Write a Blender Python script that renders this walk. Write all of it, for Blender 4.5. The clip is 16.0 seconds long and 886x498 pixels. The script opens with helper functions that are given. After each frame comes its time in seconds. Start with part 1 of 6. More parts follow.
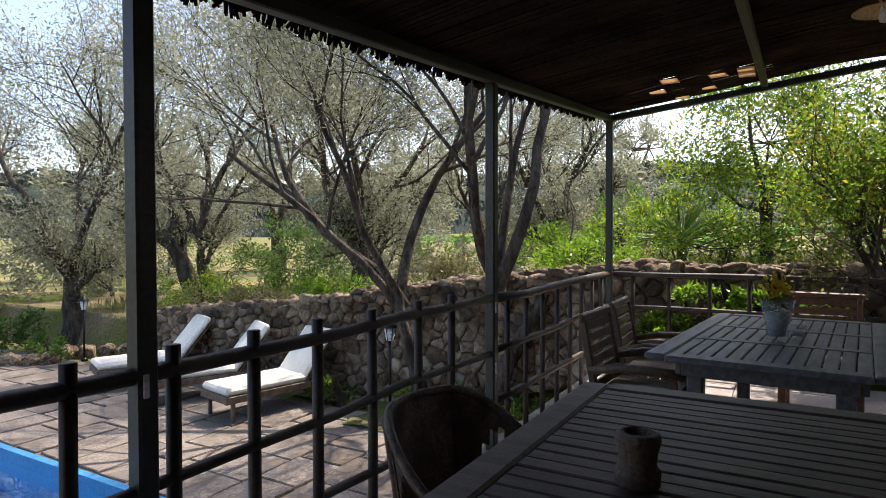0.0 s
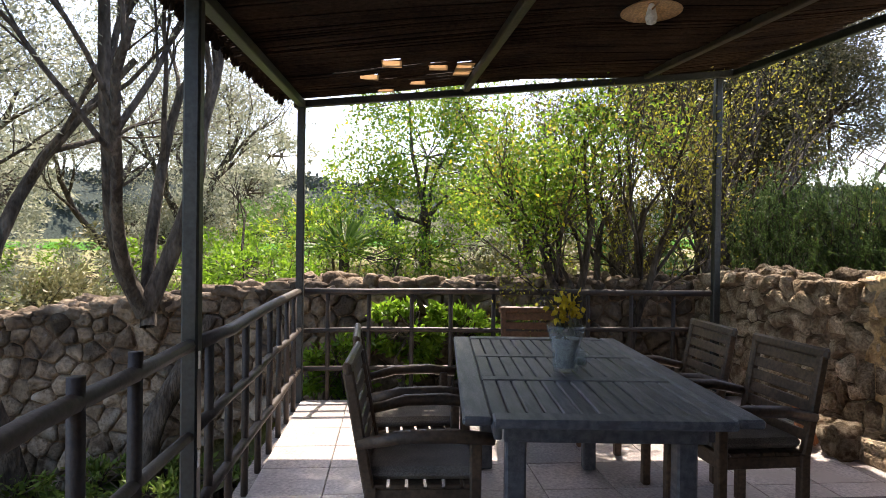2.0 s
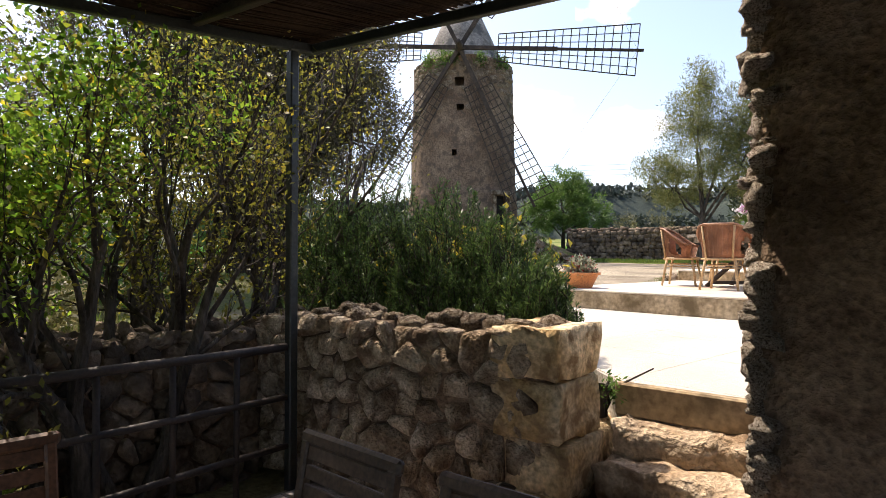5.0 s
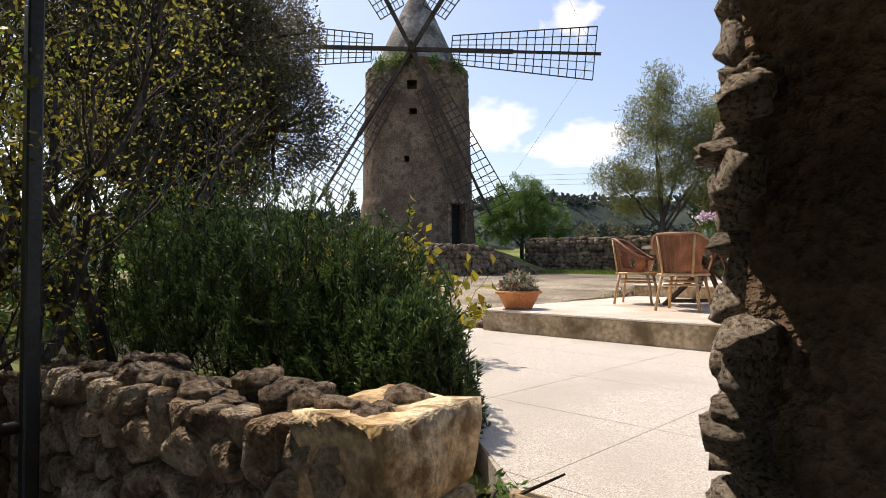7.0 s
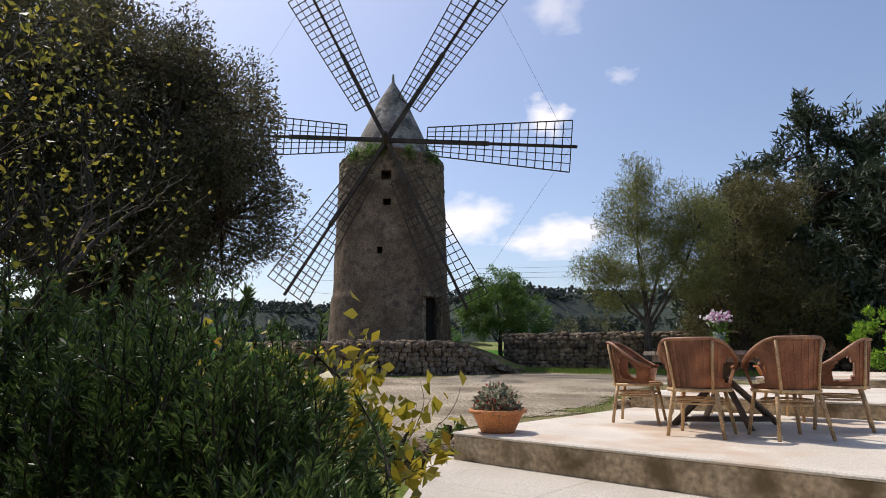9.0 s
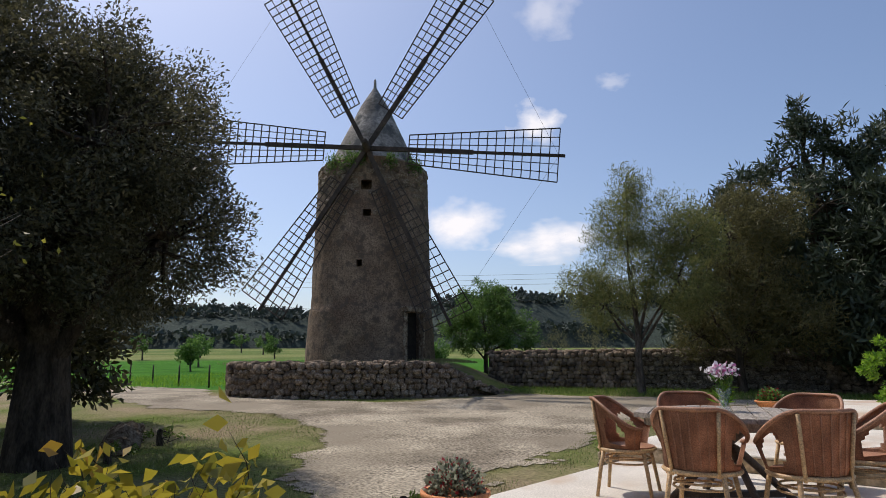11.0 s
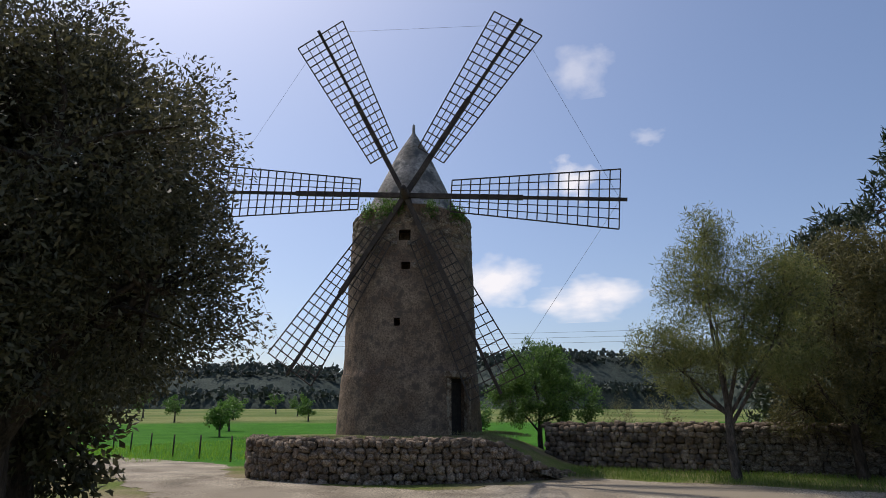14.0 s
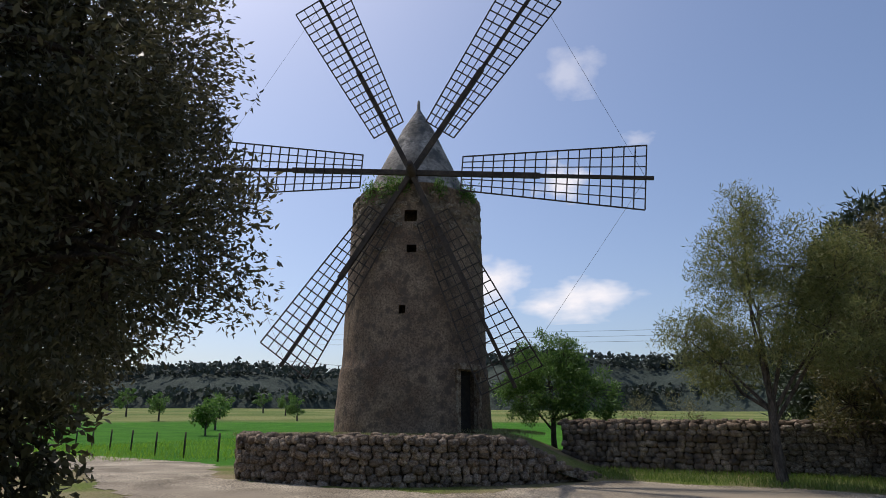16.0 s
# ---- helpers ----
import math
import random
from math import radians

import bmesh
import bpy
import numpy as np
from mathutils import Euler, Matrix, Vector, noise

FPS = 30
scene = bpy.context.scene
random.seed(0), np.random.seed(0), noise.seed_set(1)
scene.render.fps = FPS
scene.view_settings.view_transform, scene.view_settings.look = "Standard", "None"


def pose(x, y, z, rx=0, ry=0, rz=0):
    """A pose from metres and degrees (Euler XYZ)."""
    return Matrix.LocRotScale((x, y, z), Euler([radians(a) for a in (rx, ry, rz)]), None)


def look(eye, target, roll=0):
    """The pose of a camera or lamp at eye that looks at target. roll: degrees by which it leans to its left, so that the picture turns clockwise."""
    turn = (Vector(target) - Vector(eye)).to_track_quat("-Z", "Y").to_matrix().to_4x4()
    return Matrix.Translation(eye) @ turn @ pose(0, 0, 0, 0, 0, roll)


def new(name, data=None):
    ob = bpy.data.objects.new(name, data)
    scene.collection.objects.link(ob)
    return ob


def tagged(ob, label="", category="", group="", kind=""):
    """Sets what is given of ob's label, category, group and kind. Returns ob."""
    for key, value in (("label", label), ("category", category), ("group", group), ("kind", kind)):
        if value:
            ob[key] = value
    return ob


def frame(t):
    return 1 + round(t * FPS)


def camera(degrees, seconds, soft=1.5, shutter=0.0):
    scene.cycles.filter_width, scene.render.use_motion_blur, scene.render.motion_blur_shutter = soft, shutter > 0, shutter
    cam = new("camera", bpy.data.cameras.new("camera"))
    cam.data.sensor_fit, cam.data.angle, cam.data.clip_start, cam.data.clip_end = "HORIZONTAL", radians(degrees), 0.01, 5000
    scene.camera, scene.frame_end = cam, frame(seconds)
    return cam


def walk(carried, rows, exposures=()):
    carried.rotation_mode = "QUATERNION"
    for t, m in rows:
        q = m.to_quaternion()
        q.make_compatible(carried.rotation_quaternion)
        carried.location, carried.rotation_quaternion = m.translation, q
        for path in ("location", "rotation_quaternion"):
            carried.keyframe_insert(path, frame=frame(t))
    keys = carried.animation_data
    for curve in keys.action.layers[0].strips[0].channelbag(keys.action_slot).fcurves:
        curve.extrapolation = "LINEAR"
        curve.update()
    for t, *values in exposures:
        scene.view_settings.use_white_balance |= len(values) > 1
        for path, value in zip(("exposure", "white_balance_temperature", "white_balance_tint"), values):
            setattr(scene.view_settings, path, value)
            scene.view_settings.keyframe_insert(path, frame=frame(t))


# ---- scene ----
cam = camera(72.2, 16.0, soft=0.8)
METRES, EYE, TILT, LEAN, TURN = 12.0, 1.33, 0.0, 0.0, -60.2
ROWS = [
    (0.0, 0.0, 0.0, 0.0, -0.0, -1.27, 0.12),
    (0.5, -0.0082, 0.0293, 0.0012, -2.38, -1.3, -0.09),
    (1.0, -0.0138, 0.0548, -0.0036, -11.11, -1.1, -0.43),
    (1.5, -0.0202, 0.0841, -0.001, -23.25, -0.53, -0.65),
    (2.0, -0.0201, 0.1104, 0.0001, -34.8, -0.27, -0.72),
    (2.5, -0.0092, 0.1385, 0.0019, -44.93, -0.17, -0.69),
    (3.0, 0.0053, 0.1648, 0.0081, -52.24, -0.01, -0.65),
    (3.5, 0.0228, 0.1906, 0.0116, -59.62, 0.07, -0.56),
    (4.0, 0.0446, 0.2101, 0.014, -66.84, 0.15, -0.49),
    (4.5, 0.0683, 0.2217, 0.0167, -73.65, 0.35, -0.37),
    (5.0, 0.101, 0.2247, 0.0173, -78.84, 0.58, -0.15),
    (5.7, 0.1271, 0.2018, 0.0196, -79.92, 0.87, -0.02),
    (6.4, 0.1742, 0.1902, 0.0225, -81.01, 1.2, 0.1),
    (7.5, 0.2502, 0.1997, 0.0249, -82.40, 2.04, 0.3),
    (8.0, 0.2747, 0.2026, 0.0274, -82.70, 3.71, 0.24),
    (8.5, 0.2993, 0.2003, 0.0318, -83.49, 6.62, 0.18),
    (9.0, 0.3240, 0.1954, 0.0382, -83.99, 10.16, 0.19),
    (11.5, 0.4334, 0.1724, 0.0955, -84.79, 10.68, 0.27),
    (12.0, 0.4599, 0.1751, 0.1099, -84.42, 10.95, 0.24),
    (12.5, 0.4918, 0.1843, 0.114, -83.84, 11.92, 0.21),
    (13.0, 0.5305, 0.195, 0.1177, -83.0, 13.92, 0.15),
    (13.5, 0.5694, 0.2097, 0.1181, -81.89, 15.64, 0.1),
    (14.0, 0.6101, 0.2256, 0.1168, -81.38, 16.02, 0.03),
    (14.5, 0.6469, 0.244, 0.1172, -81.05, 16.03, -0.01),
    (15.0, 0.6819, 0.2644, 0.1161, -80.99, 16.05, -0.07),
    (15.5, 0.7186, 0.2825, 0.1129, -81.11, 16.07, -0.14),
    (16.0, 0.7526, 0.3039, 0.1052, -82.54, 16.12, -0.23),
]
walk(cam, [(t, pose(0, 0, EYE, TILT, LEAN, TURN) @ pose(METRES * x, METRES * y, METRES * z, 90 + pitch, roll, yaw)) for t, x, y, z, yaw, pitch, roll in ROWS],
     exposures=((0.0, 1.22, 7050, 16), (1.0, 1.36, 7100, 17), (1.5, 1.60, 7150, 17), (2.0, 1.75, 7100, 17), (2.5, 1.72, 7100, 17), (3.5, 1.46, 7100, 17), (5.0, 1.0, 7050, 17), (7.5, 0.3, 7000, 16), (9.0, 0.05, 6550, 15), (11.5, -0.2, 6350, 14), (16.0, -0.25, 6300, 15)))

# ---- world, sun, exposure ----
SUN_AZ, SUN_EL = radians(-10), radians(59)
to_sun = Vector((math.cos(SUN_AZ) * math.cos(SUN_EL), math.sin(SUN_AZ) * math.cos(SUN_EL), math.sin(SUN_EL)))
world = bpy.data.worlds.new("world")
scene.world = world
world.use_nodes = True
wn = world.node_tree.nodes
sky = wn.new("ShaderNodeTexSky")
sky.sky_type = "NISHITA"
sky.sun_disc = False
sky.sun_elevation = SUN_EL
sky.sun_rotation = math.pi / 2 - SUN_AZ
sky.air_density, sky.dust_density, sky.ozone_density = 1.0, 1.9, 2.2
world.node_tree.links.new(sky.outputs[0], wn["Background"].inputs[0])
wn["Background"].inputs[1].default_value = 0.15
sun = new("sun", bpy.data.lights.new("sun", "SUN"))
sun.data.energy, sun.data.angle, sun.data.color = 3.6, radians(0.6), (1.0, 0.94, 0.84)
sun.matrix_world = look(to_sun * 60, (0, 0, 0))


# ---- materials ----
def nodes_of(name):
    m = bpy.data.materials.new(name)
    m.use_nodes = True
    nt = m.node_tree
    return m, nt, nt.nodes["Principled BSDF"]


def rgba(c):
    return (c[0], c[1], c[2], 1)


def surf(name, c1, c2, scale=6.0, fine=60.0, rough=0.8, bump=0.3, depth=0.01, metal=0.0, spots=None, spot_scale=1.5, vary=0.0, island=False, stretch=None, fine_mix=0.35, low=0.35, high=0.65):
    """Two-scale noise between c1 and c2, optional stains, bump, and a shade of its own for each piece."""
    m, nt, p = nodes_of(name)
    n, link = nt.nodes, nt.links.new
    co = n.new("ShaderNodeTexCoord")
    vec = co.outputs["Object"]
    if stretch:
        mp = n.new("ShaderNodeMapping")
        mp.inputs["Scale"].default_value = stretch
        link(vec, mp.inputs[0])
        vec = mp.outputs[0]
    if vary:
        inf = n.new("ShaderNodeObjectInfo")
        ofs = n.new("ShaderNodeVectorMath")
        ofs.operation = "MULTIPLY_ADD"
        link(inf.outputs["Random"], ofs.inputs[0])
        ofs.inputs[1].default_value = (37, 17, 53)
        link(vec, ofs.inputs[2])
        vec = ofs.outputs[0]
    big = n.new("ShaderNodeTexNoise")
    big.inputs["Scale"].default_value, big.inputs["Detail"].default_value = scale, 5
    link(vec, big.inputs["Vector"])
    ramp = n.new("ShaderNodeValToRGB")
    ramp.color_ramp.elements[0].position, ramp.color_ramp.elements[1].position = low, high
    ramp.color_ramp.elements[0].color, ramp.color_ramp.elements[1].color = rgba(c1), rgba(c2)
    link(big.outputs[0], ramp.inputs[0])
    out = ramp.outputs[0]
    small = n.new("ShaderNodeTexNoise")
    small.inputs["Scale"].default_value, small.inputs["Detail"].default_value = fine, 3
    link(vec, small.inputs["Vector"])
    fr = n.new("ShaderNodeMapRange")
    fr.inputs[1].default_value, fr.inputs[2].default_value = 0.3, 0.7
    fr.inputs[3].default_value, fr.inputs[4].default_value = 1 - fine_mix, 1 + fine_mix
    link(small.outputs[0], fr.inputs[0])
    mul = n.new("ShaderNodeMix")
    mul.data_type, mul.blend_type = "RGBA", "MULTIPLY"
    mul.inputs[0].default_value = 1
    link(out, mul.inputs[6])
    link(fr.outputs[0], mul.inputs[7])
    out = mul.outputs[2]
    if spots:
        sp = n.new("ShaderNodeTexNoise")
        sp.inputs["Scale"].default_value, sp.inputs["Detail"].default_value = spot_scale, 6
        link(vec, sp.inputs["Vector"])
        sr = n.new("ShaderNodeValToRGB")
        sr.color_ramp.elements[0].position, sr.color_ramp.elements[1].position = 0.5, 0.64
        link(sp.outputs[0], sr.inputs[0])
        mx = n.new("ShaderNodeMix")
        mx.data_type = "RGBA"
        link(sr.outputs[0], mx.inputs[0])
        link(out, mx.inputs[6])
        mx.inputs[7].default_value = rgba(spots)
        out = mx.outputs[2]
    if vary or island:
        if island:
            geo = n.new("ShaderNodeNewGeometry")
            rnd = geo.outputs["Random Per Island"]
        else:
            rnd = inf.outputs["Random"]
        vr = n.new("ShaderNodeMapRange")
        v = vary or 0.25
        vr.inputs[3].default_value, vr.inputs[4].default_value = 1 - v, 1 + v
        link(rnd, vr.inputs[0])
        mv = n.new("ShaderNodeMix")
        mv.data_type, mv.blend_type = "RGBA", "MULTIPLY"
        mv.inputs[0].default_value = 1
        link(out, mv.inputs[6])
        link(vr.outputs[0], mv.inputs[7])
        out = mv.outputs[2]
    link(out, p.inputs["Base Color"])
    p.inputs["Roughness"].default_value, p.inputs["Metallic"].default_value = rough, metal
    if rough >= 0.9:
        p.inputs["Specular IOR Level"].default_value = 0.12
    if bump:
        ad = n.new("ShaderNodeMath")
        link(big.outputs[0], ad.inputs[0])
        link(small.outputs[0], ad.inputs[1])
        b = n.new("ShaderNodeBump")
        b.inputs["Strength"].default_value, b.inputs["Distance"].default_value = bump, depth
        link(ad.outputs[0], b.inputs["Height"])
        link(b.outputs[0], p.inputs["Normal"])
    return m


def leafy(name, c1, c2, through_=0.35, rough=0.55, c3=None):
    """Leaves: each leaf its own shade, some light passing through."""
    m, nt, p = nodes_of(name)
    n, link = nt.nodes, nt.links.new
    geo = n.new("ShaderNodeNewGeometry")
    ramp = n.new("ShaderNodeValToRGB")
    ramp.color_ramp.elements[0].color, ramp.color_ramp.elements[1].color = rgba(c1), rgba(c2)
    if c3:
        e = ramp.color_ramp.elements.new(0.9)
        e.color = rgba(c2)
        ramp.color_ramp.elements[2].color = rgba(c3)
    link(geo.outputs["Random Per Island"], ramp.inputs[0])
    link(ramp.outputs[0], p.inputs["Base Color"])
    p.inputs["Roughness"].default_value = rough
    tr = n.new("ShaderNodeBsdfTranslucent")
    link(ramp.outputs[0], tr.inputs[0])
    mix = n.new("ShaderNodeMixShader")
    mix.inputs[0].default_value = through_
    link(p.outputs[0], mix.inputs[1])
    link(tr.outputs[0], mix.inputs[2])
    link(mix.outputs[0], n["Material Output"].inputs[0])
    return m


M = {}
M["dark_paint"] = surf("dark_paint", (0.018, 0.022, 0.022), (0.035, 0.038, 0.036), 4, 50, 0.45, 0.15, 0.003)
M["rail_wood"] = surf("rail_wood", (0.02, 0.014, 0.011), (0.05, 0.034, 0.024), 5, 60, 0.6, 0.4, 0.004, stretch=(1, 1, 1))
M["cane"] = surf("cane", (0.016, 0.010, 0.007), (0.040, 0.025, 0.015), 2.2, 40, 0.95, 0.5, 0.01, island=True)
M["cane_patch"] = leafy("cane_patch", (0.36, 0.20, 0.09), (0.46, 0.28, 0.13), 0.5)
M["slat_grey"] = surf("slat_grey", (0.075, 0.075, 0.085), (0.15, 0.145, 0.15), 3, 40, 0.5, 0.3, 0.003, vary=0.18, stretch=(2, 12, 12))
M["slat_brown"] = surf("slat_brown", (0.062, 0.038, 0.034), (0.12, 0.075, 0.066), 3, 40, 0.5, 0.3, 0.003, vary=0.18, stretch=(12, 2, 12))
M["chair_wood"] = surf("chair_wood", (0.06, 0.039, 0.025), (0.145, 0.09, 0.054), 4, 50, 0.5, 0.3, 0.003)
M["chair_rust"] = surf("chair_rust", (0.10, 0.046, 0.022), (0.17, 0.08, 0.04), 4, 50, 0.5, 0.3, 0.003)
M["cushion"] = surf("cushion", (0.17, 0.15, 0.13), (0.25, 0.225, 0.2), 5, 180, 0.95, 0.3, 0.003)
M["white_cloth"] = surf("white_cloth", (0.74, 0.72, 0.64), (0.84, 0.82, 0.76), 4, 160, 0.95, 0.3, 0.006)
M["wicker_dark"] = surf("wicker_dark", (0.08, 0.055, 0.042), (0.19, 0.135, 0.10), 10, 90, 0.6, 0.6, 0.006)
M["wicker"] = surf("wicker", (0.25, 0.115, 0.058), (0.42, 0.21, 0.115), 8, 120, 0.55, 0.7, 0.006)
M["rattan"] = surf("rattan", (0.42, 0.26, 0.12), (0.60, 0.40, 0.20), 10, 80, 0.5, 0.3, 0.003)
M["tile"] = surf("tile", (0.38, 0.335, 0.325), (0.49, 0.44, 0.425), 3, 60, 0.35, 0.08, 0.002, vary=0.06, spots=(0.42, 0.37, 0.34), spot_scale=2.5)
M["grout"] = surf("grout", (0.20, 0.18, 0.16), (0.28, 0.25, 0.22), 6, 60, 0.9, 0.3)
M["slab_joint"] = surf("slab_joint", (0.16, 0.135, 0.11), (0.24, 0.205, 0.17), 5, 50, 0.9, 0.4)
M["stone"] = surf("stone", (0.12, 0.085, 0.058), (0.29, 0.225, 0.16), 4, 40, 0.9, 0.8, 0.02, vary=0.4, spots=(0.33, 0.285, 0.225), spot_scale=5)
# pale quoin stone; the warm light on the wall's end is put into its gold
M["stone_gold_lit"] = surf("stone_gold_lit", (0.46, 0.31, 0.15), (0.68, 0.55, 0.36), 4.0, 38, 0.9, 0.9, 0.02, vary=0.2, spots=(0.26, 0.17, 0.09), spot_scale=9)
# house-corner stone, made paler to carry the sunlight on that edge
M["stone_pale_lit"] = surf("stone_pale_lit", (0.36, 0.28, 0.20), (0.66, 0.58, 0.47), 9.0, 60, 0.92, 1.0, 0.02, vary=0.3, spots=(0.14, 0.10, 0.07), spot_scale=12)
M["stone_dark"] = surf("stone_dark", (0.075, 0.058, 0.044), (0.20, 0.165, 0.125), 4, 40, 0.9, 0.8, 0.02, vary=0.4, spots=(0.25, 0.22, 0.175), spot_scale=5)
M["path_joint"] = surf("path_joint", (0.34, 0.31, 0.26), (0.44, 0.41, 0.35), 6, 60, 0.9, 0.3)
M["stone_warm"] = surf("stone_warm", (0.23, 0.16, 0.10), (0.52, 0.43, 0.32), 7.0, 55, 0.92, 1.0, 0.035, vary=0.3, spots=(0.15, 0.10, 0.065), spot_scale=6)
M["stone_joined"] = surf("stone_joined", (0.12, 0.085, 0.058), (0.27, 0.21, 0.15), 2.6, 24, 0.92, 0.9, 0.03, island=True, vary=0.35, spots=(0.075, 0.06, 0.048), spot_scale=3)
# wall core, coloured near black to paint shade into the gaps between stones
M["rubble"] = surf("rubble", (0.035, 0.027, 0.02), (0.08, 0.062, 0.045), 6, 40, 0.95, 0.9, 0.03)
M["plaster_rough"] = surf("plaster_rough", (0.15, 0.10, 0.065), (0.30, 0.215, 0.145), 4, 30, 0.95, 1.0, 0.04, spots=(0.11, 0.075, 0.05), spot_scale=2)
M["mill_plaster"] = surf("mill_plaster", (0.145, 0.098, 0.068), (0.275, 0.20, 0.138), 1.1, 17, 0.95, 0.8, 0.03, spots=(0.12, 0.092, 0.07), spot_scale=3.6, fine_mix=0.45, low=0.3, high=0.7)
M["mill_cap"] = surf("mill_cap", (0.16, 0.145, 0.125), (0.37, 0.34, 0.30), 0.9, 9, 0.9, 0.5, 0.03, spots=(0.10, 0.10, 0.095), spot_scale=1.6)
M["mill_wood"] = surf("mill_wood", (0.03, 0.022, 0.018), (0.075, 0.055, 0.042), 3, 30, 0.8, 0.3)
M["dark_door"] = surf("dark_door", (0.012, 0.010, 0.009), (0.03, 0.025, 0.02), 6, 40, 0.8, 0.4)
M["path"] = surf("path", (0.30, 0.265, 0.21), (0.74, 0.69, 0.60), 150, 330, 0.85, 0.7, 0.008, fine_mix=0.35, low=0.3, high=0.62, spots=(0.50, 0.455, 0.385), spot_scale=0.9)
M["patio_top"] = surf("patio_top", (0.54, 0.49, 0.41), (0.66, 0.61, 0.52), 1.3, 60, 0.75, 0.3, 0.006, spots=(0.50, 0.38, 0.27), spot_scale=1.0, fine_mix=0.18)
M["patio_side"] = surf("patio_side", (0.38, 0.28, 0.165), (0.52, 0.41, 0.27), 2.2, 22, 0.9, 0.5, 0.015, spots=(0.17, 0.125, 0.07), spot_scale=2.6)
M["terracotta"] = surf("terracotta", (0.52, 0.19, 0.065), (0.66, 0.27, 0.10), 3, 60, 0.75, 0.15, 0.003)
M["gravel"] = surf("gravel", (0.18, 0.15, 0.108), (0.40, 0.345, 0.255), 0.7, 24, 0.95, 0.9, 0.02, spots=(0.26, 0.22, 0.16), spot_scale=0.3, fine_mix=0.7)
M["soil"] = surf("soil", (0.16, 0.125, 0.075), (0.20, 0.19, 0.085), 0.8, 18, 0.95, 0.9, 0.05, spots=(0.09, 0.13, 0.03), spot_scale=0.5)
# darker than the stone itself: tree shade over the deck put into its colour
M["slab"] = surf("slab", (0.15, 0.125, 0.104), (0.245, 0.21, 0.18), 2, 40, 0.85, 0.5, 0.01, vary=0.18, spots=(0.17, 0.135, 0.105), spot_scale=1.4)
M["step_stone"] = surf("step_stone", (0.34, 0.23, 0.135), (0.62, 0.50, 0.36), 3.5, 34, 0.92, 1.0, 0.03, spots=(0.17, 0.105, 0.06), spot_scale=3)
M["bark"] = surf("bark", (0.045, 0.037, 0.030), (0.125, 0.105, 0.085), 9, 40, 0.95, 1.0, 0.03, stretch=(1, 1, 0.35))
M["bark_dark"] = surf("bark_dark", (0.03, 0.024, 0.018), (0.09, 0.07, 0.052), 7, 40, 0.95, 1.0, 0.03, stretch=(1, 1, 0.35))
M["black_metal"] = surf("black_metal", (0.012, 0.012, 0.012), (0.03, 0.03, 0.03), 8, 60, 0.4, 0.1, 0.002, metal=0.6)
M["red_tile"] = surf("red_tile", (0.30, 0.11, 0.05), (0.42, 0.18, 0.085), 5, 40, 0.85, 0.3)
M["white_paint"] = surf("white_paint", (0.72, 0.72, 0.72), (0.82, 0.82, 0.81), 4, 40, 0.4, 0.05, 0.002)
M["pool_tile"] = surf("pool_tile", (0.03, 0.20, 0.42), (0.05, 0.28, 0.52), 20, 90, 0.3, 0.1, 0.002)
M["petal_pink"] = leafy("petal_pink", (0.55, 0.12, 0.34), (0.8, 0.5, 0.66), 0.3)
M["petal_white"] = leafy("petal_white", (0.75, 0.68, 0.72), (0.85, 0.82, 0.80), 0.3)
M["petal_yellow"] = leafy("petal_yellow", (0.62, 0.42, 0.02), (0.78, 0.60, 0.05), 0.3)
M["petal_red"] = leafy("petal_red", (0.25, 0.015, 0.02), (0.4, 0.05, 0.04), 0.2)
M["olive_leaf"] = leafy("olive_leaf", (0.15, 0.17, 0.105), (0.36, 0.365, 0.265), 0.6)
M["olive_dark"] = leafy("olive_dark", (0.040, 0.041, 0.02), (0.145, 0.135, 0.068), 0.35)
M["autumn_leaf"] = leafy("autumn_leaf", (0.085, 0.095, 0.018), (0.27, 0.25, 0.04), 0.6, 0.5, (0.45, 0.33, 0.04))
M["lemon_leaf"] = leafy("lemon_leaf", (0.055, 0.15, 0.013), (0.26, 0.38, 0.042), 0.66, 0.4, (0.52, 0.42, 0.03))
M["yellow_leaf"] = leafy("yellow_leaf", (0.20, 0.20, 0.02), (0.48, 0.38, 0.04), 0.5, 0.45, (0.42, 0.22, 0.04))
M["bright_leaf"] = leafy("bright_leaf", (0.10, 0.22, 0.015), (0.26, 0.42, 0.035), 0.55, 0.4)
M["rosemary"] = leafy("rosemary", (0.026, 0.064, 0.017), (0.115, 0.180, 0.046), 0.35, 0.45, (0.20, 0.27, 0.08))
M["pine_leaf"] = leafy("pine_leaf", (0.022, 0.036, 0.017), (0.075, 0.098, 0.048), 0.15, 0.6)
M["tamarisk"] = leafy("tamarisk", (0.11, 0.14, 0.035), (0.29, 0.29, 0.10), 0.45, 0.6)
M["tamarisk_brown"] = leafy("tamarisk_brown", (0.065, 0.070, 0.024), (0.20, 0.175, 0.065), 0.4, 0.6)
M["almond_leaf"] = leafy("almond_leaf", (0.05, 0.12, 0.022), (0.16, 0.27, 0.055), 0.45)
M["grass_leaf"] = leafy("grass_leaf", (0.06, 0.13, 0.015), (0.20, 0.26, 0.045), 0.35)
M["dry_leaf"] = leafy("dry_leaf", (0.11, 0.12, 0.045), (0.30, 0.27, 0.13), 0.3)
# lightened and bluish: the haze of distance is in the leaf colour
M["far_leaf_hazy"] = leafy("far_leaf_hazy", (0.040, 0.054, 0.046), (0.064, 0.080, 0.064), 0.1, 0.9)


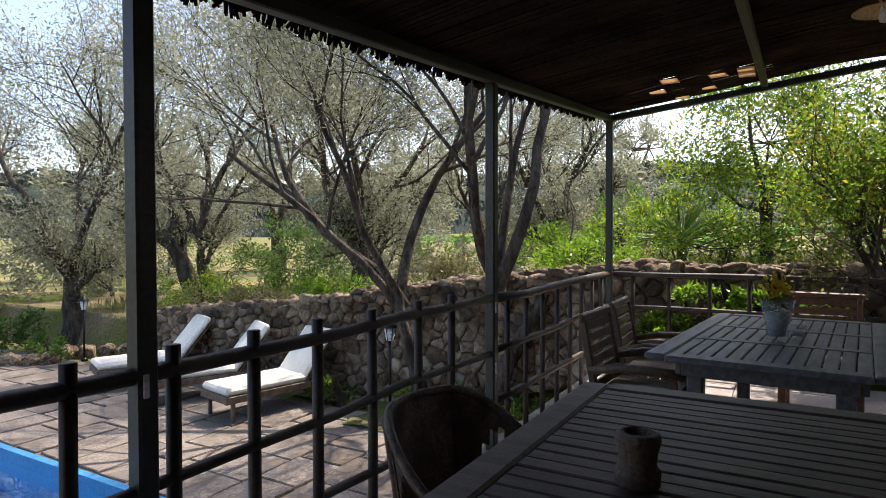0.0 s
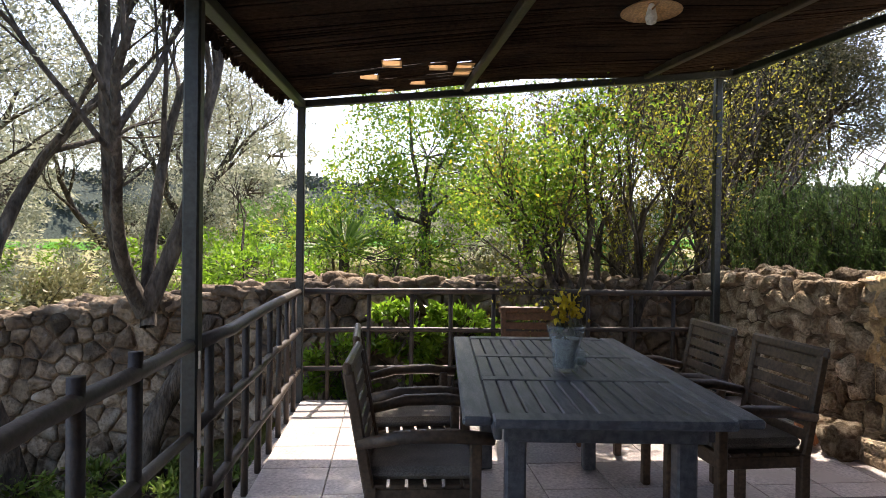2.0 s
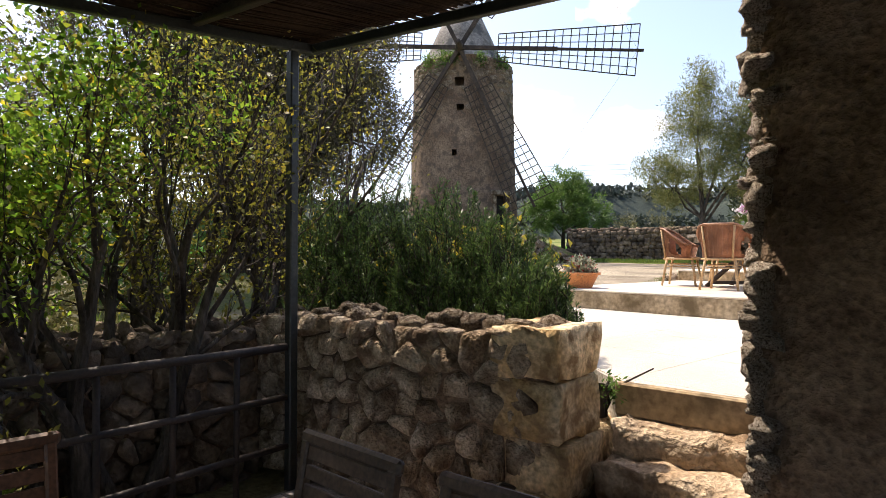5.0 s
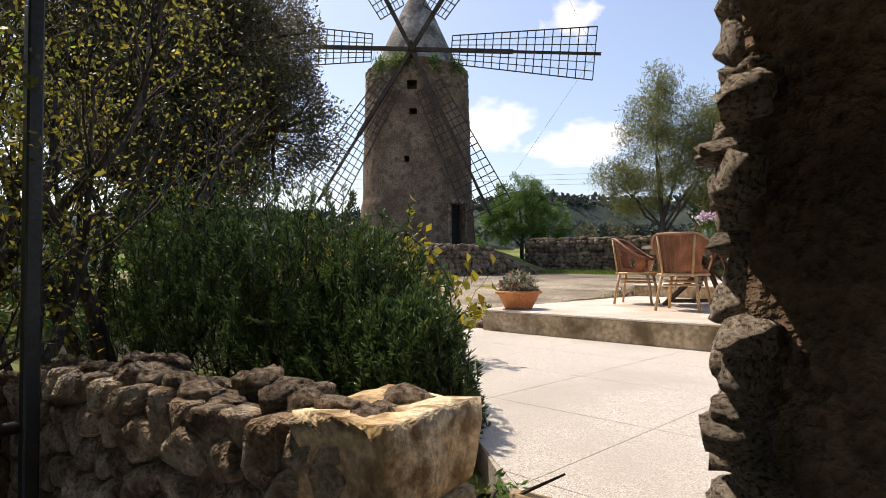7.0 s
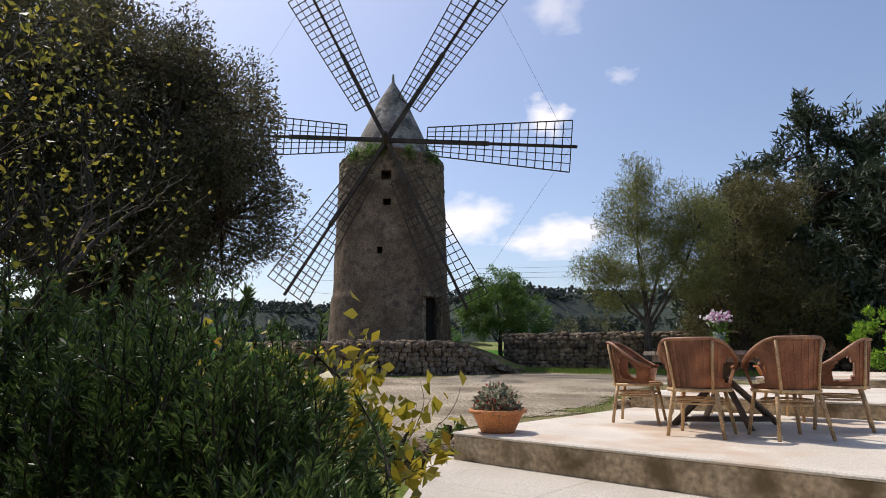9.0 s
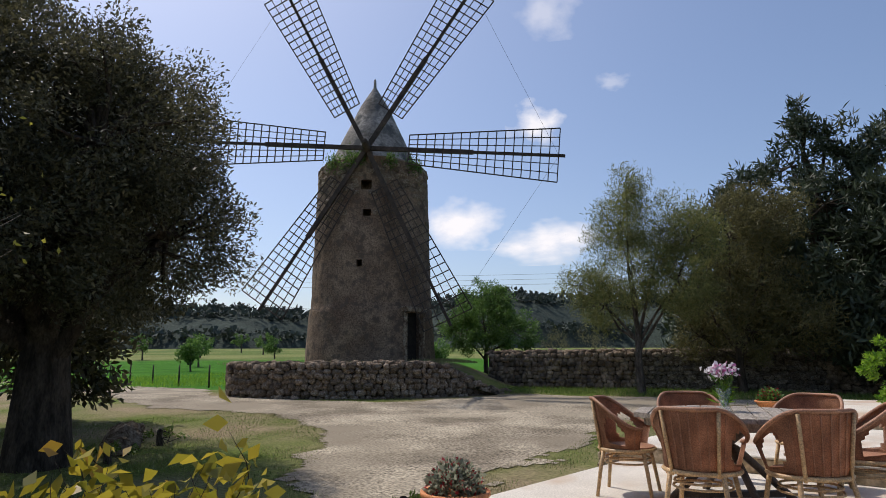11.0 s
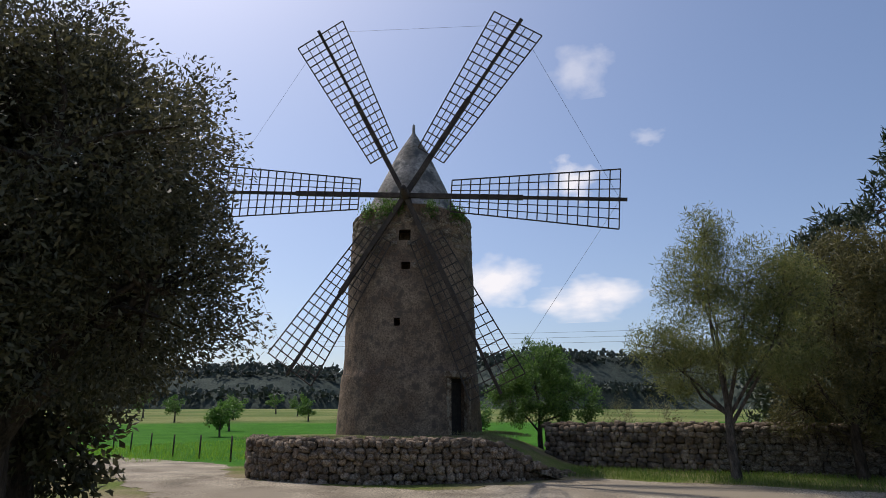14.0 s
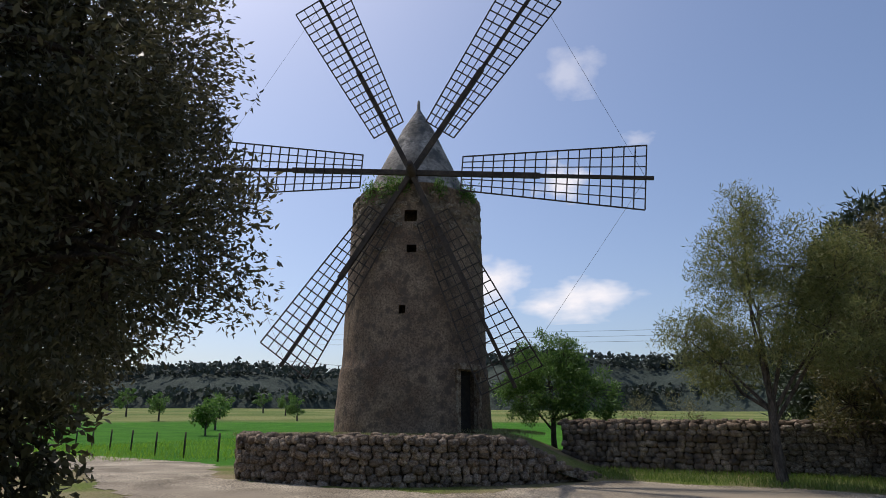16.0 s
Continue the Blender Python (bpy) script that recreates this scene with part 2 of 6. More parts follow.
def glassy(name, tint=(0.95, 0.97, 0.97), rough=0.02):
    m, nt, p = nodes_of(name)
    p.inputs["Base Color"].default_value = rgba(tint)
    p.inputs["Transmission Weight"].default_value = 1.0
    p.inputs["Roughness"].default_value = rough
    p.inputs["IOR"].default_value = 1.45
    return m




def thin_glass(name):
    """A thin clear pane or vessel: mostly see-through, with a sheen."""
    m, nt, p = nodes_of(name)
    n, link = nt.nodes, nt.links.new
    p.inputs["Base Color"].default_value = (0.7, 0.75, 0.76, 1)
    p.inputs["Roughness"].default_value = 0.04
    p.inputs["Specular IOR Level"].default_value = 0.9
    tr = n.new("ShaderNodeBsdfTransparent")
    tr.inputs[0].default_value = (0.93, 0.95, 0.95, 1)
    mix = n.new("ShaderNodeMixShader")
    mix.inputs[0].default_value = 0.16
    link(tr.outputs[0], mix.inputs[1])
    link(p.outputs[0], mix.inputs[2])
    link(mix.outputs[0], n["Material Output"].inputs[0])
    return m


M["glass"] = thin_glass("glass")
M["water"] = glassy("water", (0.55, 0.85, 0.95), 0.01)


def ground_material():
    """Soil and dry grass near, a bright green crop field beyond the drive, scrub further off: by place in the world."""
    m, nt, p = nodes_of("ground_cover")
    n, link = nt.nodes, nt.links.new
    co = n.new("ShaderNodeTexCoord")
    a = n.new("ShaderNodeTexNoise")
    a.inputs["Scale"].default_value, a.inputs["Detail"].default_value = 0.45, 7
    b = n.new("ShaderNodeTexNoise")
    b.inputs["Scale"].default_value, b.inputs["Detail"].default_value = 22, 4
    c = n.new("ShaderNodeTexNoise")
    c.inputs["Scale"].default_value, c.inputs["Detail"].default_value = 0.06, 5
    for t in (a, b, c):
        link(co.outputs["Object"], t.inputs["Vector"])
    near = n.new("ShaderNodeValToRGB")
    els = near.color_ramp.elements
    els[0].position, els[1].position = 0.36, 0.62
    els[0].color, els[1].color = (0.25, 0.20, 0.12, 1), (0.11, 0.145, 0.03, 1)
    link(a.outputs[0], near.inputs[0])
    field = n.new("ShaderNodeValToRGB")
    els = field.color_ramp.elements
    els[0].position, els[1].position = 0.35, 0.65
    els[0].color, els[1].color = (0.03, 0.115, 0.007, 1), (0.055, 0.165, 0.012, 1)
    link(a.outputs[0], field.inputs[0])
    far = n.new("ShaderNodeValToRGB")
    els = far.color_ramp.elements
    els[0].position, els[1].position = 0.4, 0.6
    els[0].color, els[1].color = (0.10, 0.14, 0.035, 1), (0.19, 0.20, 0.07, 1)
    link(c.outputs[0], far.inputs[0])
    # distance along the way from the terrace to the mill
    dot = n.new("ShaderNodeVectorMath")
    dot.operation = "DOT_PRODUCT"
    dot.inputs[1].default_value = (0.70, -0.71, 0)
    link(co.outputs["Object"], dot.inputs[0])
    wob = n.new("ShaderNodeMath")
    wob.operation = "MULTIPLY_ADD"
    link(a.outputs[0], wob.inputs[0])
    wob.inputs[1].default_value = 2.0
    link(dot.outputs["Value"], wob.inputs[2])
    m1 = n.new("ShaderNodeMapRange")
    m1.inputs[1].default_value, m1.inputs[2].default_value = 31.5, 32.5
    link(wob.outputs[0], m1.inputs[0])
    m2 = n.new("ShaderNodeMapRange")
    m2.inputs[1].default_value, m2.inputs[2].default_value = 88, 97
    link(wob.outputs[0], m2.inputs[0])
    x1 = n.new("ShaderNodeMix")
    x1.data_type = "RGBA"
    link(m1.outputs[0], x1.inputs[0])
    link(near.outputs[0], x1.inputs[6])
    link(field.outputs[0], x1.inputs[7])
    x2 = n.new("ShaderNodeMix")
    x2.data_type = "RGBA"
    link(m2.outputs[0], x2.inputs[0])
    link(x1.outputs[2], x2.inputs[6])
    link(far.outputs[0], x2.inputs[7])
    fr = n.new("ShaderNodeMapRange")
    fr.inputs[1].default_value, fr.inputs[2].default_value, fr.inputs[3].default_value, fr.inputs[4].default_value = 0.3, 0.7, 0.65, 1.3
    link(b.outputs[0], fr.inputs[0])
    mul = n.new("ShaderNodeMix")
    mul.data_type, mul.blend_type = "RGBA", "MULTIPLY"
    mul.inputs[0].default_value = 1
    link(x2.outputs[2], mul.inputs[6])
    link(fr.outputs[0], mul.inputs[7])
    link(mul.outputs[2], p.inputs["Base Color"])
    p.inputs["Roughness"].default_value = 0.95
    p.inputs["Specular IOR Level"].default_value = 0.06
    bp = n.new("ShaderNodeBump")
    bp.inputs["Strength"].default_value, bp.inputs["Distance"].default_value = 0.8, 0.04
    link(b.outputs[0], bp.inputs["Height"])
    link(bp.outputs[0], p.inputs["Normal"])
    return m


M["ground_cover"] = ground_material()


def cloud_material():
    """A far cumulus: ragged edge by noise, glowing as lit cloud does."""
    m, nt, p = nodes_of("cloud")
    n, link = nt.nodes, nt.links.new
    n.remove(p)
    co = n.new("ShaderNodeTexCoord")
    inf = n.new("ShaderNodeObjectInfo")
    ofs = n.new("ShaderNodeVectorMath")
    ofs.operation = "MULTIPLY_ADD"
    link(inf.outputs["Random"], ofs.inputs[0])
    ofs.inputs[1].default_value = (9, 7, 5)
    link(co.outputs["Object"], ofs.inputs[2])
    no = n.new("ShaderNodeTexNoise")
    no.inputs["Scale"].default_value, no.inputs["Detail"].default_value = 3.0, 7
    link(ofs.outputs[0], no.inputs["Vector"])
    sub = n.new("ShaderNodeVectorMath")
    sub.operation = "SUBTRACT"
    link(co.outputs["Object"], sub.inputs[0])
    sub.inputs[1].default_value = (0.0, -0.08, 0.0)
    ln = n.new("ShaderNodeVectorMath")
    ln.operation = "LENGTH"
    link(sub.outputs[0], ln.inputs[0])
    mm = n.new("ShaderNodeMath")
    mm.operation = "MULTIPLY_ADD"
    link(ln.outputs["Value"], mm.inputs[0])
    mm.inputs[1].default_value = -1.25
    link(no.outputs[0], mm.inputs[2])
    rp = n.new("ShaderNodeMapRange")
    rp.inputs[1].default_value, rp.inputs[2].default_value = 0.0, 0.42
    link(mm.outputs[0], rp.inputs[0])
    em = n.new("ShaderNodeEmission")
    em.inputs[0].default_value = (1.0, 0.97, 0.95, 1)
    em.inputs[1].default_value = 1.15
    tr = n.new("ShaderNodeBsdfTransparent")
    mix = n.new("ShaderNodeMixShader")
    al = n.new("ShaderNodeMath")
    al.operation = "MULTIPLY"
    link(rp.outputs[0], al.inputs[0])
    link(inf.outputs["Alpha"], al.inputs[1])
    link(al.outputs[0], mix.inputs[0])
    link(tr.outputs[0], mix.inputs[1])
    link(em.outputs[0], mix.inputs[2])
    link(mix.outputs[0], n["Material Output"].inputs[0])
    return m


M["cloud"] = cloud_material()

# ---- mesh helpers ----
rng = np.random.default_rng(7)


def mesh_from(name, verts, faces, mat, smooth=False):
    """verts (n,3); faces (m,3) or (m,4)."""
    verts, faces = np.asarray(verts, dtype=np.float32), np.asarray(faces, dtype=np.int32)
    me = bpy.data.meshes.new(name)
    k = faces.shape[1]
    me.vertices.add(len(verts))
    me.vertices.foreach_set("co", verts.ravel())
    me.loops.add(faces.size)
    me.loops.foreach_set("vertex_index", faces.ravel())
    me.polygons.add(len(faces))
    me.polygons.foreach_set("loop_start", np.arange(0, faces.size, k, dtype=np.int32))
    me.update(calc_edges=True)
    me.validate()
    if smooth:
        me.polygons.foreach_set("use_smooth", np.ones(len(me.polygons), dtype=bool))
    me.materials.append(M[mat] if isinstance(mat, str) else mat)
    return me


def put(ob, parent=None):
    if parent is not None:
        ob.parent = parent
    return ob


def part(name, bm, material, parent=None, label="", smooth=False):
    me = bpy.data.meshes.new(name)
    bm.normal_update()
    bm.to_mesh(me)
    bm.free()
    if smooth:
        me.polygons.foreach_set("use_smooth", np.ones(len(me.polygons), dtype=bool))
    me.materials.append(M[material])
    ob = put(new(name, me), parent)
    if label:
        ob["label"] = label
    return ob


def thing(name, label, category, group="", kind="", at=(0, 0, 0), rz=0.0):
    ob = new(name)
    ob.matrix_basis = pose(*at, 0, 0, rz)
    return tagged(ob, label, category, group, kind)


def box(bm, c, s, bevel=0.0, m=None):
    """A box of size s round c, with bevelled edges, turned by m about its middle."""
    t = Matrix.Translation(c) @ (m or Matrix()) @ Matrix.Diagonal((*s, 1))
    r = bmesh.ops.create_cube(bm, size=1, matrix=t)
    if bevel:
        es = {e for v in r["verts"] for e in v.link_edges}
        bmesh.ops.bevel(bm, geom=list(es), offset=bevel, segments=1, affect="EDGES")
    return bm


def nb(c, s, bevel=0.0, m=None):
    return box(bmesh.new(), c, s, bevel, m)


def tube_arrays(pts, radii, sides=6):
    """Verts and quads of a tapered tube along pts, closed at the end by shrinking."""
    pts, radii = np.asarray(pts, float), np.asarray(radii, float)
    d = np.gradient(pts, axis=0)
    d /= np.linalg.norm(d, axis=1)[:, None] + 1e-9
    up = np.where(np.abs(d[:, 2:3]) > 0.9, np.array([[1.0, 0, 0]]), np.array([[0, 0, 1.0]]))
    a = np.cross(d, up)
    a /= np.linalg.norm(a, axis=1)[:, None] + 1e-9
    for i in range(1, len(a)):
        if a[i] @ a[i - 1] < 0:
            a[i] = -a[i]
    b = np.cross(d, a)
    ang = np.linspace(0, 2 * np.pi, sides, endpoint=False)
    ring = np.cos(ang)[None, :, None] * a[:, None] + np.sin(ang)[None, :, None] * b[:, None]
    v = pts[:, None] + ring * radii[:, None, None]
    n = len(pts)
    i, j = np.meshgrid(np.arange(n - 1), np.arange(sides), indexing="ij")
    j2 = (j + 1) % sides
    f = np.stack([i * sides + j, i * sides + j2, (i + 1) * sides + j2, (i + 1) * sides + j], -1).reshape(-1, 4)
    return v.reshape(-1, 3), f


def join(chunks):
    vs, fs, o = [], [], 0
    for v, f in chunks:
        vs.append(v)
        fs.append(f + o)
        o += len(v)
    return np.concatenate(vs), np.concatenate(fs)


def tube(name, pts, r, mat, parent=None, sides=8, label="", closed=True):
    pts = np.asarray(pts, float)
    radii = np.full(len(pts), r) if np.isscalar(r) else np.asarray(r, float)
    if closed:
        e0, e1 = pts[0] - (pts[1] - pts[0]) * 1e-3, pts[-1] + (pts[-1] - pts[-2]) * 1e-3
        pts = np.vstack([e0, pts, e1])
        radii = np.concatenate([[1e-4], radii, [1e-4]])
    v, f = tube_arrays(pts, radii, sides)
    ob = put(new(name, mesh_from(name, v, f, mat, True)), parent)
    if label:
        ob["label"] = label
    return ob


def leaf_arrays(pos, size, width=0.4, direction=None, spread=1.0, fold=0.25):
    """Folded diamond leaves at pos; direction: (n,3) main way of each, loosened by spread."""
    n = len(pos)
    d = rng.normal(size=(n, 3))
    if direction is not None:
        d = direction + spread * d
    d /= np.linalg.norm(d, axis=1)[:, None] + 1e-9
    a = np.cross(d, rng.normal(size=(n, 3)))
    a /= np.linalg.norm(a, axis=1)[:, None] + 1e-9
    up = np.cross(d, a)
    s = size * rng.uniform(0.6, 1.25, n)[:, None]
    mid = pos + d * s * 0.5
    v = np.stack([pos, mid + a * s * width * 0.5 + up * s * fold * width, pos + d * s, mid - a * s * width * 0.5 + up * s * fold * width], 1).reshape(-1, 3)
    f = np.arange(4 * n).reshape(n, 4)
    return v, f


def grow(p, d, length, r, level, tubes, tips, kids=(4, 4, 4), bend=0.18, up=0.15, angle=0.7, shrink=0.66, first=0.35, r_min=0.004):
    """A limb and its side branches, recursively; tubes: (pts, radii), tips: (points, ways)."""
    n = 7 if level < 2 else 5
    pts, way = [np.array(p, float)], np.array(d, float)
    for _ in range(n):
        way = way + rng.normal(size=3) * bend + np.array([0, 0, up * 0.3])
        way /= np.linalg.norm(way)
        pts.append(pts[-1] + way * length / n)
    pts = np.array(pts)
    radii = np.linspace(r, r * 0.45, n + 1)
    tubes.append((pts, radii, 7 if level == 0 else (5 if level < 2 else 3)))
    if level >= len(kids):
        tips.append(pts)
        return
    k = kids[level]
    for i in range(k):
        f = first + (1 - first) * (i + rng.uniform(0.2, 0.9)) / k
        q = f * n
        i0 = min(int(q), n - 1)
        base = pts[i0] + (pts[i0 + 1] - pts[i0]) * (q - i0)
        along = pts[i0 + 1] - pts[i0]
        along /= np.linalg.norm(along)
        side = np.cross(along, rng.normal(size=3))
        side /= np.linalg.norm(side)
        nd = along * math.cos(angle) + side * math.sin(angle) * rng.uniform(0.7, 1.2) + np.array([0, 0, up])
        grow(base, nd / np.linalg.norm(nd), length * shrink * rng.uniform(0.75, 1.15), max(r * 0.5 * (1.1 - 0.5 * f), r_min), level + 1, tubes, tips, kids, bend, up, angle, shrink, first, r_min)


def tree(name, label, at, stems, kids, leaf, leaf_mat, bark_mat, per_tip, jitter, width=0.3, droop=0.0, category="tree", group="", low=-9.0, clear=-99.0, **kw):
    """Stems: (offset, way, length, radius). Leaves gather along the last twigs; none below low, or past the line y = clear."""
    t = thing(name, label, category, group, at=at)
    tubes, tips = [], []
    for o, d, ln, r in stems:
        d = np.array(d, float)
        grow(np.array(o, float), d / np.linalg.norm(d), ln, r, 0, tubes, tips, kids, **kw)
    main = [q for q in tubes if q[2] == 7]
    for p_, r_, s_ in main:
        v, f = tube_arrays(p_, r_, s_)
        put(new("trunk" if p_ is main[0][0] else "limb", mesh_from("trunk", v, f, bark_mat, True)), t)
    v, f = join([tube_arrays(p_, r_, s_) for p_, r_, s_ in tubes if s_ != 7 and p_[-1][2] > low and p_[:, 1].min() > clear])
    put(new("twig_mass", mesh_from("twig_mass", v, f, bark_mat, True)), t)["kind"] = "stuff"
    pts = np.concatenate(tips)
    pts = pts[(pts[:, 2] > low) & (pts[:, 1] > clear + 0.3)]
    idx = rng.integers(0, len(pts), int(per_tip * len(tips)))
    pos = pts[idx] + rng.normal(size=(len(idx), 3)) * jitter
    v, f = leaf_arrays(pos, leaf, width, np.tile([0, 0, -droop], (len(idx), 1)), 1.0)
    put(new("crown", mesh_from("crown", v, f, leaf_mat)), t)
    return t


def crown_tree(name, label, at, trunk_h, trunk_r, blobs, leaf, leaf_mat, bark_mat, count, width=0.4, clump=0.35, category="tree", group="", way=None, spread=1.0, per=90):
    """A dense tree: trunk, a limb to each mass of foliage, leaves gathered in clumps on those masses. blobs: (dx, dy, dz, rx, ry, rz)."""
    t = thing(name, label, category, group, at=at)
    tubes = [(np.array([[0, 0, -0.2], [0.05, 0.02, trunk_h * 0.5], [0, 0.05, trunk_h]]), np.array([trunk_r * 1.3, trunk_r, trunk_r * 0.8]), 9)]
    clumps, ways = [], []
    vol = np.array([b[3] * b[4] + b[4] * b[5] + b[3] * b[5] for b in blobs])
    for b, w in zip(blobs, vol / vol.sum()):
        c, r = np.array(b[:3], float), np.array(b[3:], float)
        start = np.array([0, 0, trunk_h * rng.uniform(0.6, 1.0)])
        mid = (start + c) / 2 + rng.normal(size=3) * 0.15
        tubes.append((np.array([start, mid, c]), np.array([trunk_r * 0.5, trunk_r * 0.32, trunk_r * 0.12]), 6))
        k = max(8, int(count * w / per))
        u = rng.normal(size=(k, 3))
        u /= np.linalg.norm(u, axis=1)[:, None]
        rad = rng.uniform(0.25, 1.0, (k, 1)) ** 0.45
        cc = c + u * r * rad
        clumps.append(cc)
        ways.append(u)
        for q in cc[:: max(1, k // 12)]:
            tubes.append((np.array([c, (c + q) / 2 + rng.normal(size=3) * 0.1, q]), np.array([trunk_r * 0.14, trunk_r * 0.09, 0.008]), 4))
    v, f = tube_arrays(*tubes[0])
    put(new("trunk", mesh_from("trunk", v, f, bark_mat, True)), t)
    v, f = join([tube_arrays(p_, r_, s_) for p_, r_, s_ in tubes[1:]])
    put(new("limb_mass", mesh_from("limb_mass", v, f, bark_mat, True)), t)["kind"] = "stuff"
    cc, uu = np.concatenate(clumps), np.concatenate(ways)
    idx = rng.integers(0, len(cc), count)
    ball = rng.normal(size=(count, 3))
    ball *= rng.uniform(0, 1, (count, 1)) ** 0.45 / np.linalg.norm(ball, axis=1)[:, None]
    pos = cc[idx] + ball * clump * 1.55 * rng.uniform(0.7, 1.25, len(cc))[idx][:, None]
    keep = pos[:, 2] > 0.15
    dirs = uu[idx] if way is None else np.tile(np.array(way, float), (count, 1))
    v, f = leaf_arrays(pos[keep], leaf, width, dirs[keep], spread)
    put(new("crown", mesh_from("crown", v, f, leaf_mat)), t)
    return t


# stones: a few knobbly shapes, shared
def stone_shape(seed, blocky=0.40):
    bm = bmesh.new()
    bmesh.ops.create_cube(bm, size=1)
    bmesh.ops.subdivide_edges(bm, edges=bm.edges, cuts=1, use_grid_fill=True)
    r = random.Random(seed)
    for v in bm.verts:
        n = v.co.normalized() * 0.58
        v.co = v.co * blocky + n * (1 - blocky)
        v.co += Vector((r.uniform(-1, 1), r.uniform(-1, 1), r.uniform(-1, 1))) * 0.085
    bmesh.ops.triangulate(bm, faces=bm.faces)
    v = np.array([q.co[:] for q in bm.verts])
    f = np.array([[q.index for q in g.verts] for g in bm.faces])
    bm.free()
    return v, f


STONES = [stone_shape(i) for i in range(14)]


def jagged(shape, seed):
    """A finer, pitted version of a stone for walls seen close by."""
    bm = bmesh.new()
    vs = [bm.verts.new(p) for p in shape[0]]
    for g in shape[1]:
        bm.faces.new([vs[k] for k in g])
    bmesh.ops.subdivide_edges(bm, edges=bm.edges, cuts=1, use_grid_fill=True)
    rj = random.Random(seed + 50)
    for _ in range(11):
        way = Vector((rj.gauss(0, 1), rj.gauss(0, 1), rj.gauss(0, 1))).normalized()
        reach = max(v.co.dot(way) for v in bm.verts) * rj.uniform(0.72, 0.92)
        for v in bm.verts:
            over = v.co.dot(way) - reach
            if over > 0:
                v.co -= way * over
    bm.normal_update()
    for v in bm.verts:
        p = v.co * 3.1 + Vector((seed * 7.3, 0, 0))
        v.co += v.normal * (0.06 * noise.noise(p) + 0.10 * noise.noise(p * 2.3) - 0.16 * abs(noise.noise(p * 4.1)))
    bmesh.ops.triangulate(bm, faces=bm.faces)
    bm.verts.index_update()
    v = np.array([q.co[:] for q in bm.verts])
    f = np.array([[q.index for q in g.verts] for g in bm.faces])
    bm.free()
    return v, f


JAGGED = [jagged(s, i) for i, s in enumerate(STONES)]


def along(pts, s):
    """Point and way at length s of a polyline of (x, y, base, top)."""
    for a, b in zip(pts, pts[1:]):
        L = math.hypot(b[0] - a[0], b[1] - a[1])
        if s <= L or b is pts[-1]:
            f = min(max(s / L, 0), 1)
            return [p + (q - p) * f for p, q in zip(a, b)], ((b[0] - a[0]) / L, (b[1] - a[1]) / L)
        s -= L


def clip_half(poly, px, pz, nx, nz):
    """The part of a polygon on the near side of the line through (px, pz) with normal (nx, nz)."""
    out = []
    for (ax, az), (bx, bz) in zip(poly, poly[1:] + poly[:1]):
        da, db = (ax - px) * nx + (az - pz) * nz, (bx - px) * nx + (bz - pz) * nz
        if da <= 0:
            out.append((ax, az))
        if da * db < 0:
            f = da / (da - db)
            out.append((ax + (bx - ax) * f, az + (bz - az) * f))
    return out


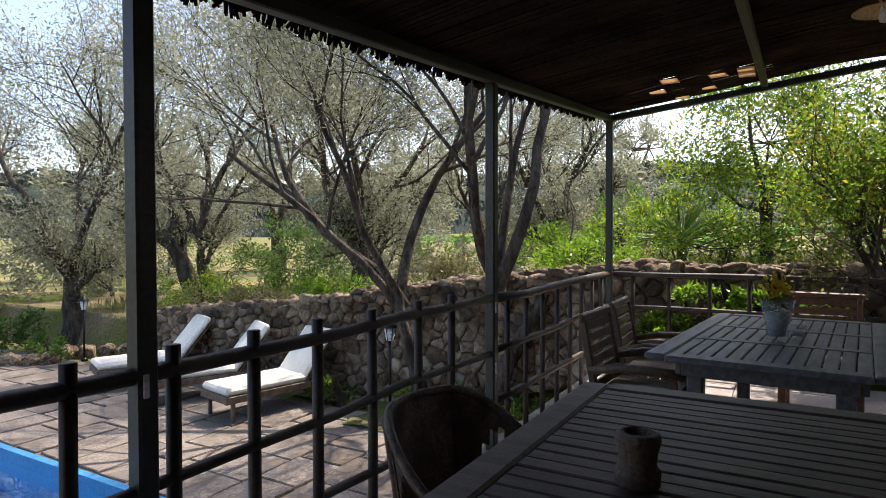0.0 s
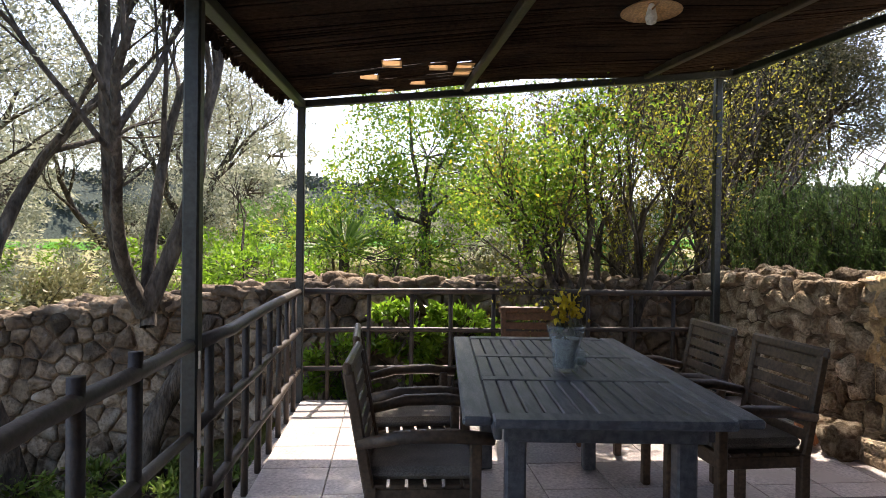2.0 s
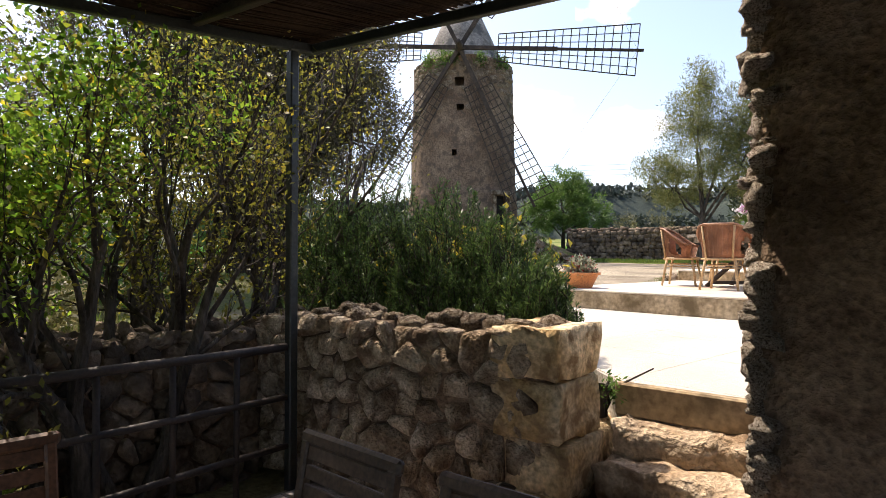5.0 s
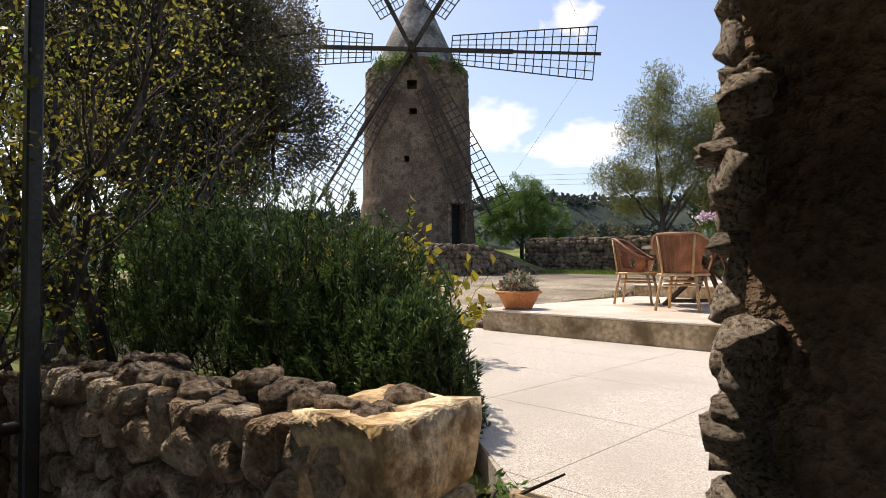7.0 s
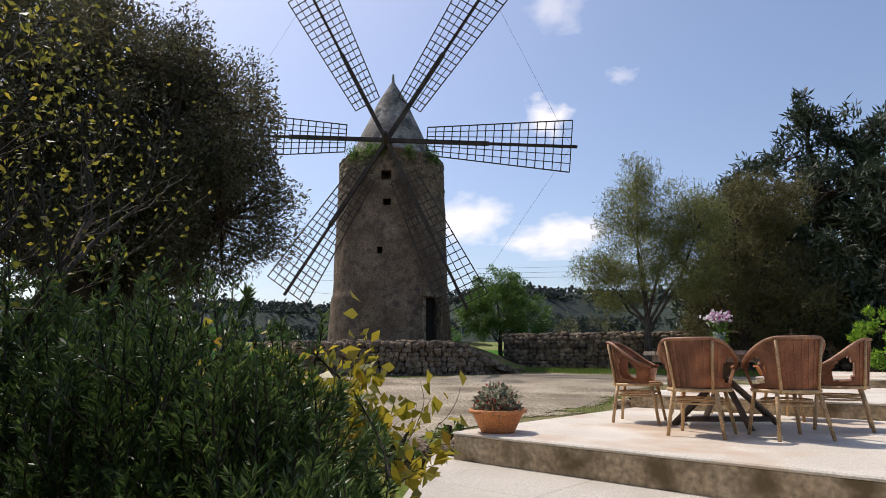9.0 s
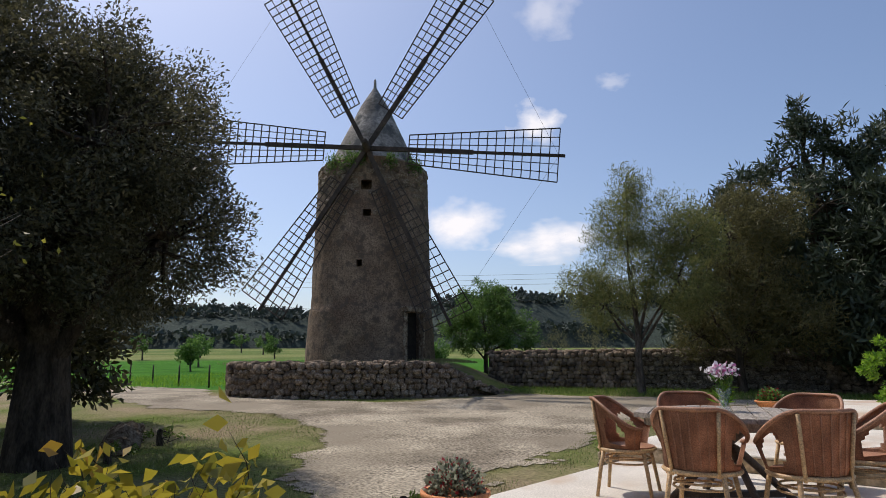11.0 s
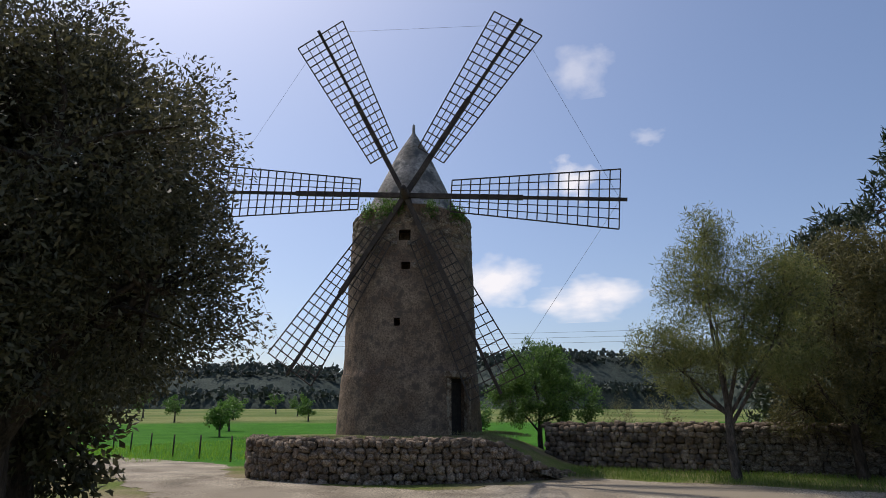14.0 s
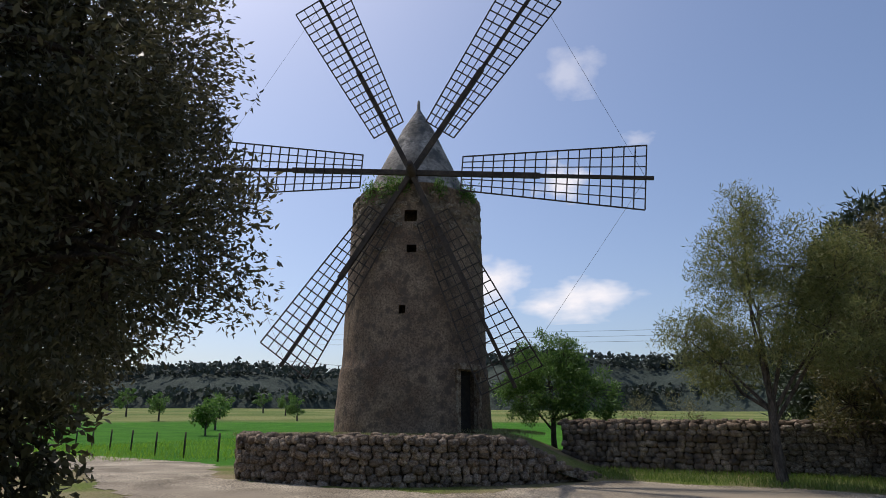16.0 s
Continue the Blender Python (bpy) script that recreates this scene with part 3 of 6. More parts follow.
def rubble_face(wall, pts, off, size, mat, joined_mat, seed, proud, gap=0.0045, count=290):
    """Uneven many-sided stones fitted together over one face of a wall; off: the face's distance from the line pts."""
    r = random.Random(seed)
    total = sum(math.hypot(b[0] - a[0], b[1] - a[1]) for a, b in zip(pts, pts[1:]))
    lo, hi = min(q[2] for q in pts), max(q[3] for q in pts)
    sites = []
    for j in range(int((hi - lo) / (size * 0.8)) + 1):
        for i in range(int(total / size) + 1):
            if r.random() < 0.86:
                sites.append(((i + 0.5 * (j % 2) + r.uniform(-0.42, 0.42)) * size, lo + (j + 0.5 + r.uniform(-0.38, 0.38)) * size * 0.8))
    chunks, made = [], 0
    for sx, sz in sites:
        if not 0.02 < sx < total - 0.02:
            continue
        (x, y, z0, z1), (dx, dy) = along(pts, sx)
        e = size * 1.3
        poly = [(sx - e, sz - e), (sx + e, sz - e), (sx + e, sz + e), (sx - e, sz + e)]
        for ox, oz in sites:
            d = math.hypot(ox - sx, oz - sz)
            if 1e-6 < d < 2.7 * size:
                nx, nz = (ox - sx) / d, (oz - sz) / d
                poly = clip_half(poly, sx + nx * (d / 2 - gap), sz + nz * (d / 2 - gap), nx, nz)
        for px, pz, nx, nz in ((0, 0, -1, 0), (total, 0, 1, 0), (0, z0, 0, -1), (0, z1 - 0.02 + r.uniform(-0.03, 0.03), 0, 1)):
            poly = clip_half(poly, px, pz, nx, nz)
        if len(poly) < 3:
            continue
        ring = []
        for (ax, az), (bx, bz) in zip(poly, poly[1:] + poly[:1]):
            for f in (0.13, 0.87):
                ring.append((ax + (bx - ax) * f, az + (bz - az) * f))
        cx, cz = sum(q[0] for q in ring) / len(ring), sum(q[1] for q in ring) / len(ring)
        if max(abs(q[1] - cz) for q in ring) < 0.02:
            continue
        k, lift = len(ring), proud * r.uniform(0.35, 1.0)
        tx, tz = r.uniform(-0.25, 0.25), r.uniform(-0.3, 0.2)
        v, f = [], []
        for sc, dep in ((1.0, -0.06), (0.97, lift * 0.35), (0.82, lift), (0.45, lift * 1.15)):
            for px, pz in ring:
                ux, uz = (px - cx) * sc, (pz - cz) * sc
                q = Vector((px * 7, pz * 7, seed + dep))
                w = dep + (tx * ux + tz * uz) * (dep > 0) + (0.022 * noise.noise(q) + 0.02 * noise.noise(q * 2.7)) * (dep > 0)
                ux, uz = ux + 0.012 * noise.noise(q * 2), uz + 0.012 * noise.noise(q * 2 + Vector((9, 0, 0)))
                v.append((ux, w, uz))
        v.append((0, lift * 1.1, 0))
        for a in range(3):
            for b in range(k):
                f.append((a * k + b, a * k + (b + 1) % k, (a + 1) * k + (b + 1) % k, (a + 1) * k + b))
        tri = [t for g in f for t in ((g[0], g[1], g[2]), (g[0], g[2], g[3]))] + [(3 * k + b, 3 * k + (b + 1) % k, 4 * k) for b in range(k)]
        (x, y, z0, z1), (dx, dy) = along(pts, cx)
        m = Matrix.Translation((x - dy * off, y + dx * off, cz)) @ Matrix.Rotation(math.atan2(dy, dx), 4, "Z")
        if made < count:
            o = new("stone", mesh_from("stone", v, tri, mat))
            o.parent = wall
            o.matrix_basis = m
            made += 1
        else:
            a = np.array(m)
            chunks.append((np.array(v) @ a[:3, :3].T + a[:3, 3], np.array(tri)))
    if chunks:
        v, f = join(chunks)
        put(new("stones", mesh_from("stones", v, f, joined_mat)), wall)["kind"] = "stuff"


def stone_wall(name, label, pts, thick, size, mat, joined_mat, parts_range=None, both=False, cap=True, seed=1, proud=0.05, max_parts=290, rough_top=0.06, shapes=None, face=0.0, core="rubble"):
    """A dry-stone wall: a core along pts (x, y, base z, top z), stones packed in uneven courses on its left face (and the other if both), coping stones on top."""
    r = random.Random(seed)
    wall = thing(name, label, "wall", kind="structure")
    total = sum(math.hypot(b[0] - a[0], b[1] - a[1]) for a, b in zip(pts, pts[1:]))
    bm = bmesh.new()
    n = max(2, int(total / 0.4))
    rings = []
    for i in range(n + 1):
        (x, y, z0, z1), (dx, dy) = along(pts, total * i / n)
        nx, ny = -dy, dx
        h = thick / 2 - 0.02
        rings.append([bm.verts.new(q) for q in ((x + nx * h, y + ny * h, z0), (x + nx * h, y + ny * h, z1 - 0.06), (x - nx * h, y - ny * h, z1 - 0.06), (x - nx * h, y - ny * h, z0))])
    for a, b in zip(rings, rings[1:]):
        for k in range(4):
            bm.faces.new((a[k], a[(k + 1) % 4], b[(k + 1) % 4], b[k]))
    bm.faces.new(rings[0][::-1])
    bm.faces.new(rings[-1])
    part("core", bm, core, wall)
    shapes = shapes or STONES
    meshes = [mesh_from("stone", v, f, mat) for v, f in shapes]
    chunks, made = [], 0

    def lay(cx, cy, cz, ax, sx, sy, sz, s):
        nonlocal made
        i = r.randrange(len(shapes))
        m = Matrix.Translation((cx, cy, cz)) @ Euler((r.uniform(-0.25, 0.25), r.uniform(-0.25, 0.25), ax + r.uniform(-0.3, 0.3))).to_matrix().to_4x4() @ Matrix.Diagonal((sx, sy, sz, 1))
        if parts_range and parts_range[0] <= s <= parts_range[1] and made < max_parts:
            o = new("stone", meshes[i])
            o.parent = wall
            o.matrix_basis = m
            made += 1
        else:
            a = np.array(m)
            chunks.append((shapes[i][0] @ a[:3, :3].T + a[:3, 3], shapes[i][1]))

    if face:
        rubble_face(wall, pts, thick / 2 - 0.02, face, mat, joined_mat, seed, proud)
    for side in (() if face else (1, -1) if both else (1,)):
        s = 0.0
        z_lo = min(q[2] for q in pts)
        z_hi = max(q[3] for q in pts)
        z = z_lo
        while z < z_hi:
            hgt = size * r.uniform(0.62, 0.95)
            s = -r.uniform(0, size)
            while s < total:
                w = size * r.uniform(0.65, 1.6)
                sc = s + w / 2
                if 0 <= sc <= total:
                    (x, y, z0, z1), (dx, dy) = along(pts, sc)
                    if z + hgt * 0.35 >= z0 and z + hgt * 0.75 <= z1:
                        off = side * (thick / 2 - size * 0.10 + r.uniform(-0.3, 1) * proud)
                        lay(x - dy * off, y + dx * off, z + hgt / 2 + r.uniform(-0.2, 0.2) * hgt, math.atan2(dy, dx), w * 1.0, size * r.uniform(0.7, 1.1), hgt * 1.12, sc)
                s += w
            z += hgt * 0.94
    if cap:
        for lane in np.arange(-thick / 2 + size * 0.3, thick / 2 - size * 0.1, size * 0.62):
            s = 0.0
            while s < total:
                w = size * r.uniform(0.6, 1.35)
                (x, y, z0, z1), (dx, dy) = along(pts, s + w / 2)
                lay(x - dy * lane, y + dx * lane, z1 - 0.05 + r.uniform(-0.6, 1) * rough_top, math.atan2(dy, dx), w * 1.1, size * r.uniform(0.6, 1.0), size * r.uniform(0.5, 0.9), s + w / 2)
                s += w * 0.95
    if chunks:
        v, f = join(chunks)
        o = put(new("stones", mesh_from("stones", v, f, joined_mat)), wall)
        o["kind"] = "stuff"
    return wall


# ---- ground ----
MILL = Vector((21.7, -22.8, 0))


def smooth(t):
    t = min(max(t, 0.0), 1.0)
    return t * t * (3 - 2 * t)


def upper_z(x, y):
    s = (x - 4.4) * 0.64 - (y + 3.5) * 0.77
    z = 0.70 + 0.14 * smooth((s - 5) / 2) + 0.45 * smooth((s - 4) / 20) + 0.035 * max(0.0, min(s, 220) - 42)
    z -= 0.95 * smooth((y - 0.5) / 9.5)
    z += 0.10 * noise.noise((x * 0.25, y * 0.25, 0)) * smooth((s - 26) / 10) + 0.008 * noise.noise((x * 0.9, y * 0.9, 3))
    return z


def ground_z(x, y):
    low = -2.6 if -1.36 < x < 3.34 and 3.45 < y < 11.9 else -0.97
    fx, fy = (x - 6.95) / 0.3, (-2.75 - y) / 0.4
    f = min(max(max(fx, fy), 0.0), 1.0)
    return low + (upper_z(x, y) - low) * f


def sheet(name, xs, ys, zf, mat, keep=None):
    xs, ys = np.asarray(xs), np.asarray(ys)
    v = np.array([(x, y, zf(x, y)) for x in xs for y in ys])
    n, m = len(xs), len(ys)
    i, j = np.meshgrid(np.arange(n - 1), np.arange(m - 1), indexing="ij")
    f = np.stack([i * m + j, (i + 1) * m + j, (i + 1) * m + j + 1, i * m + j + 1], -1).reshape(-1, 4)
    if keep is not None:
        c = v[f].mean(1)
        f = f[[bool(keep(p[0], p[1])) for p in c]]
        used, inv = np.unique(f, return_inverse=True)
        v, f = v[used], inv.reshape(f.shape)
    return new(name, mesh_from(name, v, f, mat, True))


def spread_axis(c, near, step, far, k=34):
    a = np.arange(c - near, c + near + step, step)
    g = near + (far - near) * (np.arange(1, k + 1) / k) ** 3
    return np.concatenate([c - g[::-1], a, c + g + step])


gx = np.unique(np.round(np.concatenate([spread_axis(14, 22, 0.8, 1500), [6.9, 6.95, 7.25, 7.3, -1.4, -1.34, 3.32, 3.38]]), 3))
gy = np.unique(np.round(np.concatenate([spread_axis(-8, 22, 0.8, 1500), [-2.7, -2.75, -3.15, -3.2, 3.42, 3.48, 11.85, 11.95]]), 3))
tagged(sheet("ground", gx, gy, ground_z, "ground_cover"), "dry grass and soil ground with a green crop field beyond", "ground", kind="structure")


def inside(poly, x, y):
    hit = False
    for (ax, ay), (bx, by) in zip(poly, poly[1:] + poly[:1]):
        if (ay > y) != (by > y) and x < (bx - ax) * (y - ay) / (by - ay) + ax:
            hit = not hit
    return hit


DRIVE = [(8.3, -8.2), (10.4, -8.4), (11.1, -9.6), (11.9, -10.7), (13.6, -12.1), (15.9, -13.1), (18.1, -13.0), (20, -12.3), (27, -14.3), (40, -15.5), (60, -19), (60, -21.5), (40, -18), (27, -18.6), (22, -15.4), (16.0, -16.7), (14.6, -19.5), (14.0, -21.6), (10, -22.6), (2, -24.2), (-2, -22), (8.0, -21.5), (8.9, -17), (8.6, -13.3), (8.1, -10.9)]
tagged(sheet("drive", np.concatenate([np.arange(-3, 28, 0.13), np.arange(28, 61, 0.5)]), np.arange(-25, -8.0, 0.13), lambda x, y: ground_z(x, y) + 0.010 + 0.003 * noise.noise((x * 0.6, y * 0.6, 5)), "gravel",
             lambda x, y: inside(DRIVE, x + 0.5 * noise.noise((x, y, 1)) + 0.18 * noise.noise((x * 3.3, y * 3.3, 1)), y + 0.5 * noise.noise((x, y, 9)) + 0.18 * noise.noise((x * 3.3, y * 3.3, 5)))), "pale gravel drive and turning court", "drive", kind="structure")

# hills with woods along the horizon, distance haze painted into both colours
hill_pts = []
for i in range(221):
    a = radians(-150 + i * 1.15)
    far = 620 + 60 * math.sin(i * 0.3)
    hz = 74 + 12 * math.sin(i * 0.085 + 1.9) + 7 * noise.noise((i * 0.11, 0, 0))
    for k, (dr, zz) in enumerate(((0, -12), (60, hz * 0.45), (140, hz * 0.85), (200, hz))):
        hill_pts.append((math.cos(a) * (far + dr), math.sin(a) * (far + dr), zz + 1.5 * noise.noise((i * 0.9, k, 2))))
hill_faces = [(i * 4 + k, (i + 1) * 4 + k, (i + 1) * 4 + k + 1, i * 4 + k + 1) for i in range(220) for k in range(3)]
M["hill"] = surf("hill", (0.032, 0.044, 0.037), (0.050, 0.064, 0.052), 0.03, 0.4, 0.95, 0.6, 1.5)
tagged(new("hill_backdrop", mesh_from("hill_backdrop", hill_pts, hill_faces, "hill", True)), "long dark wooded hills along the horizon, haze put into their colour", "hill", kind="structure")
hp = np.array(hill_pts).reshape(221, 4, 3)
wood = []
for k, w in ((0, 900), (1, 2200), (2, 2600), (3, 2600)):
    i = rng.integers(20, 200, w)
    p = hp[i, k] + (hp[i + 1, k] - hp[i, k]) * rng.uniform(0, 1, (w, 1)) + np.stack([rng.normal(size=w) * 12, rng.normal(size=w) * 12, rng.uniform(-1, 3.5, w)], 1)
    for q in range(6):
        wood.append(p + rng.normal(size=(w, 3)) * np.array([3.0, 3.0, 1.8]))
v, f = leaf_arrays(np.concatenate(wood), 5.4, 0.9)
tagged(new("far_woods", mesh_from("far_woods", v, f, "far_leaf_hazy")), "dark woods covering the far hills, coloured with haze", "woods", kind="stuff")

# ---- terrace ----
wl = thing("wall_south", "rough rubble house wall with a ragged broken corner", "wall", kind="structure")


def rough_box(name, x0, x1, y0, y1, z0, z1, step, amp, mat, parent, scale=3.0):
    """A wall block whose faces are uneven."""
    bm = bmesh.new()
    bmesh.ops.create_cube(bm, size=1, matrix=Matrix.Translation(((x0 + x1) / 2, (y0 + y1) / 2, (z0 + z1) / 2)) @ Matrix.Diagonal((x1 - x0, y1 - y0, z1 - z0, 1)))
    for ax, ext in ((0, x1 - x0), (1, y1 - y0), (2, z1 - z0)):
        k = int(ext / step)
        lo = (x0, y0, z0)[ax]
        for i in range(1, k):
            co, no = [0, 0, 0], [0, 0, 0]
            co[ax], no[ax] = lo + ext * i / k, 1
            bmesh.ops.bisect_plane(bm, geom=bm.verts[:] + bm.edges[:] + bm.faces[:], plane_co=co, plane_no=no)
    bm.normal_update()
    for v in bm.verts:
        p = v.co * scale
        v.co += v.normal * amp * (noise.noise(p) + 0.6 * noise.noise(p * 2.7))
    return part(name, bm, mat, parent, smooth=True)


rough_box("masonry", -4.0, 3.575, -3.0, -2.42, -1.0, 3.6, 0.22, 0.05, "plaster_rough", wl)
lit_gold_meshes = [mesh_from("stone", v, f, "stone_gold_lit") for v, f in JAGGED]
lit_pale_meshes = [mesh_from("stone", v, f, "stone_pale_lit") for v, f in JAGGED]
edge_meshes = [mesh_from("stone", v, f, "stone_warm") for v, f in JAGGED]
rs = random.Random(11)
z = 0.02
# corner stones in the paler colour that has the sun painted in
while z < 3.5:
    h = rs.uniform(0.035, 0.085)
    for y in np.arange(-2.46, -3.0, -0.11):
        o = new("stone", lit_pale_meshes[rs.randrange(14)])
        o.parent = wl
        w = rs.uniform(0.08, 0.14)
        o.matrix_basis = pose(3.648 - w / 2 + rs.uniform(-0.025, 0.02), y + rs.uniform(-0.04, 0.04), z + h / 2, rs.uniform(-15, 15), rs.uniform(-15, 15), rs.choice((0, 90, 180, 270)) + rs.uniform(-20, 20)) @ Matrix.Diagonal((w, rs.uniform(0.10, 0.16), h * 1.5, 1))
    z += h
wb = thing("wall_west", "rough rubble house wall behind the terrace", "wall", kind="structure")
rough_box("masonry", -3.6, -3.1, -2.4, 3.4, -1.0, 3.6, 0.4, 0.04, "plaster_rough", wb)

floor = thing("floor", "pale tiled terrace floor with thin joints", "floor", kind="structure")
part("bed", nb((1.67, -0.36, -0.52), (9.4, 4.12, 1.0)), "grout", floor)

# the pool side
deck = thing("pavement", "irregular brown stone paving round the pool, darkened for tree shade", "paving", kind="structure")
bm = bmesh.new()
for c, s in (((4.75, 8.5, -0.985), (2.9, 18.0, 0.11)), ((1.0, 2.6, -0.985), (4.6, 1.9, 0.11)), ((1.0, 14.5, -0.985), (4.6, 5.4, 0.11)), ((-2.4, 7.5, -0.985), (2.2, 19.4, 0.11))):
    box(bm, c, s)
part("bed", bm, "slab_joint", deck)
pool = thing("pool", "swimming pool with blue tiles and still water", "pool", kind="structure")
bm = bmesh.new()
box(bm, (0.95, 7.67, -2.2), (4.5, 8.3, 0.1))
for c, s in (((3.24, 7.67, -1.55), (0.08, 8.3, 1.3)), ((-1.3, 7.67, -1.55), (0.08, 8.3, 1.3)), ((0.97, 3.56, -1.55), (4.46, 0.08, 1.3)), ((0.97, 11.78, -1.55), (4.46, 0.08, 1.3))):
    box(bm, c, s)
part("basin", bm, "pool_tile", pool)
w = sheet("water", np.linspace(-1.25, 3.19, 30), np.linspace(3.61, 11.73, 40), lambda x, y: -1.03 + 0.004 * noise.noise((x * 3, y * 3, 0)), "water")
w.parent = pool
w.visible_shadow = False

# bed between terrace and garden wall
tagged(sheet("flower_bed", np.linspace(6.36, 7.0, 5), np.linspace(-2.4, 6.2, 30), lambda x, y: -0.06 - 0.85 * smooth((y - 0.8) / 2.0) + 0.03 * noise.noise((x * 4, y * 4, 0)), "soil"), "dark soil bed at the foot of the garden wall", "flower bed", kind="structure")
tagged(sheet("planting_strip", np.linspace(5.6, 6.4, 5), np.linspace(1.7, 4.6, 20), lambda x, y: -0.88 + 0.03 * noise.noise((x * 4, y * 4, 0)), "soil"), "dark soil under the old trees", "flower bed", kind="structure")

# ---- pergola ----
POST_Y = 1.63


def roof_z(x, y):
    return 2.50 + 0.078 * (x - 6.3) - 0.105 * (y - 1.63)


pergola = thing("pergola", "dark pergola with a brown cane mat roof", "pergola")


def pergola_post(x, y, w=0.064):
    z = roof_z(x, y)
    o = part("post", nb((x, y, (z - 0.9) / 2), (w, w, z + 0.9), 0.008), "dark_paint", pergola)
    return o


for x, y in ((1.09, 1.63), (3.46, 1.63), (6.3, 1.63), (6.36, -2.11), (-1.6, 1.63)):
    pergola_post(x, y)


def beam(a, b, w, h, mat="dark_paint", name="beam"):
    a, b = Vector(a), Vector(b)
    d = b - a
    m = d.to_track_quat("X", "Z").to_matrix().to_4x4()
    return part(name, nb((a + b) / 2, (d.length, w, h), 0.006, m), mat, pergola)


def on_roof(x, y, dz=0.0):
    return (x, y, roof_z(x, y) + dz)


beam(on_roof(-2.9, 1.63, 0.03), on_roof(6.4, 1.63, 0.03), 0.06, 0.06)
beam(on_roof(6.33, 1.7, 0.03), on_roof(6.33, -2.3, 0.03), 0.05, 0.06)
beam(on_roof(-2.9, -2.25, 0.03), on_roof(6.4, -2.25, 0.03), 0.05, 0.06)
for y in (0.22, -1.4):
    beam(on_roof(-2.9, y, 0.062), on_roof(6.3, y, 0.062), 0.05, 0.06, "rail_wood", "batten")
# cane mat: many thin stems side by side, ragged ends at the free edges
holes = [(5.60, 0.33, 0.055, 0.13), (5.47, 0.53, 0.06, 0.05), (6.0, 0.66, 0.055, 0.05), (5.24, 0.87, 0.06, 0.06), (5.64, 1.04, 0.065, 0.06), (6.26, 0.92, 0.06, 0.045)]
chunks = []
n_cane = 1100
for i in range(n_cane):
    x = -2.95 + 9.37 * (i + 0.5) / n_cane
    y0, y1 = 1.76 + rng.uniform(-0.03, 0.05), -2.33 + rng.uniform(-0.05, 0.06)
    if -3 < x < 3.7:
        y1 = -2.41
    spans = [(y0, y1)]
    for hx, hy, hw, hh in holes:
        if abs(x - hx) < hh:
            spans = [s for a, b in spans for s in ((a, hy + hw), (hy - hw, b))]
    for a, b in spans:
        if a - b < 0.05:
            continue
        ys = np.linspace(a, b, 5)
        sag = 0.025 * np.sin(ys * 2.1 + 0.3 * x) + 0.012 * np.sin(x * 6.0 + ys) + 0.005 * rng.normal()
        pts = np.stack([np.full(5, x) + rng.normal(size=5) * 0.004, ys, [roof_z(x, q) + 0.11 for q in ys] + sag], 1)
        chunks.append(tube_arrays(pts, np.full(5, rng.uniform(0.005, 0.0066)), 4))
v, f = join(chunks)
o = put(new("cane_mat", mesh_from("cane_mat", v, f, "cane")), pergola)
o["kind"] = "stuff"
# a second layer of old matting above it
bm = bmesh.new()
nx, ny = 40, 18
vs = [[bm.verts.new((-2.95 + 9.3 * i / nx, 1.74 - 4.12 * j / ny, roof_z(-2.95 + 9.3 * i / nx, 1.74 - 4.12 * j / ny) + 0.135 + 0.012 * noise.noise((i, j, 0)))) for j in range(ny + 1)] for i in range(nx + 1)]
for i in range(nx):
    for j in range(ny):
        cx, cy = -2.95 + 9.3 * (i + 0.5) / nx, 1.74 - 4.12 * (j + 0.5) / ny
        if not any(abs(cx - hx) < 0.2 and abs(cy - hy) < 0.2 for hx, hy, _, _ in holes):
            bm.faces.new((vs[i][j], vs[i + 1][j], vs[i + 1][j + 1], vs[i][j + 1]))
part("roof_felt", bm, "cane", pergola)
for hx, hy, hw, hh in holes:
    bm = bmesh.new()
    bmesh.ops.create_grid(bm, x_segments=2, y_segments=2, size=0.5, matrix=Matrix.Translation((hx, hy, roof_z(hx, hy) + 0.085)) @ Matrix.Rotation(0.15 * math.sin(hx * 9), 4, "Z") @ Matrix.Diagonal((hh * 2.7, hw * 2.3, 1, 1)))
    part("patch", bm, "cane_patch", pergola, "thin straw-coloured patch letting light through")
# scalloped fringe of cane ends along the pool side
chunks = []
for i in range(640):
    x = -2.9 + 9.25 * i / 640
    z = roof_z(x, 1.76)
    drop = 0.045 + 0.04 * abs(math.sin(x * 17)) + rng.uniform(0, 0.012)
    chunks.append(tube_arrays(np.array([[x, 1.77, z + 0.13], [x + rng.normal() * 0.01, 1.79, z + 0.07], [x + rng.normal() * 0.015, 1.80, z + 0.11 - drop]]), np.array([0.012, 0.011, 0.007]), 4))
v, f = join(chunks)
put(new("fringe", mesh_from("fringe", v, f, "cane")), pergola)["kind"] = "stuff"

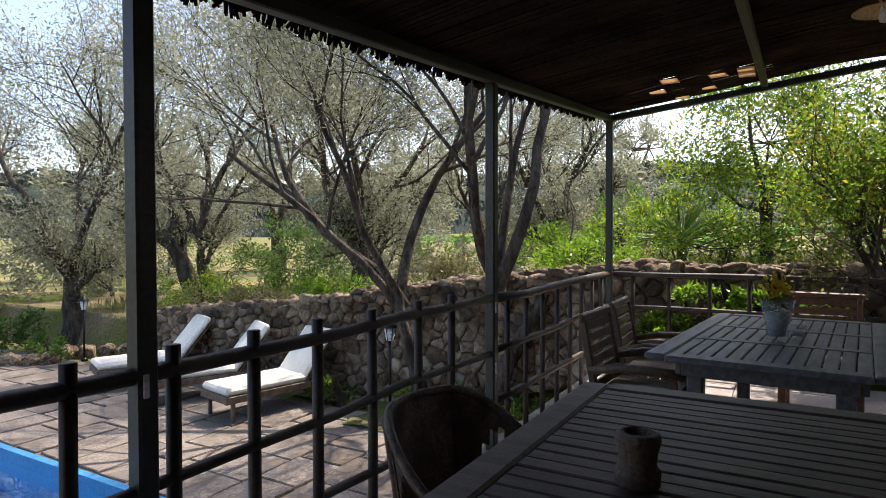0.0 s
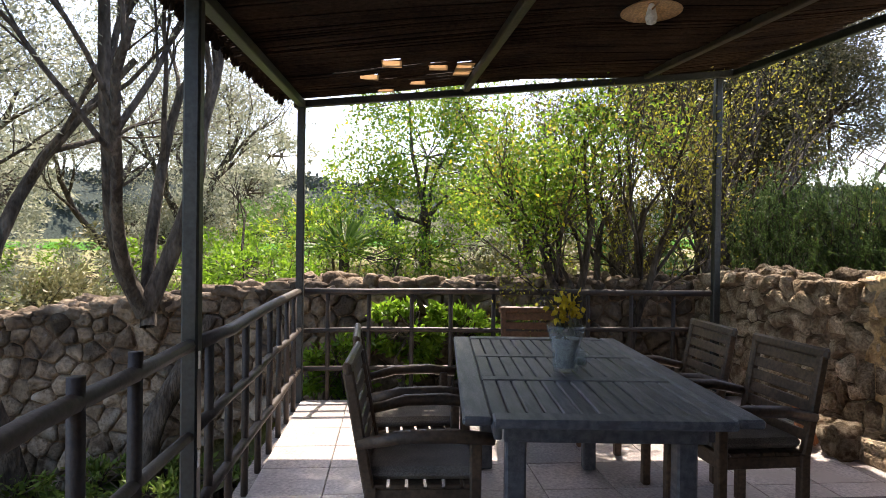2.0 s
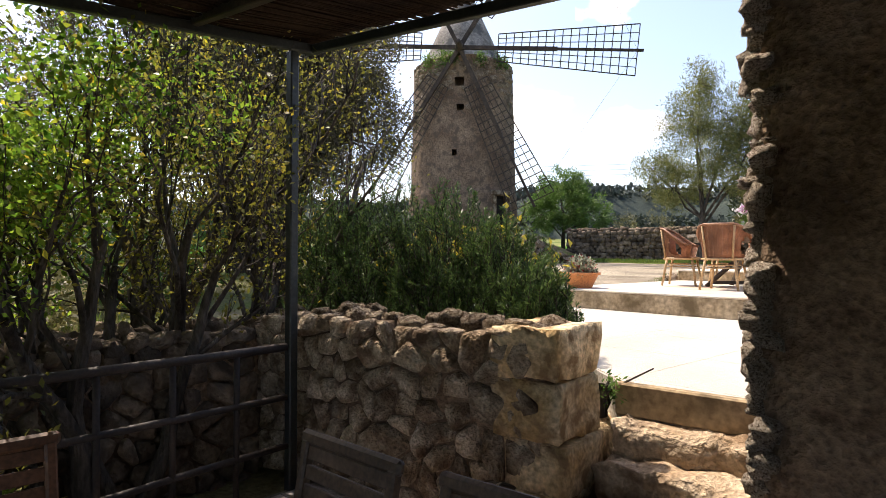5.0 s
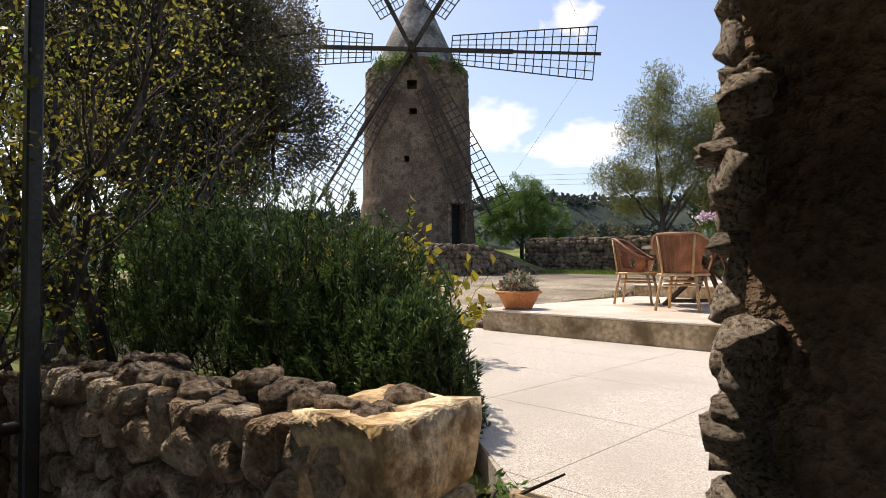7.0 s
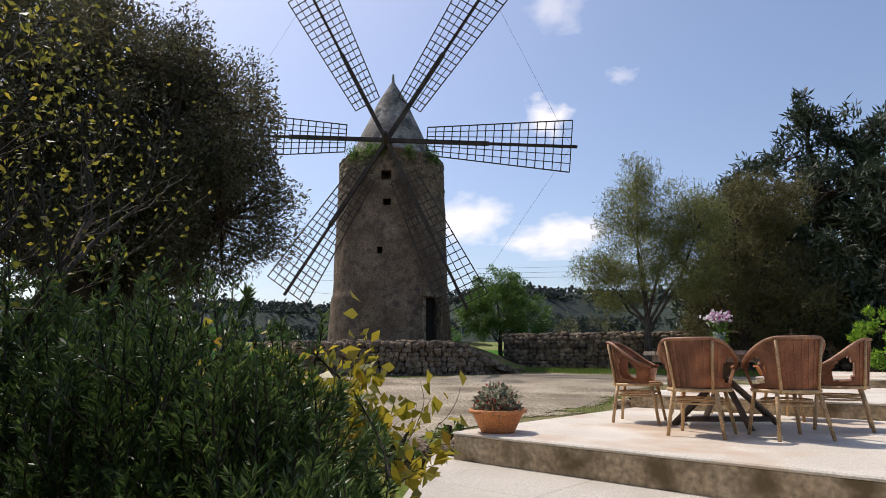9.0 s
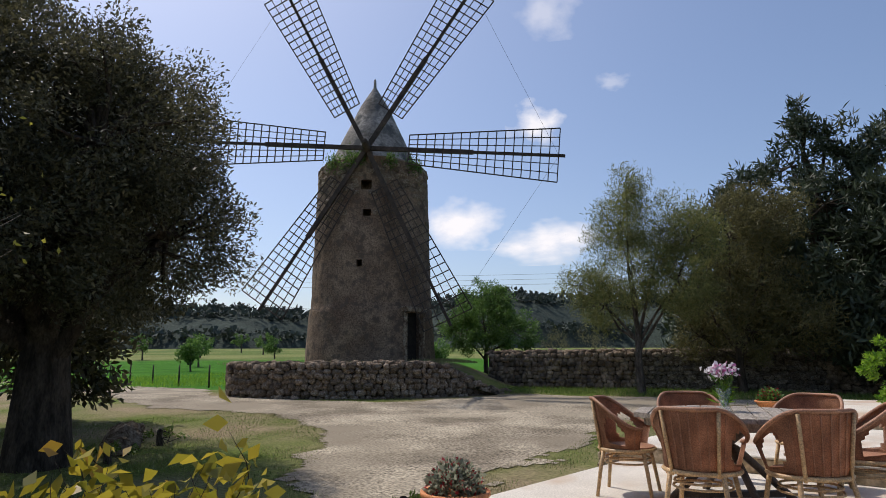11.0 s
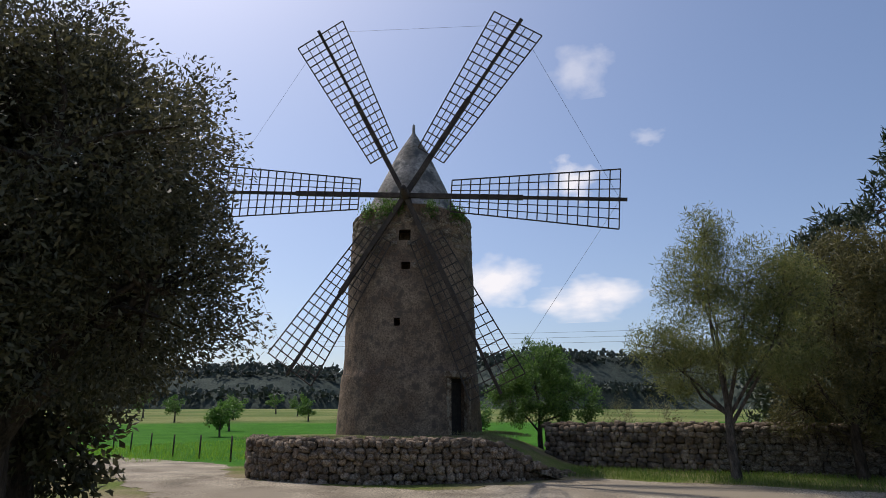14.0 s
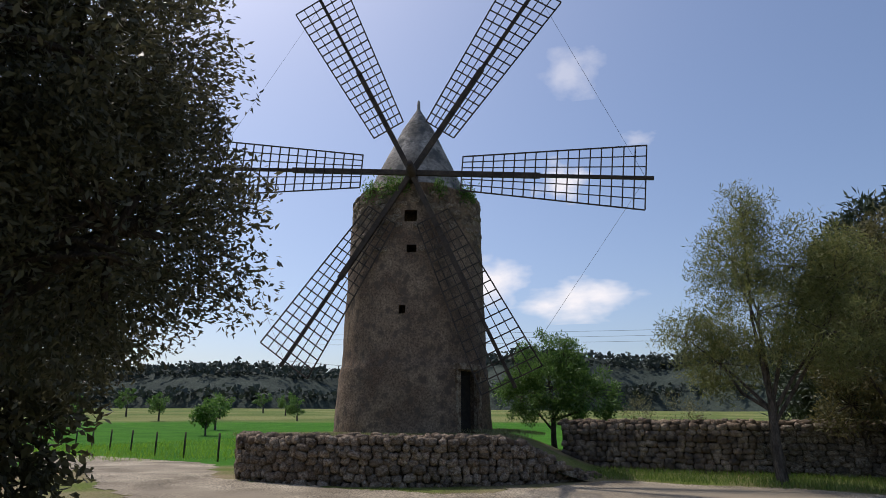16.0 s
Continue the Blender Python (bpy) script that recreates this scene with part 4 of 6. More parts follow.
# ---- railings ----


def railing(name, a, b, posts, rails=(0.93, 0.60, 0.27), above=0.0, up=0.93, down=-0.03, r_rail=0.028, r_post=0.026):
    t = thing(name, "dark brown round-pole wooden railing", "railing", "terrace railing")
    a, b = Vector(a), Vector(b)
    d = (b - a).normalized()
    n = max(3, int((b - a).length / 0.5))
    for z in rails:
        pts = [a + (b - a) * i / n + Vector((0, 0, z)) + Vector((rng.normal() * 0.004, rng.normal() * 0.004, rng.normal() * 0.006)) for i in range(n + 1)]
        tube("rail", [tuple(p) for p in pts], r_rail * (1.15 if z > 0.8 else 0.9), "rail_wood", t)
    for s in posts:
        p = a + d * s
        tube("baluster", [(p.x, p.y, down), (p.x + rng.normal() * 0.004, p.y, 0.45), (p.x, p.y, up + above)], r_post, "rail_wood", t)
    return t


railing("railing", (-1.6, 1.63, 0), (3.44, 1.63, 0), (1.0, 1.75, 2.48, 2.79, 3.11, 3.44, 3.80, 4.19, 4.54), above=0.07, down=-0.5, r_rail=0.023, r_post=0.023)
railing("railing", (3.48, 1.63, 0), (6.26, 1.63, 0), [0.22 + 0.33 * i for i in range(8)], down=-0.03, r_post=0.02)
railing("railing", (6.3, 1.59, 0), (6.36, -2.07, 0), (0.2, 0.55, 0.92, 1.26, 1.64, 2.08, 2.5, 2.9, 3.3), r_post=0.019, r_rail=0.024)

# ---- tables and chairs on the terrace ----


def slat_table(name, label, cx, cy, lx, ly, mat, panels, slats_along_x, z=0.76, rz=0.0):
    """A slatted garden table: frame boards round panels of slats, apron, four square legs."""
    t = thing(name, label, "table", at=(cx, cy, 0), rz=rz)
    bw = 0.10
    x0, x1, y0, y1 = -lx / 2, lx / 2, -ly / 2, ly / 2
    for sy in (-1, 1):
        part("edge_board", nb((0, sy * (ly / 2 - bw / 2), z - 0.016), (lx - 0.06, bw, 0.032), 0.008), mat, t)
    for sx in (-1, 1):
        part("edge_board", nb((sx * (lx / 2 - bw / 2), 0, z - 0.0165), (bw, ly - 2 * bw - 0.004, 0.032), 0.008), mat, t)
    ix0, ix1, iy0, iy1 = x0 + bw, x1 - bw, y0 + bw, y1 - bw
    pw = (ix1 - ix0) / panels
    for k in range(panels):
        a, b = ix0 + k * pw, ix0 + (k + 1) * pw
        if k:
            part("cross_board", nb((a, 0, z - 0.017), (0.075, iy1 - iy0 - 0.004, 0.03), 0.006), mat, t)
        a += 0.042 if k else 0.004
        b -= 0.042 if k < panels - 1 else 0.004
        if slats_along_x:
            n = int((iy1 - iy0) / 0.062)
            me = None
            for i in range(n):
                yy = iy0 + (iy1 - iy0) * (i + 0.5) / n
                o = part("slat", nb((0, 0, 0), (b - a, (iy1 - iy0) / n - 0.0065, 0.022), 0.004), mat, t) if me is None else put(new("slat", me), t)
                me = o.data
                o.location = ((a + b) / 2, yy, z - 0.016 + rng.normal() * 0.0008)
        else:
            n = int((b - a) / 0.062)
            me = None
            for i in range(n):
                xx = a + (b - a) * (i + 0.5) / n
                o = part("slat", nb((0, 0, 0), ((b - a) / n - 0.0065, iy1 - iy0 - 0.006, 0.022), 0.004), mat, t) if me is None else put(new("slat", me), t)
                me = o.data
                o.location = (xx, 0, z - 0.016 + rng.normal() * 0.0008)
    for sy in (-1, 1):
        part("apron", nb((0, sy * (ly / 2 - 0.13), z - 0.075), (lx - 0.3, 0.028, 0.08), 0.004), mat, t)
    for sx in (-1, 1):
        part("apron", nb((sx * (lx / 2 - 0.14), 0, z - 0.075), (0.028, ly - 0.3, 0.08), 0.004), mat, t)
        for sy in (-1, 1):
            part("leg", nb((sx * (lx / 2 - 0.22), sy * (ly / 2 - 0.2), (z - 0.035) / 2), (0.075, 0.075, z - 0.035), 0.008), mat, t)
    return t


slat_table("garden_table", "weathered grey-blue slatted wooden garden table", 3.91, 0.03, 1.88, 1.02, "slat_grey", 3, True, rz=-5)
slat_table("garden_table", "dark brown slatted wooden garden table", 1.70, 0.13, 1.32, 1.14, "slat_brown", 1, False)


def armchair(name, label, mat, at, rz, cushion=True):
    """A slatted garden armchair that faces local +x."""
    t = thing(name, label, "chair", "chairs round the garden table", at=at, rz=rz)
    t.scale = (0.96, 0.98, 0.92)
    w, d = 0.54, 0.48
    lean = Matrix.Rotation(radians(-10), 4, "Y")
    for sy in (-1, 1):
        part("leg", nb((d / 2 - 0.03, sy * (w / 2 - 0.03), 0.325), (0.045, 0.05, 0.65), 0.006), mat, t)
        part("leg", nb((-d / 2 + 0.03, sy * (w / 2 - 0.03), 0.22), (0.05, 0.045, 0.44), 0.006), mat, t)
        part("back_post", nb((-d / 2 - 0.02, sy * (w / 2 - 0.03), 0.67), (0.045, 0.04, 0.52), 0.008, lean), mat, t)
        pts = [(-d / 2 - 0.02, sy * (w / 2 - 0.02), 0.62), (-0.08, sy * (w / 2 + 0.01), 0.66), (0.12, sy * (w / 2 + 0.015), 0.665), (d / 2 + 0.04, sy * (w / 2 + 0.0), 0.645)]
        tube("armrest", pts, [0.024, 0.03, 0.032, 0.026], mat, t)
        part("side_rail", nb((0, sy * (w / 2 - 0.035), 0.40), (d - 0.06, 0.028, 0.06), 0.004), mat, t)
    part("front_rail", nb((d / 2 - 0.03, 0, 0.40), (0.028, w - 0.1, 0.06), 0.004), mat, t)
    for i in range(6):
        part("seat_slat", nb((-d / 2 + 0.06 + i * 0.075, 0, 0.438), (0.062, w - 0.05, 0.018), 0.003), mat, t)
    for i in range(6):
        z = 0.52 + i * 0.072
        part("back_slat", nb((-d / 2 - 0.02 - (z - 0.67) * 0.176, 0, z), (0.018, w - 0.085, 0.055), 0.004, lean), mat, t)
    z = 0.935
    part("top_rail", nb((-d / 2 - 0.02 - (z - 0.67) * 0.176, 0, z), (0.035, w + 0.01, 0.055), 0.012, lean), mat, t)
    if cushion:
        bm = nb((0.0, 0, 0.478), (d - 0.02, w - 0.11, 0.055), 0.022)
        part("cushion", bm, "cushion", t, "thin grey seat cushion")
    return t


LC = "brown slatted wooden armchair with a grey cushion"
armchair("armchair", LC, "chair_wood", (3.60, 0.72, 0), -92)
armchair("armchair", LC, "chair_wood", (4.30, 0.74, 0), -88)
armchair("armchair", LC, "chair_wood", (3.88, -0.82, 0), 92)
armchair("armchair", LC, "chair_wood", (4.58, -0.80, 0), 88)
armchair("armchair", "reddish-brown slatted wooden armchair at the table's end", "chair_rust", (5.22, -0.20, 0), 176)


def basket_chair(name, label, weave, frame_mat, at, rz, group, scale=1.0):
    """A woven tub armchair that faces local +x: seat, curved shell with an arched opening each side, rim, four splayed legs."""
    t = thing(name, label, "chair", group, at=at, rz=rz)
    S = scale
    n, k = 44, 12
    bm = bmesh.new()
    rows = []
    rim = []
    for i in range(n + 1):
        a = radians(180 - 128 + 256 * i / n)
        f = abs(i / n - 0.5) * 2
        top = 0.90 - 0.27 * smooth((f - 0.25) / 0.75)
        col = []
        for j in range(k + 1):
            z = 0.43 + (top - 0.43) * j / k
            flare = 1 + 0.16 * (j / k) + (0.10 * (j / k) if f < 0.5 else 0.10 * j / k)
            rx, ry = 0.255 * flare, 0.275 * flare
            col.append(bm.verts.new((S * (rx * math.cos(a)), S * (ry * math.sin(a)), S * (z))))
        rows.append(col)
        rim.append(tuple(col[-1].co))
    for i in range(n):
        f = abs((i + 0.5) / n - 0.5) * 2
        for j in range(k):
            u, w_ = (f - 0.62) / 0.16, (j / k - 0.38) / 0.40
            if u * u + w_ * w_ < 1 and j >= 2:
                continue
            bm.faces.new((rows[i][j], rows[i + 1][j], rows[i + 1][j + 1], rows[i][j + 1]))
    bmesh.ops.solidify(bm, geom=bm.faces[:], thickness=0.018 * S)
    part("shell", bm, weave, t, smooth=True)
    # woven ribs that stand proud of the shell
    for i in range(2, n - 1, 2):
        f = abs(i / n - 0.5) * 2
        if 0.43 < f < 0.82:
            continue
        a = radians(180 - 128 + 256 * i / n)
        top = 0.90 - 0.27 * smooth((f - 0.25) / 0.75)
        pts = []
        for j in (0, 3, 6, 9, 12):
            fl = 1 + 0.26 * (j / 12)
            pts.append((S * (0.255 * fl + 0.004) * math.cos(a), S * (0.275 * fl + 0.004) * math.sin(a), S * (0.43 + (top - 0.43) * j / 12)))
        tube("rib", pts, 0.0045 * S, weave, t, 5)
    tube("rim", rim, 0.017 * S, weave, t, 7)
    for sy in (1, -1):
        a = radians(180 - sy * 36)
        tube("back_post", [(S * (0.265 * (1 + 0.26 * q)) * math.cos(a), S * (0.285 * (1 + 0.26 * q)) * math.sin(a), S * (0.40 + 0.48 * q)) for q in (0, 0.5, 1)], 0.015 * S, frame_mat, t, 7)
    pts = [(S * 0.265 * math.cos(a), S * 0.285 * math.sin(a), S * 0.425) for a in np.linspace(0, 2 * math.pi, 25)]
    tube("seat_ring", pts, 0.018 * S, frame_mat, t, 6)
    bm = bmesh.new()
    bmesh.ops.create_cone(bm, cap_ends=True, segments=24, radius1=0.25 * S, radius2=0.262 * S, depth=0.045 * S, matrix=Matrix.Translation((0, 0, 0.43 * S)))
    part("seat", bm, weave, t)
    for sx, sy in ((1, 1), (1, -1), (-1, 1), (-1, -1)):
        tube("leg", [(sx * 0.25 * S, sy * 0.25 * S, 0), (sx * 0.215 * S, sy * 0.215 * S, 0.25 * S), (sx * 0.18 * S, sy * 0.19 * S, 0.44 * S)], [0.017 * S, 0.019 * S, 0.02 * S], frame_mat, t, 7)
    for z, q in ((0.30, 0.21), (0.34, 0.20)):
        pts = [(S * q * 1.05 * math.cos(a), S * q * 1.05 * math.sin(a), S * z) for a in np.linspace(0, 2 * math.pi, 17)]
        tube("brace", pts, 0.010 * S, frame_mat, t, 5)
    return t


basket_chair("wicker_armchair", "dark brown wicker tub armchair drawn up to the table", "wicker_dark", "wicker_dark", (1.70, 0.84, 0), -95, "dark wicker chairs", 0.87)


def lathe(name, prof, mat, parent=None, seg=24, at=(0, 0, 0), label="", smooth_=True):
    """A turned shape: prof is (radius, z) from the bottom up."""
    a = np.linspace(0, 2 * np.pi, seg, endpoint=False)
    v = np.concatenate([np.stack([r * np.cos(a), r * np.sin(a), np.full(seg, z)], 1) for r, z in prof]) + np.array(at)
    i, j = np.meshgrid(np.arange(len(prof) - 1), np.arange(seg), indexing="ij")
    f = np.stack([i * seg + j, i * seg + (j + 1) % seg, (i + 1) * seg + (j + 1) % seg, (i + 1) * seg + j], -1).reshape(-1, 4)
    o = put(new(name, mesh_from(name, v, f, mat, smooth_)), parent)
    if label:
        o["label"] = label
    return o


def bunch(name, mat, parent, at, n, spread, size, width=0.5, up=1.0):
    pos = np.array(at) + rng.normal(size=(n, 3)) * np.array(spread)
    v, f = leaf_arrays(pos, size, width, np.tile([0, 0, up], (n, 1)), 1.0)
    return put(new(name, mesh_from(name, v, f, mat)), parent)


va = thing("flower_vase", "clear glass vase with yellow flowers in a grey pot", "vase", at=(3.75, 0.06, 0.763))
lathe("glass_body", [(0.001, 0.002), (0.055, 0.002), (0.058, 0.03), (0.062, 0.09), (0.085, 0.20), (0.092, 0.215), (0.088, 0.215), (0.058, 0.09), (0.052, 0.02), (0.001, 0.015)], "glass", va)
M["pot_grey"] = surf("pot_grey", (0.24, 0.25, 0.26), (0.36, 0.37, 0.38), 8, 60, 0.5, 0.2)
lathe("pot", [(0.001, 0.022), (0.04, 0.022), (0.048, 0.09), (0.066, 0.155), (0.060, 0.155), (0.001, 0.14)], "pot_grey", va)
bunch("foliage", "olive_dark", va, (0, 0, 0.19), 70, (0.025, 0.025, 0.045), 0.06, 0.3)
bunch("blossom", "petal_yellow", va, (0, 0, 0.285), 130, (0.036, 0.036, 0.028), 0.032, 0.8)
cj = thing("candle_jar", "small clear glass candle jar", "candle jar", at=(3.87, -0.04, 0.763))
lathe("jar", [(0.001, 0.002), (0.036, 0.002), (0.040, 0.02), (0.040, 0.07), (0.036, 0.07), (0.034, 0.012), (0.001, 0.012)], "glass", cj)
lathe("wax", [(0.001, 0.013), (0.032, 0.013), (0.032, 0.04), (0.001, 0.04)], "white_paint", cj)
ch = thing("candle_holder", "dark turned wooden candle holder with a hollow top", "candle holder", at=(1.42, 0.30, 0.762))
lathe("body", [(0.001, 0), (0.050, 0), (0.052, 0.03), (0.042, 0.045), (0.045, 0.075), (0.052, 0.1), (0.050, 0.115), (0.034, 0.12), (0.030, 0.10), (0.001, 0.09)], "wicker_dark", ch)

# ---- sun loungers by the pool ----


def lounger(at, rz):
    t = thing("sun_lounger", "dark woven sun lounger with a white mattress, back raised", "sun lounger", "loungers by the pool", at=at, rz=rz)
    L, W = 2.0, 0.70
    for sy in (-1, 1):
        part("side_rail", nb((0, sy * (W / 2 - 0.03), 0.28), (L, 0.05, 0.09), 0.008), "wicker_dark", t)
    for sx in (-1, 1):
        part("end_rail", nb((sx * (L / 2 - 0.03), 0, 0.28), (0.05, W - 0.1, 0.09), 0.008), "wicker_dark", t)
        for sy in (-1, 1):
            part("leg", nb((sx * (L / 2 - 0.12), sy * (W / 2 - 0.045), 0.13), (0.05, 0.05, 0.26), 0.006), "wicker_dark", t)
    part("deck", nb((-0.33, 0, 0.31), (1.26, W - 0.12, 0.02)), "wicker_dark", t)
    bm = nb((-0.34, 0, 0.375), (1.30, W - 0.03, 0.095), 0.035)
    part("mattress", bm, "white_cloth", t)
    m = Matrix.Rotation(radians(-47), 4, "Y")
    c = Vector((0.29 + 0.36 * math.cos(radians(47)), 0, 0.33 + 0.39 * math.sin(radians(47))))
    part("backrest_frame", nb(c + Vector((0.03, 0, -0.04)), (0.80, W - 0.1, 0.025), 0.006, m), "wicker_dark", t)
    part("back_mattress", nb(c + Vector((-0.01, 0, 0.03)), (0.84, W - 0.03, 0.09), 0.032, m), "white_cloth", t)
    tube("prop", [(0.85, 0.2, 0.3), (0.66, 0.2, 0.62)], 0.012, "wicker_dark", t, 6)
    tube("prop", [(0.85, -0.2, 0.3), (0.66, -0.2, 0.62)], 0.012, "wicker_dark", t, 6)
    return t


for x, y, rz in ((5.90, 8.45, -22), (5.83, 7.10, -28), (5.82, 5.87, -13)):
    lounger((x, y, -0.905), rz).scale = (0.875, 0.95, 1.0)


def lantern(at, h=0.75):
    t = thing("garden_lantern", "black metal garden lantern on a short post", "lantern", "garden lanterns", at=at)
    tube("post", [(0, 0, 0), (0, 0, h)], 0.02, "black_metal", t)
    lathe("base", [(0.001, 0), (0.06, 0), (0.06, 0.03), (0.02, 0.06)], "black_metal", t, 12)
    lathe("cage", [(0.05, h), (0.075, h + 0.16), (0.07, h + 0.16), (0.045, h)], "white_paint", t, 6, smooth_=False)
    lathe("hood", [(0.10, h + 0.16), (0.09, h + 0.18), (0.03, h + 0.24), (0.001, h + 0.27)], "black_metal", t, 8)
    for i in range(6):
        a = i * math.pi / 3
        tube("bar", [(0.052 * math.cos(a), 0.052 * math.sin(a), h), (0.078 * math.cos(a), 0.078 * math.sin(a), h + 0.16)], 0.006, "black_metal", t, 4)


lantern((6.25, 4.35, -0.93), 0.95)
lantern((6.4, 11.3, -0.97), 0.95)

# ---- garden walls and steps ----
stone_wall("garden_wall", "old dry-stone garden wall of brown rubble", [(7.14, -2.2, -0.1, 1.0), (7.05, 1.6, -0.2, 0.98), (7.0, 4.0, -1.0, 0.70), (6.9, 7.2, -1.0, 0.26), (6.85, 10.2, -1.0, -0.02)], 0.5, 0.21, "stone", "stone_joined", None, seed=3, proud=0.065, shapes=JAGGED, face=0.175, core="plaster_rough")
stone_wall("steps_wall", "thick dry-stone wall of warm brown rubble", [(4.60, -2.56, 0, 1.14), (5.4, -2.52, 0, 1.14), (6.5, -2.46, 0, 1.14), (7.2, -2.38, 0, 1.05)], 0.38, 0.17, "stone_warm", "stone_joined", (0, 9), seed=5, proud=0.055, shapes=JAGGED, face=0.175, core="plaster_rough")
# end blocks carry the golden light in their colour
es = thing("wall_end", "squared pale stone quoins at the wall's end, coloured as lit gold", "wall", kind="structure")
z = -0.02
for h in (0.35, 0.26, 0.31, 0.27):
    j = rs.uniform(-0.03, 0.03)
    rough_box("stone", 4.47 + j, 4.86 + j * 2, -2.80, -2.35 + j * 0.5, z + 0.004, z + h - 0.004, 0.06, 0.028, "stone_gold_lit", es, 5.0)
    z += h
o = new("stone", lit_gold_meshes[5])
o.parent = es
o.matrix_basis = pose(4.50, -2.98, 0.32, 0, 6, 20) @ Matrix.Diagonal((0.34, 0.40, 0.80, 1))
steps = thing("stairs", "worn uneven stone steps up to the path", "steps", kind="structure")
for i, (y, z, x1) in enumerate(((-2.15, 0.15, 4.9), (-2.36, 0.31, 4.45), (-2.60, 0.48, 4.42), (-2.80, 0.65, 4.42))):
    bm = bmesh.new()
    box(bm, ((3.55 + x1) / 2, y - 0.3, z - 0.2), (x1 - 3.55, 0.62, 0.4), 0.025)
    bmesh.ops.subdivide_edges(bm, edges=bm.edges, cuts=9, use_grid_fill=True)
    for v in bm.verts:
        v.co += Vector((noise.noise(v.co * 5), noise.noise(v.co * 5 + Vector((9, 0, 0))), noise.noise(v.co * 6))) * 0.05 + Vector((noise.noise(v.co * 15), noise.noise(v.co * 15 + Vector((5, 0, 0))), noise.noise(v.co * 17))) * 0.03
    part("step", bm, "step_stone", steps, smooth=True)
sh = tagged(new("pot_shard", mesh_from("pot_shard", *JAGGED[3], "red_tile")), "broken terracotta shard leaning at the wall's foot", "pot shard")
sh.matrix_basis = pose(5.0, -2.02, 0.13, 8, 12, 40) @ Matrix.Diagonal((0.10, 0.26, 0.32, 1))
for x, y, s in ((4.75, -2.12, 0.32), (5.05, -2.2, 0.26), (4.62, -2.28, 0.24)):
    o = tagged(new("loose_stone", edge_meshes[int(s * 100) % 14]), "loose pale stone at the foot of the wall", "stone", "loose stones")
    o.matrix_basis = pose(x, y, s * 0.3, 10, 5, s * 300) @ Matrix.Diagonal((s, s * 0.8, s * 0.8, 1))

# ---- path and patio ----
path = thing("pavement_path", "pale exposed-aggregate concrete path with joints", "path", kind="structure")


def slab_poly(poly, z0, z1, mat, parent, name, bevel=0.012):
    bm = bmesh.new()
    vs = [bm.verts.new((x, y, z0)) for x, y in poly]
    f = bm.faces.new(vs)
    r = bmesh.ops.extrude_face_region(bm, geom=[f])
    for v in r["geom"]:
        if isinstance(v, bmesh.types.BMVert):
            v.co.z = z1
    bmesh.ops.recalc_face_normals(bm, faces=bm.faces)
    if bevel:
        es_ = [e for e in bm.edges if abs(e.verts[0].co.z - z1) < 1e-5 and abs(e.verts[1].co.z - z1) < 1e-5]
        bmesh.ops.bevel(bm, geom=es_, offset=bevel, segments=2, affect="EDGES")
    return part(name, bm, mat, parent)


PATH_Z = 0.83
slab_poly([(1.0, -3.02), (4.45, -2.95), (4.85, -3.35), (5.7, -4.1), (6.6, -5.3), (7.3, -6.5), (7.55, -7.4), (1.0, -6.5)], 0.3, PATH_Z - 0.006, "path_joint", path, "bed", 0)
part("kerb", nb((2.7, -2.985, PATH_Z - 0.09), (3.5, 0.07, 0.18), 0.01, Matrix.Rotation(0.02, 4, "Z")), "patio_side", path)

PR = radians(-7)
patio = thing("patio", "raised cream concrete patio rising in low steps", "patio", kind="structure", at=(7.45, -7.2, 0), rz=-7)
# local: x to the house side is negative, y to the drive is negative
part("slab", nb((-3.6, -1.95, 0.82), (7.2, 3.9, 0.48), 0.012), "patio_side", patio)
part("slab_top", nb((-3.6, -1.95, 1.071), (7.22, 3.92, 0.03), 0.012), "patio_top", patio)
part("slab", nb((-3.62, -5.8, 0.89), (7.34, 3.85, 0.72), 0.012), "patio_side", patio)
part("slab_top", nb((-3.62, -5.8, 1.265), (7.36, 3.87, 0.03), 0.012), "patio_top", patio)
part("slab", nb((-3.77, -10.35, 1.0), (6.46, 5.26, 0.80), 0.012), "patio_side", patio)
part("slab_top", nb((-3.77, -10.35, 1.415), (6.48, 5.28, 0.03), 0.012), "patio_top", patio)
PATIO_Z = 1.087

tb = thing("patio_table", "octagonal weathered wooden patio table on crossed legs", "table", at=(5.42, -9.3, PATIO_Z), rz=12)
M["table_pale"] = surf("table_pale", (0.20, 0.17, 0.135), (0.36, 0.31, 0.25), 4, 40, 0.75, 0.4, 0.004, vary=0.15, stretch=(12, 2, 8))
octagon = [(0.82 * math.cos(math.pi / 8 + i * math.pi / 4), 0.82 * math.sin(math.pi / 8 + i * math.pi / 4)) for i in range(8)]
for i in range(-5, 6):
    x = i * 0.138
    strip = clip_half(clip_half(octagon, x - 0.0655, 0, -1, 0), x + 0.0655, 0, 1, 0)
    for y0, y1 in ((-0.9, -0.585), (-0.575, 0.575), (0.585, 0.9)):
        board = clip_half(clip_half(strip, 0, y0, 0, -1), 0, y1, 0, 1)
        if len(board) > 2:
            slab_poly(board, 0.722 + rng.normal() * 0.0008, 0.762 + rng.normal() * 0.0008, "table_pale", tb, "board", 0.004)
for i in range(8):
    a = i * math.pi / 4
    part("apron", nb((0.66 * math.cos(a), 0.66 * math.sin(a), 0.685), (0.03, 0.52, 0.07), 0.004, Matrix.Rotation(a, 4, "Z")), "table_pale", tb)
